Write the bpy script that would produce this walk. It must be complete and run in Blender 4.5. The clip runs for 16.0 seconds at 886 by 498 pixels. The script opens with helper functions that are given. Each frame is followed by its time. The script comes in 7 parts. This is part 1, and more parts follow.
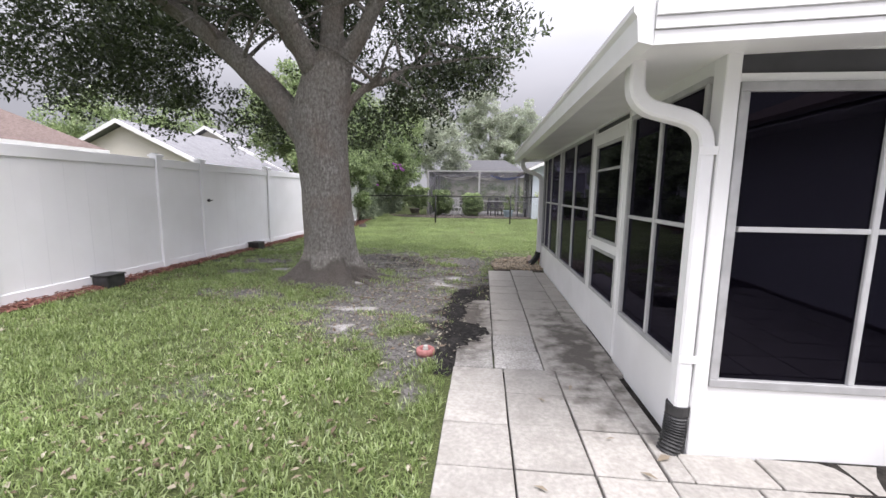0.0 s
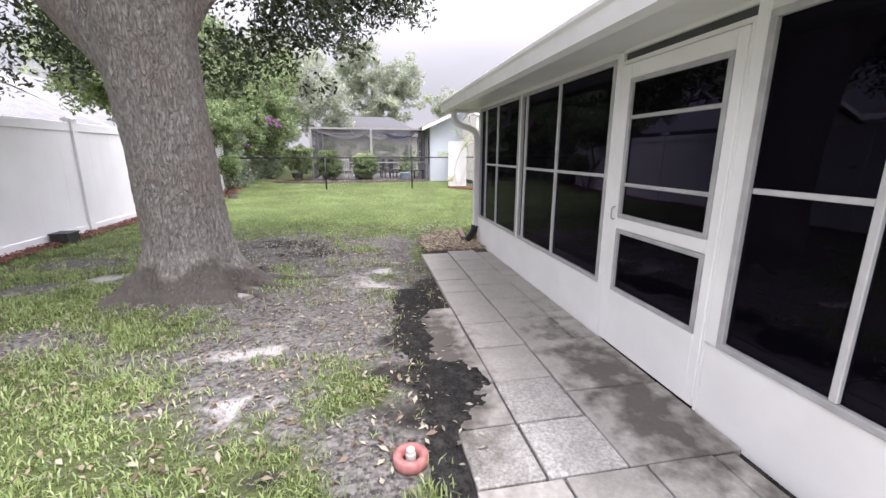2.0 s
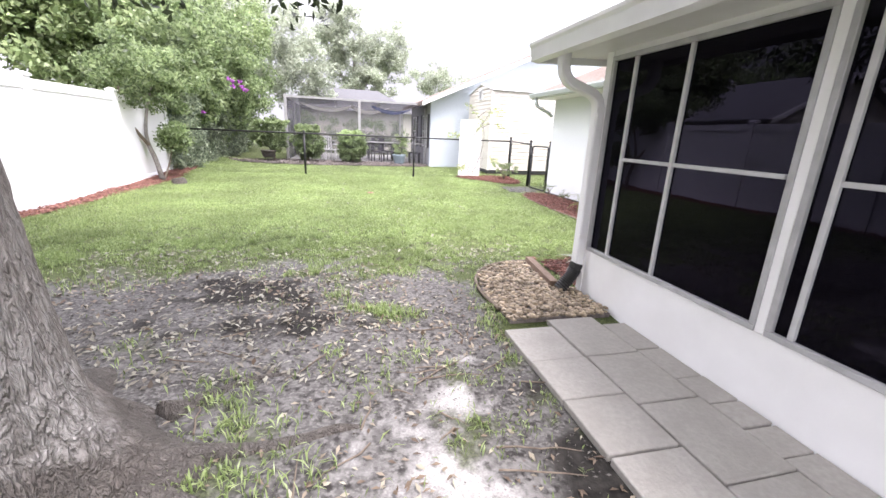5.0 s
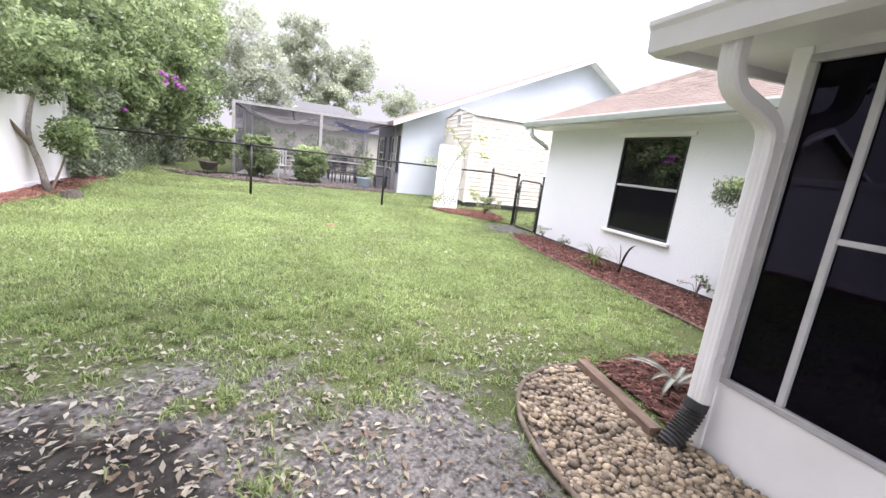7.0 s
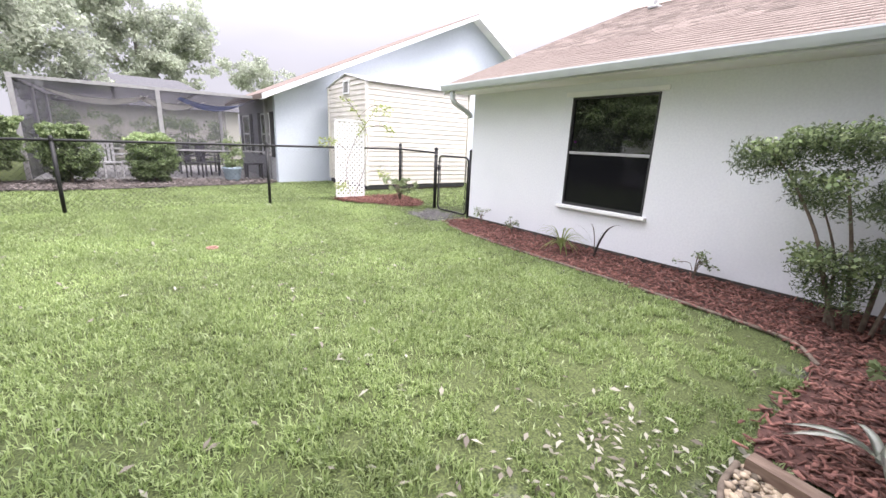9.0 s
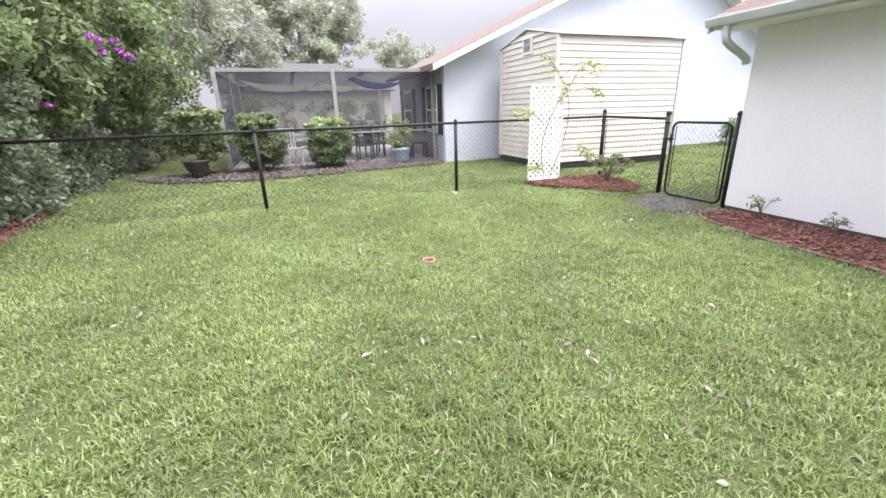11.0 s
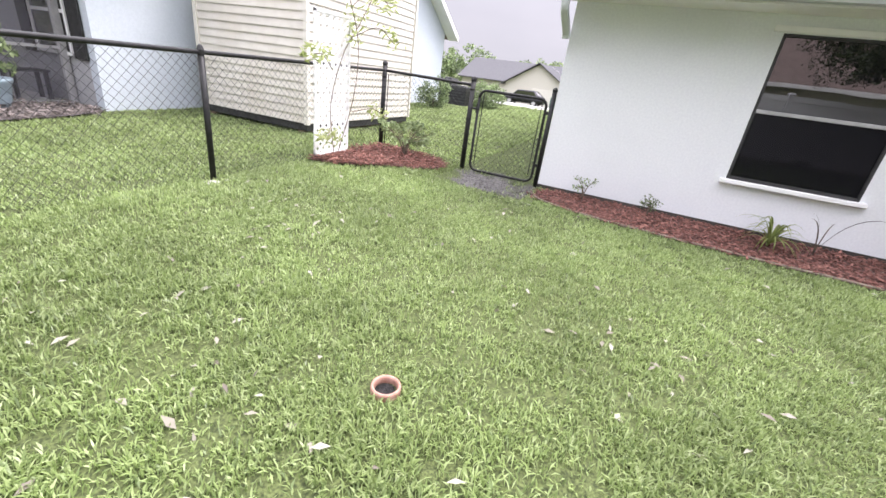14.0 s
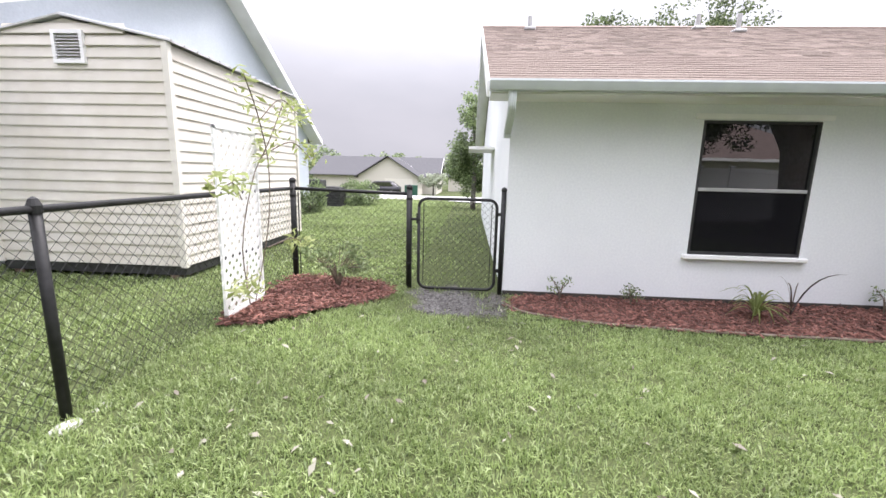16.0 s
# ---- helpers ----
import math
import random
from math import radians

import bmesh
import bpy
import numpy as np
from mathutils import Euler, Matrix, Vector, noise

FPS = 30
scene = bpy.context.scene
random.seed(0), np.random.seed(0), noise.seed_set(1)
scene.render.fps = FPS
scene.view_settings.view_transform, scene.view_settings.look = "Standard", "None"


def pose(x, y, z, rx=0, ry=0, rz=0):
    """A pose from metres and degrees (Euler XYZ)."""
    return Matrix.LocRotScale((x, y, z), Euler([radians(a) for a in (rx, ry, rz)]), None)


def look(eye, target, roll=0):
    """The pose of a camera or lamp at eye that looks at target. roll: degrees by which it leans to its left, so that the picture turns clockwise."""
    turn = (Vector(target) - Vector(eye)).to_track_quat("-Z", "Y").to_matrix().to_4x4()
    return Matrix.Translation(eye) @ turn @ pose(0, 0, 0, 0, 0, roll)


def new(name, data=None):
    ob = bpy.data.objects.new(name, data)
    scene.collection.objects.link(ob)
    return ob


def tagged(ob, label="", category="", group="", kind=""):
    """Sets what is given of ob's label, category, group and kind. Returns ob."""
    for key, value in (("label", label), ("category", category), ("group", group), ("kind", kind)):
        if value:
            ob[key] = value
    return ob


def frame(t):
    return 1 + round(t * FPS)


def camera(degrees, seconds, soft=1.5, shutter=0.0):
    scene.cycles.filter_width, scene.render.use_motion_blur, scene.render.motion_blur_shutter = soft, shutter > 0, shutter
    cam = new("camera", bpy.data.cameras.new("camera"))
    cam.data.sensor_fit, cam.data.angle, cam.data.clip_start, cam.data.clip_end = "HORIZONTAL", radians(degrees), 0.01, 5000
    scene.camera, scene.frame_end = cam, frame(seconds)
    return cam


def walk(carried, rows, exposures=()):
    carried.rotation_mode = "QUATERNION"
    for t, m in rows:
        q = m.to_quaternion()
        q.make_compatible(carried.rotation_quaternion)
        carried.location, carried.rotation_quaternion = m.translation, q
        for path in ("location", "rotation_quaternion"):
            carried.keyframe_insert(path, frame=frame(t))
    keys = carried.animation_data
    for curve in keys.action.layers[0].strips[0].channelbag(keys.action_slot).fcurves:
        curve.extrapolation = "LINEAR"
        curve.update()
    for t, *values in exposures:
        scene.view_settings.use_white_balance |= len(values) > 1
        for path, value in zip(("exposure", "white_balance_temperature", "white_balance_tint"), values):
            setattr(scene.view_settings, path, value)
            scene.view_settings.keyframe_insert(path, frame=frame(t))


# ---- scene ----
cam = camera(94.6, 16.0)
PATH = [
    (0, (0.193, 0.104, 1.4), (0.003, 2.076, 1.124), 0.8),
    (0.5, (0.041, 0.532, 1.382), (-0.021, 2.509, 1.084), 1.3),
    (1, (-0.134, 0.962, 1.354), (-0.051, 2.929, 1.001), 1.5),
    (1.5, (-0.313, 1.372, 1.41), (-0.072, 3.313, 0.992), 0.8),
    (2, (-0.426, 1.853, 1.398), (-0.063, 3.766, 0.941), 0.1),
    (2.5, (-0.604, 2.374, 1.404), (-0.146, 4.264, 0.937), -0.0),
    (3, (-0.695, 2.854, 1.431), (-0.164, 4.724, 0.961), 0.4),
    (3.5, (-0.714, 3.4, 1.411), (-0.145, 5.26, 0.944), 0.9),
    (4, (-0.776, 3.839, 1.358), (-0.174, 5.685, 0.879), 2.3),
    (4.5, (-0.812, 4.35, 1.372), (-0.271, 6.2, 0.84), 2.2),
    (4.7, (-0.821, 4.568, 1.37), (-0.328, 6.429, 0.827), 2.2),
    (6.8, (-0.84, 6.518, 1.365), (-0.261, 8.383, 0.931), 6.9),
    (7, (-0.812, 6.705, 1.366), (-0.122, 8.537, 0.955), 7.0),
    (7.5, (-0.765, 7.237, 1.432), (0.105, 8.998, 1.052), 4.2),
    (8, (-0.827, 7.693, 1.425), (0.18, 9.371, 1.01), 3.2),
    (8.2, (-0.849, 7.848, 1.416), (0.218, 9.485, 0.989), 3.3),
    (10.3, (-1.077, 9.961, 1.441), (0.149, 11.436, 0.877), 2.1),
    (10.5, (-1.126, 10.185, 1.468), (-0.115, 11.815, 0.902), -0.0),
    (11, (-1.336, 10.607, 1.438), (-0.701, 12.392, 0.798), -1.7),
    (11.5, (-1.471, 11.063, 1.401), (-0.958, 12.882, 0.747), 0.2),
    (12, (-1.537, 11.575, 1.425), (-0.918, 13.367, 0.786), 2.4),
    (12.5, (-1.634, 12.139, 1.395), (-0.61, 13.707, 0.693), 5.7),
    (13, (-1.566, 12.682, 1.332), (-0.196, 13.917, 0.559), 7.8),
    (13.5, (-1.519, 13.156, 1.326), (0.057, 14.098, 0.533), 8.4),
    (14, (-1.45, 13.6, 1.349), (0.257, 14.277, 0.556), 7.6),
    (14.5, (-1.203, 14.058, 1.345), (0.603, 14.524, 0.623), 6.5),
    (15, (-0.996, 14.472, 1.38), (0.888, 14.773, 0.778), 4.4),
    (15.5, (-0.825, 14.786, 1.435), (1.109, 15.0, 0.971), 2.4),
    (16, (-0.62, 15.044, 1.464), (1.343, 15.166, 1.105), 1.4),
]
walk(cam, [(t, look(eye, target, roll)) for t, eye, target, roll in PATH],
     [(0, 1.32, 6500, 17), (1, 1.45, 6500, 18), (2, 1.82, 6500, 20), (3.5, 2.22, 6500, 20), (4.5, 2.38, 6500, 20), (7, 2.18, 6500, 21), (8.2, 2.08, 6500, 20), (11, 1.88, 6500, 20), (13, 1.9, 6500, 20), (15, 1.93, 6500, 20), (16, 1.74, 6500, 18)])

# ---- light ----
world = bpy.data.worlds.new("overcast_sky")
scene.world = world
world.use_nodes = True
wn, wl = world.node_tree.nodes, world.node_tree.links
wn.clear()
w_out = wn.new("ShaderNodeOutputWorld")
w_bg = wn.new("ShaderNodeBackground")
w_sky = wn.new("ShaderNodeTexSky")
w_sky.sky_type = "NISHITA"
w_sky.sun_disc = False
w_sky.sun_elevation, w_sky.sun_rotation = radians(64.7), radians(140)
w_sat = wn.new("ShaderNodeHueSaturation")
w_sat.inputs["Saturation"].default_value = 0.35
w_tc = wn.new("ShaderNodeTexCoord")
w_map = wn.new("ShaderNodeMapping")
w_map.inputs["Scale"].default_value = (1.0, 1.0, 2.6)
w_noise = wn.new("ShaderNodeTexNoise")
w_noise.inputs["Scale"].default_value = 2.6
w_noise.inputs["Detail"].default_value = 6.0
w_ramp = wn.new("ShaderNodeValToRGB")
w_ramp.color_ramp.elements[0].position, w_ramp.color_ramp.elements[0].color = 0.32, (8.2, 8.5, 9.2, 1)
w_ramp.color_ramp.elements[1].position, w_ramp.color_ramp.elements[1].color = 0.64, (9.4, 9.6, 10.3, 1)
w_mix = wn.new("ShaderNodeMix")
w_mix.data_type = "RGBA"
w_mix.inputs["Factor"].default_value = 0.85
wl.new(w_tc.outputs["Generated"], w_map.inputs["Vector"])
wl.new(w_map.outputs["Vector"], w_noise.inputs["Vector"])
wl.new(w_noise.outputs["Fac"], w_ramp.inputs["Fac"])
wl.new(w_sky.outputs["Color"], w_sat.inputs["Color"])
wl.new(w_sat.outputs["Color"], w_mix.inputs["A"])
wl.new(w_ramp.outputs["Color"], w_mix.inputs["B"])
w_sep = wn.new("ShaderNodeSeparateXYZ")
wl.new(w_tc.outputs["Generated"], w_sep.inputs[0])
w_el = wn.new("ShaderNodeMapRange")  # an overcast sky is three times as bright overhead as at the horizon
w_el.interpolation_type = "SMOOTHSTEP"
w_el.inputs["From Min"].default_value, w_el.inputs["From Max"].default_value = 0.1, 1.0
w_el.inputs["To Min"].default_value, w_el.inputs["To Max"].default_value = 0.238, 1.72
wl.new(w_sep.outputs["Z"], w_el.inputs["Value"])
w_mul = wn.new("ShaderNodeVectorMath")
w_mul.operation = "SCALE"
wl.new(w_mix.outputs["Result"], w_mul.inputs[0])
wl.new(w_el.outputs["Result"], w_mul.inputs["Scale"])
wl.new(w_mul.outputs["Vector"], w_bg.inputs["Color"])
wl.new(w_bg.outputs["Background"], w_out.inputs["Surface"])
w_bg.inputs["Strength"].default_value = 0.1

sun = new("sun", bpy.data.lights.new("sun", "SUN"))
sun.data.energy, sun.data.angle, sun.data.color = 1.4, radians(25), (1.0, 0.98, 0.95)
sun.matrix_world = look((0, 0, 30), (-9.0, 11.0, 0))


# ---- materials ----
def material(name, a, b, scale=8.0, rough=0.6, bump=0.2, bump_scale=None, metal=0.0, detail=4.0, fine=0.0, island=0.0, obj_random=0.0, stretch=(1, 1, 1), specular=0.5, dirt=None, dirt_scale=1.2, dirt_amount=0.5):
    """Two tones mixed by a noise of real size, a second coarse noise of dirt, and a fine relief."""
    m = bpy.data.materials.new(name)
    m.use_nodes = True
    n, l = m.node_tree.nodes, m.node_tree.links
    bsdf = n["Principled BSDF"]
    geo = n.new("ShaderNodeNewGeometry")
    mp = n.new("ShaderNodeMapping")
    mp.inputs["Scale"].default_value = stretch
    l.new(geo.outputs["Position"], mp.inputs["Vector"])
    t1 = n.new("ShaderNodeTexNoise")
    t1.inputs["Scale"].default_value, t1.inputs["Detail"].default_value = scale, detail
    l.new(mp.outputs["Vector"], t1.inputs["Vector"])
    r1 = n.new("ShaderNodeMapRange")
    r1.inputs["From Min"].default_value, r1.inputs["From Max"].default_value = 0.3, 0.7
    l.new(t1.outputs["Fac"], r1.inputs["Value"])
    mix = n.new("ShaderNodeMix")
    mix.data_type = "RGBA"
    mix.inputs["A"].default_value, mix.inputs["B"].default_value = (*a, 1), (*b, 1)
    l.new(r1.outputs["Result"], mix.inputs["Factor"])
    col = mix.outputs["Result"]
    if dirt:
        t2 = n.new("ShaderNodeTexNoise")
        t2.inputs["Scale"].default_value, t2.inputs["Detail"].default_value = dirt_scale, 6.0
        l.new(geo.outputs["Position"], t2.inputs["Vector"])
        r2 = n.new("ShaderNodeMapRange")
        r2.inputs["From Min"].default_value, r2.inputs["From Max"].default_value, r2.inputs["To Max"].default_value = 0.45, 0.72, dirt_amount
        l.new(t2.outputs["Fac"], r2.inputs["Value"])
        mix2 = n.new("ShaderNodeMix")
        mix2.data_type = "RGBA"
        mix2.inputs["B"].default_value = (*dirt, 1)
        l.new(col, mix2.inputs["A"])
        l.new(r2.outputs["Result"], mix2.inputs["Factor"])
        col = mix2.outputs["Result"]
    if island or obj_random:
        hsv = n.new("ShaderNodeHueSaturation")
        mr = n.new("ShaderNodeMapRange")
        amount = island or obj_random
        mr.inputs["To Min"].default_value, mr.inputs["To Max"].default_value = 1 - amount, 1 + amount
        if island:
            l.new(geo.outputs["Random Per Island"], mr.inputs["Value"])
        else:
            info = n.new("ShaderNodeObjectInfo")
            l.new(info.outputs["Random"], mr.inputs["Value"])
        l.new(mr.outputs["Result"], hsv.inputs["Value"])
        l.new(col, hsv.inputs["Color"])
        col = hsv.outputs["Color"]
    l.new(col, bsdf.inputs["Base Color"])
    bsdf.inputs["Roughness"].default_value = rough
    bsdf.inputs["Metallic"].default_value = metal
    bsdf.inputs["Specular IOR Level"].default_value = specular
    if bump:
        t3 = n.new("ShaderNodeTexNoise")
        t3.inputs["Scale"].default_value, t3.inputs["Detail"].default_value = bump_scale or scale * 6, 5.0
        l.new(mp.outputs["Vector"], t3.inputs["Vector"])
        bp = n.new("ShaderNodeBump")
        bp.inputs["Strength"].default_value, bp.inputs["Distance"].default_value = bump, 0.01
        l.new(t3.outputs["Fac"], bp.inputs["Height"])
        l.new(bp.outputs["Normal"], bsdf.inputs["Normal"])
    return m


def leaf_material(name, tones, rough=0.45, through_light=0.25, spread=0.35):
    """Leaves: a tone for each leaf, some light passing through."""
    m = bpy.data.materials.new(name)
    m.use_nodes = True
    n, l = m.node_tree.nodes, m.node_tree.links
    bsdf = n["Principled BSDF"]
    geo = n.new("ShaderNodeNewGeometry")
    ramp = n.new("ShaderNodeValToRGB")
    ramp.color_ramp.elements[0].color = (*tones[0], 1)
    ramp.color_ramp.elements[1].color = (*tones[-1], 1)
    for i, c in enumerate(tones[1:-1]):
        e = ramp.color_ramp.elements.new((i + 1) / (len(tones) - 1))
        e.color = (*c, 1)
    l.new(geo.outputs["Random Per Island"], ramp.inputs["Fac"])
    t = n.new("ShaderNodeTexNoise")
    t.inputs["Scale"].default_value, t.inputs["Detail"].default_value = 0.9, 3.0
    l.new(geo.outputs["Position"], t.inputs["Vector"])
    mr = n.new("ShaderNodeMapRange")
    mr.inputs["From Min"].default_value, mr.inputs["From Max"].default_value = 0.3, 0.7
    mr.inputs["To Min"].default_value, mr.inputs["To Max"].default_value = 1 - spread, 1 + spread
    l.new(t.outputs["Fac"], mr.inputs["Value"])
    hsv = n.new("ShaderNodeHueSaturation")
    l.new(mr.outputs["Result"], hsv.inputs["Value"])
    l.new(ramp.outputs["Color"], hsv.inputs["Color"])
    l.new(hsv.outputs["Color"], bsdf.inputs["Base Color"])
    bsdf.inputs["Roughness"].default_value = rough
    tr = n.new("ShaderNodeBsdfTranslucent")
    l.new(hsv.outputs["Color"], tr.inputs["Color"])
    ms = n.new("ShaderNodeMixShader")
    ms.inputs["Fac"].default_value = through_light
    l.new(bsdf.outputs["BSDF"], ms.inputs[1])
    l.new(tr.outputs["BSDF"], ms.inputs[2])
    l.new(ms.outputs["Shader"], n["Material Output"].inputs["Surface"])
    return m


def glass_material(name, tint, rough=0.02, ior=1.5, dust=0.0, gloss=1.0, film=(0.42, 0.42, 0.50), sheen=(0.9, 0.9, 0.9)):
    """Thin tinted pane: light passes tinted, gloss by the angle."""
    m = bpy.data.materials.new(name)
    m.use_nodes = True
    n, l = m.node_tree.nodes, m.node_tree.links
    n.remove(n["Principled BSDF"])
    tr = n.new("ShaderNodeBsdfTransparent")
    tr.inputs["Color"].default_value = (*tint, 1)
    gl = n.new("ShaderNodeBsdfGlossy")
    gl.inputs["Roughness"].default_value = rough
    gl.inputs["Color"].default_value = (*sheen, 1)
    fr = n.new("ShaderNodeFresnel")
    fr.inputs["IOR"].default_value = ior
    geo = n.new("ShaderNodeNewGeometry")
    t = n.new("ShaderNodeTexNoise")
    t.inputs["Scale"].default_value = 1.4
    l.new(geo.outputs["Position"], t.inputs["Vector"])
    bp = n.new("ShaderNodeBump")
    bp.inputs["Strength"].default_value, bp.inputs["Distance"].default_value = 0.06, 0.02
    l.new(t.outputs["Fac"], bp.inputs["Height"])
    l.new(bp.outputs["Normal"], gl.inputs["Normal"])
    ms = n.new("ShaderNodeMixShader")
    gs = n.new("ShaderNodeMath")
    gs.operation = "MULTIPLY"
    gs.inputs[1].default_value = gloss
    l.new(fr.outputs["Fac"], gs.inputs[0])
    l.new(gs.outputs["Value"], ms.inputs["Fac"])
    l.new(tr.outputs["BSDF"], ms.inputs[1])
    l.new(gl.outputs["BSDF"], ms.inputs[2])
    df = n.new("ShaderNodeBsdfDiffuse")
    df.inputs["Color"].default_value = (*film, 1)
    ms2 = n.new("ShaderNodeMixShader")
    ms2.inputs["Fac"].default_value = dust
    l.new(ms.outputs["Shader"], ms2.inputs[1])
    l.new(df.outputs["BSDF"], ms2.inputs[2])
    l.new(ms2.outputs["Shader"], n["Material Output"].inputs["Surface"])
    return m


def mesh_screen_material(name, colour, opacity):
    """Insect screen: fine mesh that lets part of the light through."""
    m = bpy.data.materials.new(name)
    m.use_nodes = True
    n, l = m.node_tree.nodes, m.node_tree.links
    bsdf = n["Principled BSDF"]
    bsdf.inputs["Base Color"].default_value, bsdf.inputs["Roughness"].default_value = (*colour, 1), 0.7
    tr = n.new("ShaderNodeBsdfTransparent")
    ms = n.new("ShaderNodeMixShader")
    ms.inputs["Fac"].default_value = opacity
    l.new(tr.outputs["BSDF"], ms.inputs[1])
    l.new(bsdf.outputs["BSDF"], ms.inputs[2])
    l.new(ms.outputs["Shader"], n["Material Output"].inputs["Surface"])
    return m


def bark_material():
    """Grey furrowed oak bark: winding upright cracks between flaky plates, with pale lichen."""
    m = material("bark", (0.19, 0.176, 0.157), (0.41, 0.39, 0.362), 30.0, 0.92, 0.0, detail=10.0, stretch=(1, 1, 0.7), dirt=(0.26, 0.195, 0.155), dirt_scale=1.9, dirt_amount=0.55)
    n, l = m.node_tree.nodes, m.node_tree.links
    bsdf = n["Principled BSDF"]
    mp = n.new("ShaderNodeMapping")
    mp.inputs["Scale"].default_value = (1, 1, 0.27)
    l.new(n["Geometry"].outputs["Position"], mp.inputs["Vector"])

    wob = n.new("ShaderNodeTexNoise")
    wob.inputs["Scale"].default_value, wob.inputs["Detail"].default_value = 17.0, 6.0
    l.new(mp.outputs["Vector"], wob.inputs["Vector"])
    warp = n.new("ShaderNodeVectorMath")
    warp.operation = "MULTIPLY_ADD"
    warp.inputs[1].default_value = (0.09, 0.09, 0.10)
    l.new(wob.outputs["Color"], warp.inputs[0])
    l.new(mp.outputs["Vector"], warp.inputs[2])

    def cracks(scale, width):
        t = n.new("ShaderNodeTexVoronoi")
        t.feature = "DISTANCE_TO_EDGE"
        t.inputs["Scale"].default_value = scale
        l.new(warp.outputs["Vector"], t.inputs["Vector"])
        r = n.new("ShaderNodeMapRange")
        r.interpolation_type = "SMOOTHSTEP"
        r.inputs["From Max"].default_value = width
        l.new(t.outputs["Distance"], r.inputs["Value"])
        return r.outputs["Result"]

    big, small = cracks(28.0, 0.16), cracks(66.0, 0.3)
    both = n.new("ShaderNodeMath")
    both.operation = "MULTIPLY_ADD"
    both.inputs[1].default_value = 0.6
    l.new(small, both.inputs[0])
    l.new(big, both.inputs[2])
    bp = n.new("ShaderNodeBump")
    bp.inputs["Strength"].default_value, bp.inputs["Distance"].default_value = 1.0, 0.014
    l.new(both.outputs["Value"], bp.inputs["Height"])
    l.new(bp.outputs["Normal"], bsdf.inputs["Normal"])
    old = bsdf.inputs["Base Color"].links[0].from_socket
    fac = n.new("ShaderNodeMapRange")
    fac.inputs["From Max"].default_value, fac.inputs["To Min"].default_value = 1.35, 0.5
    l.new(both.outputs["Value"], fac.inputs["Value"])
    mul = n.new("ShaderNodeMix")
    mul.data_type = "RGBA"
    mul.inputs["A"].default_value = (0.12, 0.105, 0.09, 1)
    l.new(fac.outputs["Result"], mul.inputs["Factor"])
    l.new(old, mul.inputs["B"])
    # bark worn smooth and brown about the foot, with a ragged edge
    sep = n.new("ShaderNodeSeparateXYZ")
    l.new(n["Geometry"].outputs["Position"], sep.inputs[0])
    edge = n.new("ShaderNodeTexNoise")
    edge.inputs["Scale"].default_value, edge.inputs["Detail"].default_value = 3.2, 7.0
    l.new(n["Geometry"].outputs["Position"], edge.inputs["Vector"])
    reach = n.new("ShaderNodeMath")
    reach.operation = "MULTIPLY_ADD"
    reach.inputs[1].default_value = 0.75
    l.new(edge.outputs["Fac"], reach.inputs[0])
    l.new(sep.outputs["Z"], reach.inputs[2])
    worn = n.new("ShaderNodeMapRange")
    worn.inputs["From Min"].default_value, worn.inputs["From Max"].default_value = 0.72, 0.60
    worn.inputs["To Max"].default_value = 0.85
    l.new(reach.outputs["Value"], worn.inputs["Value"])
    foot = n.new("ShaderNodeMix")
    foot.data_type = "RGBA"
    foot.inputs["B"].default_value = (0.102, 0.088, 0.075, 1)
    l.new(worn.outputs["Result"], foot.inputs["Factor"])
    l.new(mul.outputs["Result"], foot.inputs["A"])
    l.new(foot.outputs["Result"], bsdf.inputs["Base Color"])
    return m


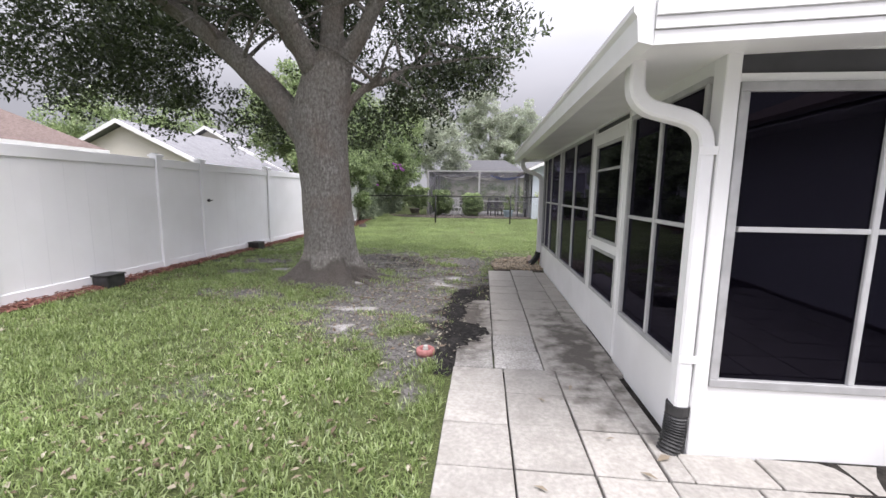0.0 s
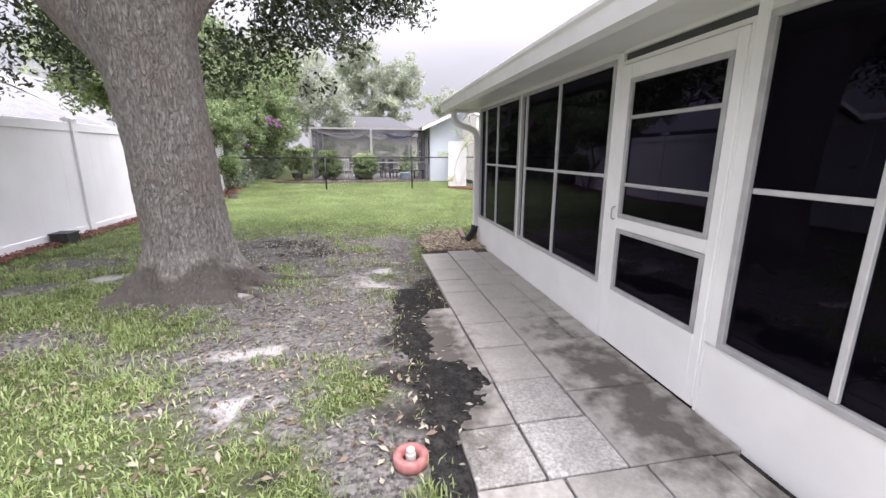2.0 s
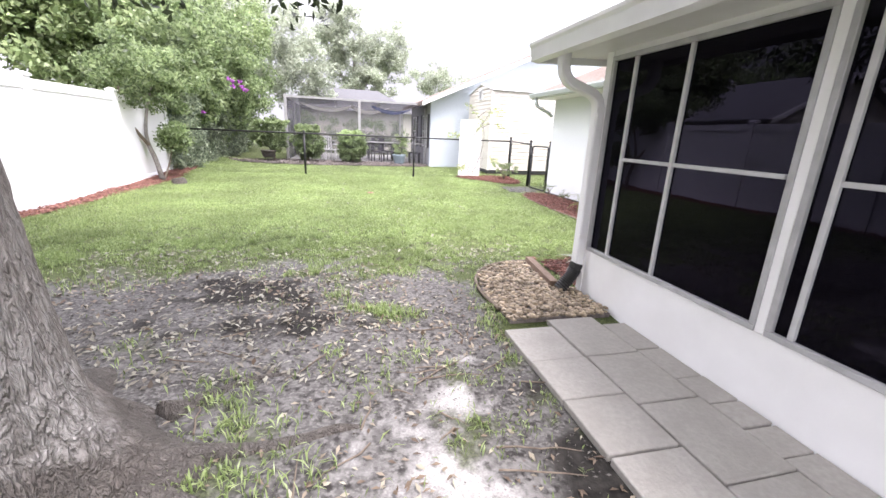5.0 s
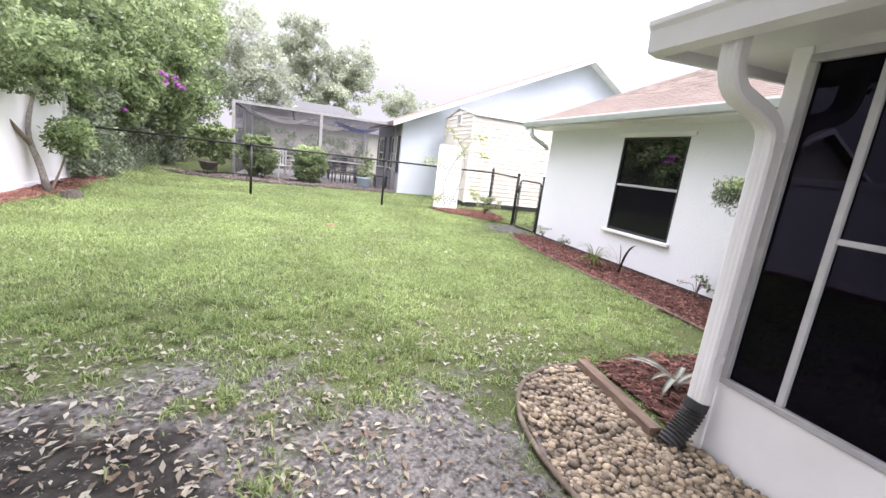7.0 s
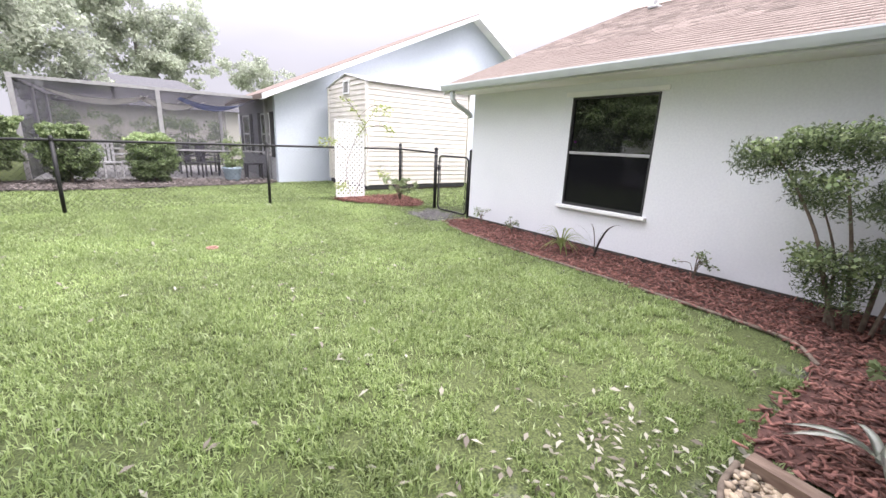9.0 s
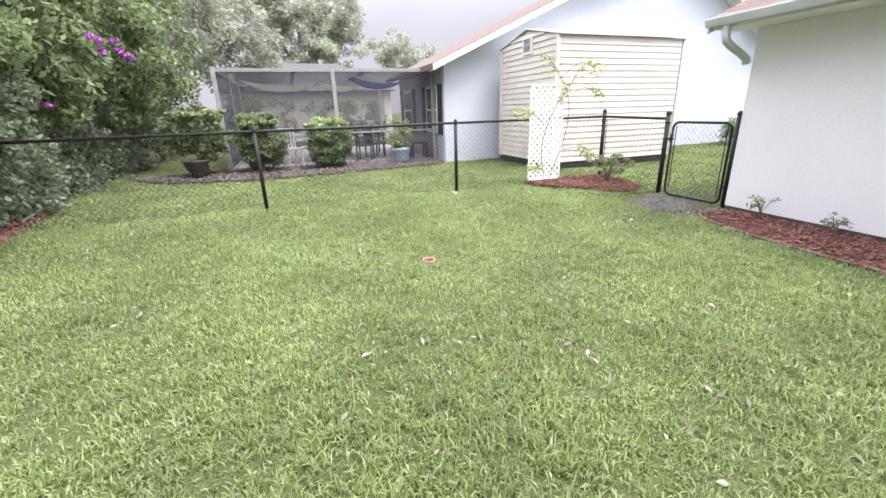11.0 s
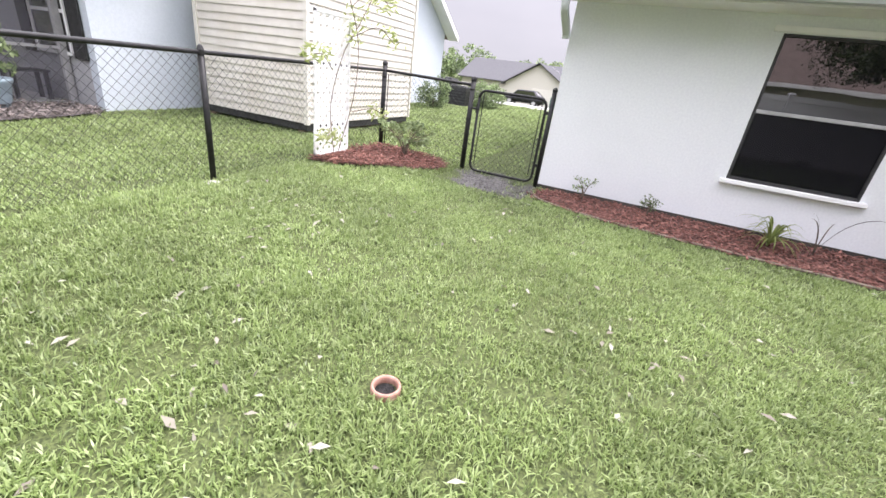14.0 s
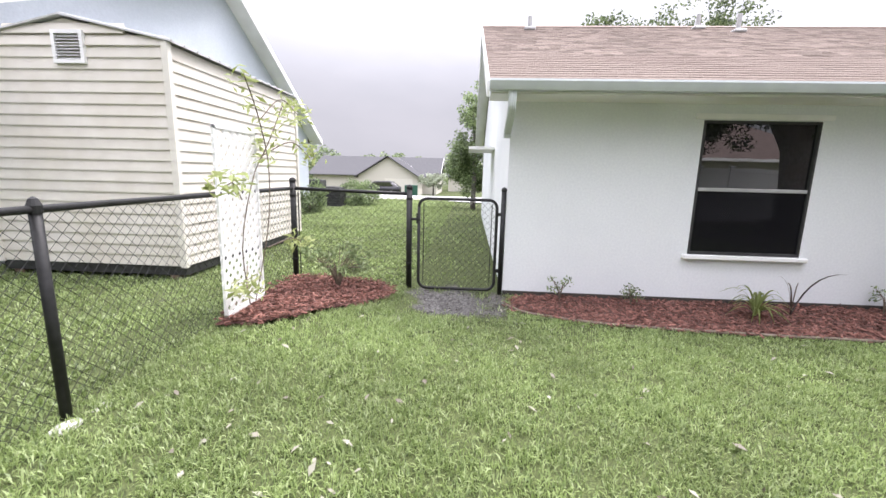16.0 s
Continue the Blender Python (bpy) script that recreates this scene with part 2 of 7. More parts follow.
def ground_material():
    """Lawn earth: green thatch, sandy soil, pale sand and wet black soil, by the ground's own maps."""
    m = bpy.data.materials.new("ground_soil")
    m.use_nodes = True
    n, l = m.node_tree.nodes, m.node_tree.links
    bsdf = n["Principled BSDF"]
    bsdf.inputs["Roughness"].default_value = 0.95
    bsdf.inputs["Specular IOR Level"].default_value = 0.15
    geo = n.new("ShaderNodeNewGeometry")

    def noise_of(scale, detail=6.0):
        t = n.new("ShaderNodeTexNoise")
        t.inputs["Scale"].default_value, t.inputs["Detail"].default_value = scale, detail
        l.new(geo.outputs["Position"], t.inputs["Vector"])
        return t

    def blend(fac, a, b):
        x = n.new("ShaderNodeMix")
        x.data_type = "RGBA"
        l.new(fac, x.inputs["Factor"])
        for key, c in (("A", a), ("B", b)):
            if isinstance(c, tuple):
                x.inputs[key].default_value = (*c, 1)
            else:
                l.new(c, x.inputs[key])
        return x.outputs["Result"]

    def stretch_range(sock, lo, hi):
        r = n.new("ShaderNodeMapRange")
        r.inputs["From Min"].default_value, r.inputs["From Max"].default_value = lo, hi
        l.new(sock, r.inputs["Value"])
        return r.outputs["Result"]

    def plus(sock, nz, amount):
        """Ragged edge: the map plus a fine noise, then cut."""
        a = n.new("ShaderNodeMath")
        a.operation = "MULTIPLY_ADD"
        a.inputs[1].default_value = amount
        l.new(nz, a.inputs[0])
        l.new(sock, a.inputs[2])
        return a.outputs["Value"]

    def attr(name):
        a = n.new("ShaderNodeAttribute")
        a.attribute_name = name
        return a.outputs["Fac"]

    fine, mid, coarse = noise_of(90), noise_of(14), noise_of(0.7)
    grass = blend(stretch_range(fine.outputs["Fac"], 0.35, 0.65), (0.030, 0.038, 0.017), (0.11, 0.135, 0.05))
    soil = blend(stretch_range(mid.outputs["Fac"], 0.3, 0.7), (0.05, 0.047, 0.044), (0.19, 0.182, 0.172))
    soil = blend(stretch_range(noise_of(3.2).outputs["Fac"], 0.42, 0.68), soil, (0.062, 0.058, 0.054))
    soil = blend(stretch_range(noise_of(48, 8.0).outputs["Fac"], 0.46, 0.62), soil, (0.175, 0.168, 0.158))
    soil = blend(stretch_range(noise_of(26, 8.0).outputs["Fac"], 0.52, 0.66), soil, (0.035, 0.032, 0.03))
    sand = blend(stretch_range(fine.outputs["Fac"], 0.3, 0.7), (0.23, 0.222, 0.21), (0.42, 0.41, 0.395))
    wet = blend(stretch_range(mid.outputs["Fac"], 0.3, 0.7), (0.012, 0.011, 0.01), (0.045, 0.041, 0.036))
    c = blend(stretch_range(plus(attr("soil"), mid.outputs["Fac"], 0.5), 0.55, 0.85), grass, soil)
    c = blend(stretch_range(plus(attr("sand"), mid.outputs["Fac"], 0.5), 0.6, 0.95), c, sand)
    c = blend(stretch_range(plus(attr("wet"), mid.outputs["Fac"], 0.5), 0.6, 0.95), c, wet)
    l.new(c, bsdf.inputs["Base Color"])
    bp = n.new("ShaderNodeBump")
    bp.inputs["Strength"].default_value, bp.inputs["Distance"].default_value = 0.7, 0.015
    l.new(noise_of(38, 9.0).outputs["Fac"], bp.inputs["Height"])
    l.new(bp.outputs["Normal"], bsdf.inputs["Normal"])
    return m


def paver_material(name="paver_concrete", a=(0.31, 0.295, 0.268), b=(0.43, 0.41, 0.375), scale=38.0, bump=0.5):
    m = material(name, a, b, scale, 0.9, bump, 70.0, dirt=(0.24, 0.225, 0.2), dirt_scale=4.4, dirt_amount=0.6, obj_random=0.12)
    n, l = m.node_tree.nodes, m.node_tree.links
    geo = n["Geometry"]
    # black algae stains along the wall and under the drip edge
    sub = n.new("ShaderNodeMapping")
    sub.vector_type = "TEXTURE"
    sub.inputs["Location"].default_value = (1.08, 3.8, 0)
    sub.inputs["Scale"].default_value = (0.30, 1.25, 1)
    l.new(geo.outputs["Position"], sub.inputs["Vector"])
    ln = n.new("ShaderNodeVectorMath")
    ln.operation = "LENGTH"
    l.new(sub.outputs["Vector"], ln.inputs[0])
    nz = n.new("ShaderNodeTexNoise")
    nz.inputs["Scale"].default_value, nz.inputs["Detail"].default_value = 7.0, 9.0
    l.new(geo.outputs["Position"], nz.inputs["Vector"])
    ma = n.new("ShaderNodeMath")
    ma.operation = "MULTIPLY_ADD"
    ma.inputs[1].default_value = 3.0
    l.new(nz.outputs["Fac"], ma.inputs[0])
    l.new(ln.outputs["Value"], ma.inputs[2])
    mr = n.new("ShaderNodeMapRange")
    mr.inputs["From Min"].default_value, mr.inputs["From Max"].default_value = 2.6, 1.8
    mr.inputs["To Max"].default_value = 0.8
    l.new(ma.outputs["Value"], mr.inputs["Value"])
    buried = n.new("ShaderNodeMapping")
    buried.vector_type = "TEXTURE"
    buried.inputs["Location"].default_value = (-0.08, 4.5, 0)
    buried.inputs["Scale"].default_value = (0.37, 1.15, 1)
    l.new(geo.outputs["Position"], buried.inputs["Vector"])
    ln2 = n.new("ShaderNodeVectorMath")
    ln2.operation = "LENGTH"
    l.new(buried.outputs["Vector"], ln2.inputs[0])
    nz2 = n.new("ShaderNodeTexNoise")
    nz2.inputs["Scale"].default_value, nz2.inputs["Detail"].default_value = 9.0, 7.0
    l.new(geo.outputs["Position"], nz2.inputs["Vector"])
    ma2 = n.new("ShaderNodeMath")
    ma2.operation = "MULTIPLY_ADD"
    ma2.inputs[1].default_value = 1.4
    l.new(nz2.outputs["Fac"], ma2.inputs[0])
    l.new(ln2.outputs["Value"], ma2.inputs[2])
    mrb = n.new("ShaderNodeMapRange")
    mrb.inputs["From Min"].default_value, mrb.inputs["From Max"].default_value = 2.0, 1.35
    mrb.inputs["To Max"].default_value = 0.88
    l.new(ma2.outputs["Value"], mrb.inputs["Value"])
    mx = n.new("ShaderNodeMath")
    mx.operation = "MAXIMUM"
    l.new(mr.outputs["Result"], mx.inputs[0])
    l.new(mrb.outputs["Result"], mx.inputs[1])
    # greyer slabs further along the path
    sep = n.new("ShaderNodeSeparateXYZ")
    l.new(geo.outputs["Position"], sep.inputs[0])
    mr2 = n.new("ShaderNodeMapRange")
    mr2.inputs["From Min"].default_value, mr2.inputs["From Max"].default_value, mr2.inputs["To Max"].default_value = 2.6, 4.6, 0.55
    l.new(sep.outputs["Y"], mr2.inputs["Value"])
    old = n["Principled BSDF"].inputs["Base Color"].links[0].from_socket
    x0 = n.new("ShaderNodeMix")
    x0.data_type = "RGBA"
    x0.inputs["B"].default_value = (0.285, 0.268, 0.238, 1)
    l.new(mr2.outputs["Result"], x0.inputs["Factor"])
    l.new(old, x0.inputs["A"])
    x = n.new("ShaderNodeMix")
    x.data_type = "RGBA"
    x.inputs["B"].default_value = (0.050, 0.042, 0.034, 1)
    l.new(mx.outputs["Value"], x.inputs["Factor"])
    l.new(x0.outputs["Result"], x.inputs["A"])
    l.new(x.outputs["Result"], n["Principled BSDF"].inputs["Base Color"])
    return m


M_GROUND = ground_material()
M_BARK = bark_material()
M_PAVER = paver_material()
M_ROUGHPAVER = paver_material("exposed_aggregate", (0.24, 0.23, 0.215), (0.60, 0.585, 0.55), 62.0, 1.0)
M_GRASS = leaf_material("grass_blade", [(0.135, 0.188, 0.070), (0.232, 0.308, 0.108), (0.315, 0.40, 0.154), (0.42, 0.495, 0.245)], 0.38, 0.45, 0.22)
M_OAK = leaf_material("oak_leaf", [(0.024, 0.036, 0.018), (0.048, 0.07, 0.03), (0.095, 0.125, 0.055)], 0.42, 0.3)
M_HEDGE = leaf_material("hedge_leaf", [(0.08, 0.115, 0.05), (0.20, 0.27, 0.125), (0.36, 0.44, 0.22)], 0.42, 0.6)
M_TIP = leaf_material("young_leaf", [(0.24, 0.29, 0.09), (0.36, 0.42, 0.16), (0.48, 0.52, 0.25)], 0.45, 0.4, 0.15)
M_IVY = leaf_material("ivy_leaf", [(0.11, 0.145, 0.10), (0.25, 0.30, 0.205), (0.45, 0.51, 0.36)], 0.35, 0.58)
M_ARALIA = leaf_material("aralia_leaf", [(0.05, 0.075, 0.035), (0.10, 0.14, 0.06), (0.19, 0.24, 0.11)], 0.42, 0.35)
M_LIME = leaf_material("bright_leaf", [(0.155, 0.215, 0.095), (0.25, 0.33, 0.145), (0.40, 0.47, 0.25)], 0.45, 0.4)
# haze over the distant trees is put into these paler, greyer tones
M_FAR = leaf_material("hazed_far_leaf", [(0.30, 0.34, 0.26), (0.40, 0.435, 0.335), (0.50, 0.535, 0.43)], 0.85, 0.55)
M_PETAL = leaf_material("purple_petal", [(0.27, 0.05, 0.30), (0.40, 0.10, 0.43), (0.50, 0.18, 0.53)], 0.5, 0.3, 0.1)
M_DRY = leaf_material("dry_leaf", [(0.09, 0.06, 0.038), (0.19, 0.14, 0.095), (0.29, 0.245, 0.18), (0.38, 0.355, 0.27)], 0.65, 0.15, 0.1)
M_PALE = leaf_material("pale_dry_leaf", [(0.10, 0.08, 0.06), (0.18, 0.16, 0.12), (0.27, 0.255, 0.20), (0.36, 0.35, 0.28)], 0.6, 0.15, 0.1)
M_CRUMB = leaf_material("leaf_crumb", [(0.04, 0.036, 0.032), (0.10, 0.092, 0.08), (0.20, 0.185, 0.165)], 0.8, 0.05, 0.1)
M_TWIG = material("twig", (0.10, 0.075, 0.055), (0.20, 0.16, 0.12), 20, 0.9, 0.3)
M_MULCH = material("red_mulch", (0.10, 0.042, 0.032), (0.26, 0.12, 0.092), 25, 0.95, 0.5, island=0.5)
M_STONE = material("river_stone", (0.26, 0.20, 0.13), (0.44, 0.36, 0.25), 9, 0.7, 0.15, obj_random=0.4, island=0.0)
M_STONES = material("river_stones", (0.20, 0.155, 0.105), (0.37, 0.30, 0.215), 9, 0.7, 0.15, island=0.55)
M_TIMBER = material("weathered_timber", (0.13, 0.085, 0.06), (0.24, 0.17, 0.125), 6, 0.9, 0.5, stretch=(6, 1, 6))
M_WHITE = material("white_paint", (0.80, 0.80, 0.79), (0.86, 0.86, 0.85), 3, 0.45, 0.06, 60, dirt=(0.66, 0.65, 0.62), dirt_scale=1.6, dirt_amount=0.35)
M_ALU = material("white_aluminium", (0.80, 0.80, 0.80), (0.85, 0.85, 0.85), 5, 0.35, 0.03, 40, dirt=(0.68, 0.67, 0.65), dirt_scale=4, dirt_amount=0.25)
M_FRAME = material("grey_aluminium", (0.36, 0.36, 0.36), (0.46, 0.46, 0.46), 12, 0.4, 0.04, 60, dirt=(0.24, 0.24, 0.23), dirt_scale=7, dirt_amount=0.4)
M_BAR = material("pale_aluminium", (0.46, 0.46, 0.46), (0.55, 0.55, 0.55), 12, 0.4, 0.03, 60)
M_VINYL = material("white_vinyl", (0.84, 0.84, 0.86), (0.88, 0.88, 0.90), 1.2, 0.4, 0.02, 30, dirt=(0.70, 0.69, 0.68), dirt_scale=1.1, dirt_amount=0.35)
M_STUCCO = material("white_stucco", (0.71, 0.73, 0.745), (0.77, 0.79, 0.80), 40, 0.9, 0.14, 70, dirt=(0.62, 0.645, 0.66), dirt_scale=0.8, dirt_amount=0.5)
M_NSTUCCO = material("pale_blue_stucco", (0.52, 0.57, 0.62), (0.58, 0.63, 0.68), 30, 0.9, 0.3, 60, dirt=(0.48, 0.53, 0.57), dirt_scale=0.6, dirt_amount=0.5)
M_GREYWALL = material("grey_wall_paint", (0.34, 0.34, 0.35), (0.42, 0.42, 0.43), 20, 0.9, 0.2, 60)
M_SHINGLE = material("tan_shingle", (0.215, 0.172, 0.148), (0.33, 0.275, 0.24), 60, 0.95, 0.5, 200, island=0.3, obj_random=0.2, specular=0.1, dirt=(0.21, 0.165, 0.145), dirt_scale=0.9, dirt_amount=0.4)
M_GREYROOF = material("grey_shingle", (0.17, 0.17, 0.18), (0.27, 0.27, 0.28), 14, 0.95, 0.5, 60, island=0.15, specular=0.1, stretch=(1, 1, 4), dirt=(0.14, 0.14, 0.15), dirt_scale=2.5, dirt_amount=0.5)
M_BROWNROOF = material("brown_shingle", (0.12, 0.09, 0.08), (0.21, 0.165, 0.15), 14, 0.95, 0.5, 60, island=0.15, specular=0.1, stretch=(1, 1, 4), dirt=(0.10, 0.08, 0.07), dirt_scale=2.5, dirt_amount=0.5)
M_SIDING = material("cream_siding", (0.62, 0.585, 0.52), (0.69, 0.655, 0.59), 5, 0.6, 0.08, 40, dirt=(0.56, 0.51, 0.41), dirt_scale=1.5, dirt_amount=0.45, obj_random=0.02)
M_CREAM = material("cream_trim", (0.68, 0.65, 0.58), (0.74, 0.71, 0.64), 6, 0.5, 0.05)
M_TAN = material("tan_stucco", (0.58, 0.55, 0.48), (0.66, 0.63, 0.56), 25, 0.9, 0.2)
M_BLACK = material("black_coated_steel", (0.010, 0.010, 0.010), (0.024, 0.024, 0.024), 20, 0.5, 0.1, specular=0.3)
M_RUBBER = material("black_plastic", (0.015, 0.015, 0.015), (0.04, 0.04, 0.04), 12, 0.55, 0.15)
M_RED = material("red_ceramic", (0.26, 0.085, 0.08), (0.37, 0.17, 0.155), 30, 0.6, 0.2)
M_CLAY = material("terracotta", (0.28, 0.14, 0.10), (0.40, 0.24, 0.19), 30, 0.8, 0.3)
# house rooms: their dimness is put into a near-black colour; vents share it
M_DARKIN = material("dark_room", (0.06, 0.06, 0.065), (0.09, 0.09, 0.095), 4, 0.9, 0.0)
M_CONC = material("old_concrete", (0.36, 0.35, 0.33), (0.48, 0.47, 0.44), 12, 0.9, 0.3)
M_GLASS = glass_material("smoked_vinyl_pane", (0.04, 0.04, 0.055), 0.015, 1.5, 0.006, 0.42, (0.25, 0.21, 0.38), (0.68, 0.64, 0.88))
M_WGLASS = glass_material("window_glass", (0.08, 0.08, 0.085), 0.01, 2.3, 0.012)
M_SCREEN = mesh_screen_material("black_insect_screen", (0.085, 0.08, 0.10), 0.42)
M_SAIL = material("pale_shade_cloth", (0.55, 0.54, 0.50), (0.66, 0.65, 0.60), 6, 0.9, 0.1)
M_NROOF = material("weathered_tan_shingle", (0.16, 0.128, 0.112), (0.23, 0.19, 0.17), 40, 1.0, 0.1, 120, specular=0.0)
M_CAGE = material("bronze_grey_aluminium", (0.27, 0.265, 0.265), (0.35, 0.345, 0.34), 12, 0.5, 0.04, 60)
# same insect screen, opacity raised to imitate how dark it looks at a glance
M_SCREENTOP = mesh_screen_material("glancing_insect_screen", (0.10, 0.095, 0.125), 0.62)
M_GUTTER = material("grey_blue_gutter_paint", (0.50, 0.54, 0.54), (0.57, 0.61, 0.61), 4, 0.5, 0.05, 40)
M_STREETROOF = material("slate_grey_shingle", (0.085, 0.085, 0.09), (0.13, 0.13, 0.135), 14, 1.0, 0.3, 60, specular=0.0)
M_HIPROOF = material("dark_grey_shingle", (0.085, 0.085, 0.09), (0.14, 0.14, 0.145), 14, 1.0, 0.3, 60, specular=0.0)
M_SASHSCREEN = glass_material("screened_sash_pane", (0.04, 0.04, 0.05), 0.06, 1.35, 0.02, 0.6)
M_TARP = material("blue_shade_cloth", (0.10, 0.16, 0.34), (0.15, 0.22, 0.42), 6, 0.9, 0.1)
M_SOIL = material("black_garden_soil", (0.009, 0.009, 0.009), (0.034, 0.032, 0.031), 75, 0.97, 1.0, 110, specular=0.05, dirt=(0.07, 0.066, 0.062), dirt_scale=22, dirt_amount=0.5)
M_BLUE = material("blue_ceramic", (0.22, 0.29, 0.33), (0.30, 0.37, 0.41), 12, 0.45, 0.1)
M_ALOE = material("pale_aloe", (0.50, 0.54, 0.45), (0.68, 0.70, 0.62), 14, 0.5, 0.15, dirt=(0.44, 0.34, 0.28), dirt_scale=9, dirt_amount=0.4)
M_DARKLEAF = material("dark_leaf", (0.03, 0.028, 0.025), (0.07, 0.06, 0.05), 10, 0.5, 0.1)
M_ASPHALT = material("driveway_concrete", (0.42, 0.42, 0.41), (0.52, 0.52, 0.50), 2, 0.95, 0.2)
M_CARPAINT = material("dark_car_paint", (0.03, 0.03, 0.035), (0.05, 0.05, 0.055), 2, 0.25, 0.0, metal=0.3)
M_GREEN = material("green_plastic", (0.02, 0.09, 0.06), (0.03, 0.12, 0.08), 4, 0.5, 0.0)


# ---- building helpers ----
def part(name, bm, mat, parent, label="", smooth=False):
    """One mesh object under a thing or a part, in world coordinates."""
    me = bpy.data.meshes.new(name)
    bm.normal_update()
    bm.to_mesh(me)
    bm.free()
    me.materials.append(mat)
    if smooth:
        me.polygons.foreach_set("use_smooth", [True] * len(me.polygons))
    return attach(new(name, me), parent, label)


def attach(ob, parent, label=""):
    if parent is not None:
        ob.parent = parent
        if parent.type == "EMPTY":
            ob.matrix_parent_inverse = Matrix.Translation(parent.location).inverted()
    if label:
        ob["label"] = label
    return ob


def thing(name, loc, label, category, group="", kind=""):
    ob = new(name)
    ob.location = loc
    ob.empty_display_size = 0.1
    return tagged(ob, label, category, group, kind)


def box(bm, x0, x1, y0, y1, z0, z1, bevel=0.0):
    r = bmesh.ops.create_cube(bm, size=1.0)
    for v in r["verts"]:
        v.co = Vector((x0 + (v.co.x + 0.5) * (x1 - x0), y0 + (v.co.y + 0.5) * (y1 - y0), z0 + (v.co.z + 0.5) * (z1 - z0)))
    if bevel:
        es = list({e for v in r["verts"] for e in v.link_edges})
        bmesh.ops.bevel(bm, geom=es, offset=bevel, segments=1, affect="EDGES")
    return bm


def boxes(*rows, bevel=0.0):
    bm = bmesh.new()
    for r in rows:
        box(bm, *r, bevel=bevel)
    return bm


def prism(bm, profile, axis, a, b):
    """Extrudes a 2D outline along an axis from a to b. axis 'x': outline is (y, z); 'y': (x, z); 'z': (x, y)."""
    def at(p, s):
        return {"x": (s, p[0], p[1]), "y": (p[0], s, p[1]), "z": (p[0], p[1], s)}[axis]
    lo = [bm.verts.new(at(p, a)) for p in profile]
    hi = [bm.verts.new(at(p, b)) for p in profile]
    k = len(profile)
    bm.faces.new(lo)
    bm.faces.new(list(reversed(hi)))
    for i in range(k):
        bm.faces.new((lo[i], hi[i], hi[(i + 1) % k], lo[(i + 1) % k]))
    bmesh.ops.recalc_face_normals(bm, faces=bm.faces[:])
    return bm


def tube(bm, pts, radii, sides=10, rough=0.0, seed=0, cap=True, ridges=0):
    """A tapered tube along points, with an uneven skin if rough is set."""
    pts = [Vector(p) for p in pts]
    if not isinstance(radii, (list, tuple)):
        radii = [radii] * len(pts)
    rings, up = [], None
    for i, p in enumerate(pts):
        d = (pts[min(i + 1, len(pts) - 1)] - pts[max(i - 1, 0)]).normalized()
        if up is None:
            up = d.orthogonal().normalized()
        up = (up - d * up.dot(d)).normalized()
        side = d.cross(up)
        ring = []
        for k in range(sides):
            a = 2 * math.pi * k / sides
            r = radii[i]
            if rough:
                q = p + (up * math.cos(a) + side * math.sin(a)) * r
                r *= 1 + rough * noise.noise(q * (2.2 if r > 0.2 else 6) + Vector((seed, 0, 0)))
                if ridges:
                    r *= 1 + 0.035 * noise.noise(Vector((math.cos(a) * ridges, math.sin(a) * ridges, p.z * 1.2 + seed)))
            ring.append(bm.verts.new(p + (up * math.cos(a) + side * math.sin(a)) * r))
        rings.append(ring)
    for i in range(len(rings) - 1):
        for k in range(sides):
            bm.faces.new((rings[i][k], rings[i][(k + 1) % sides], rings[i + 1][(k + 1) % sides], rings[i + 1][k]))
    if cap:
        bm.faces.new(list(reversed(rings[0])))
        bm.faces.new(rings[-1])
    return bm


def curve_points(ctrl, n):
    """A smooth run of n points through control points."""
    c = [Vector(p) for p in ctrl]
    c = [c[0] * 2 - c[1]] + c + [c[-1] * 2 - c[-2]]
    out, segs = [], len(c) - 3
    for i in range(n):
        s = i / (n - 1) * segs
        k = min(int(s), segs - 1)
        u = s - k
        p0, p1, p2, p3 = c[k:k + 4]
        out.append(0.5 * ((2 * p1) + (p2 - p0) * u + (2 * p0 - 5 * p1 + 4 * p2 - p3) * u * u + (3 * p1 - p0 - 3 * p2 + p3) * u ** 3))
    return out


def lathe(bm, profile, centre, sides=20):
    """Turns an outline of (radius, height) round the vertical through centre."""
    rings = []
    for r, z in profile:
        rings.append([bm.verts.new((centre[0] + r * math.cos(2 * math.pi * k / sides), centre[1] + r * math.sin(2 * math.pi * k / sides), centre[2] + z)) for k in range(sides)])
    for i in range(len(rings) - 1):
        for k in range(sides):
            bm.faces.new((rings[i][k], rings[i][(k + 1) % sides], rings[i + 1][(k + 1) % sides], rings[i + 1][k]))
    bm.faces.new(list(reversed(rings[0])))
    bm.faces.new(rings[-1])
    return bm


def bulk(name, verts, sizes, mat, parent=None, label=""):
    """A large mesh from arrays: faces take their verts in order, with the given corner counts."""
    me = bpy.data.meshes.new(name)
    sizes = np.asarray(sizes, dtype=np.int32)
    verts, loops = np.asarray(verts[0], dtype=np.float32), np.asarray(verts[1], dtype=np.int32)
    me.vertices.add(len(verts))
    me.vertices.foreach_set("co", verts.ravel())
    me.loops.add(len(loops))
    me.loops.foreach_set("vertex_index", loops)
    me.polygons.add(len(sizes))
    me.polygons.foreach_set("loop_start", np.concatenate(([0], np.cumsum(sizes)[:-1])).astype(np.int32))
    me.polygons.foreach_set("loop_total", sizes)
    me.update(calc_edges=True)
    me.materials.append(mat)
    return attach(new(name, me), parent, label)


RNG = np.random.default_rng(7)


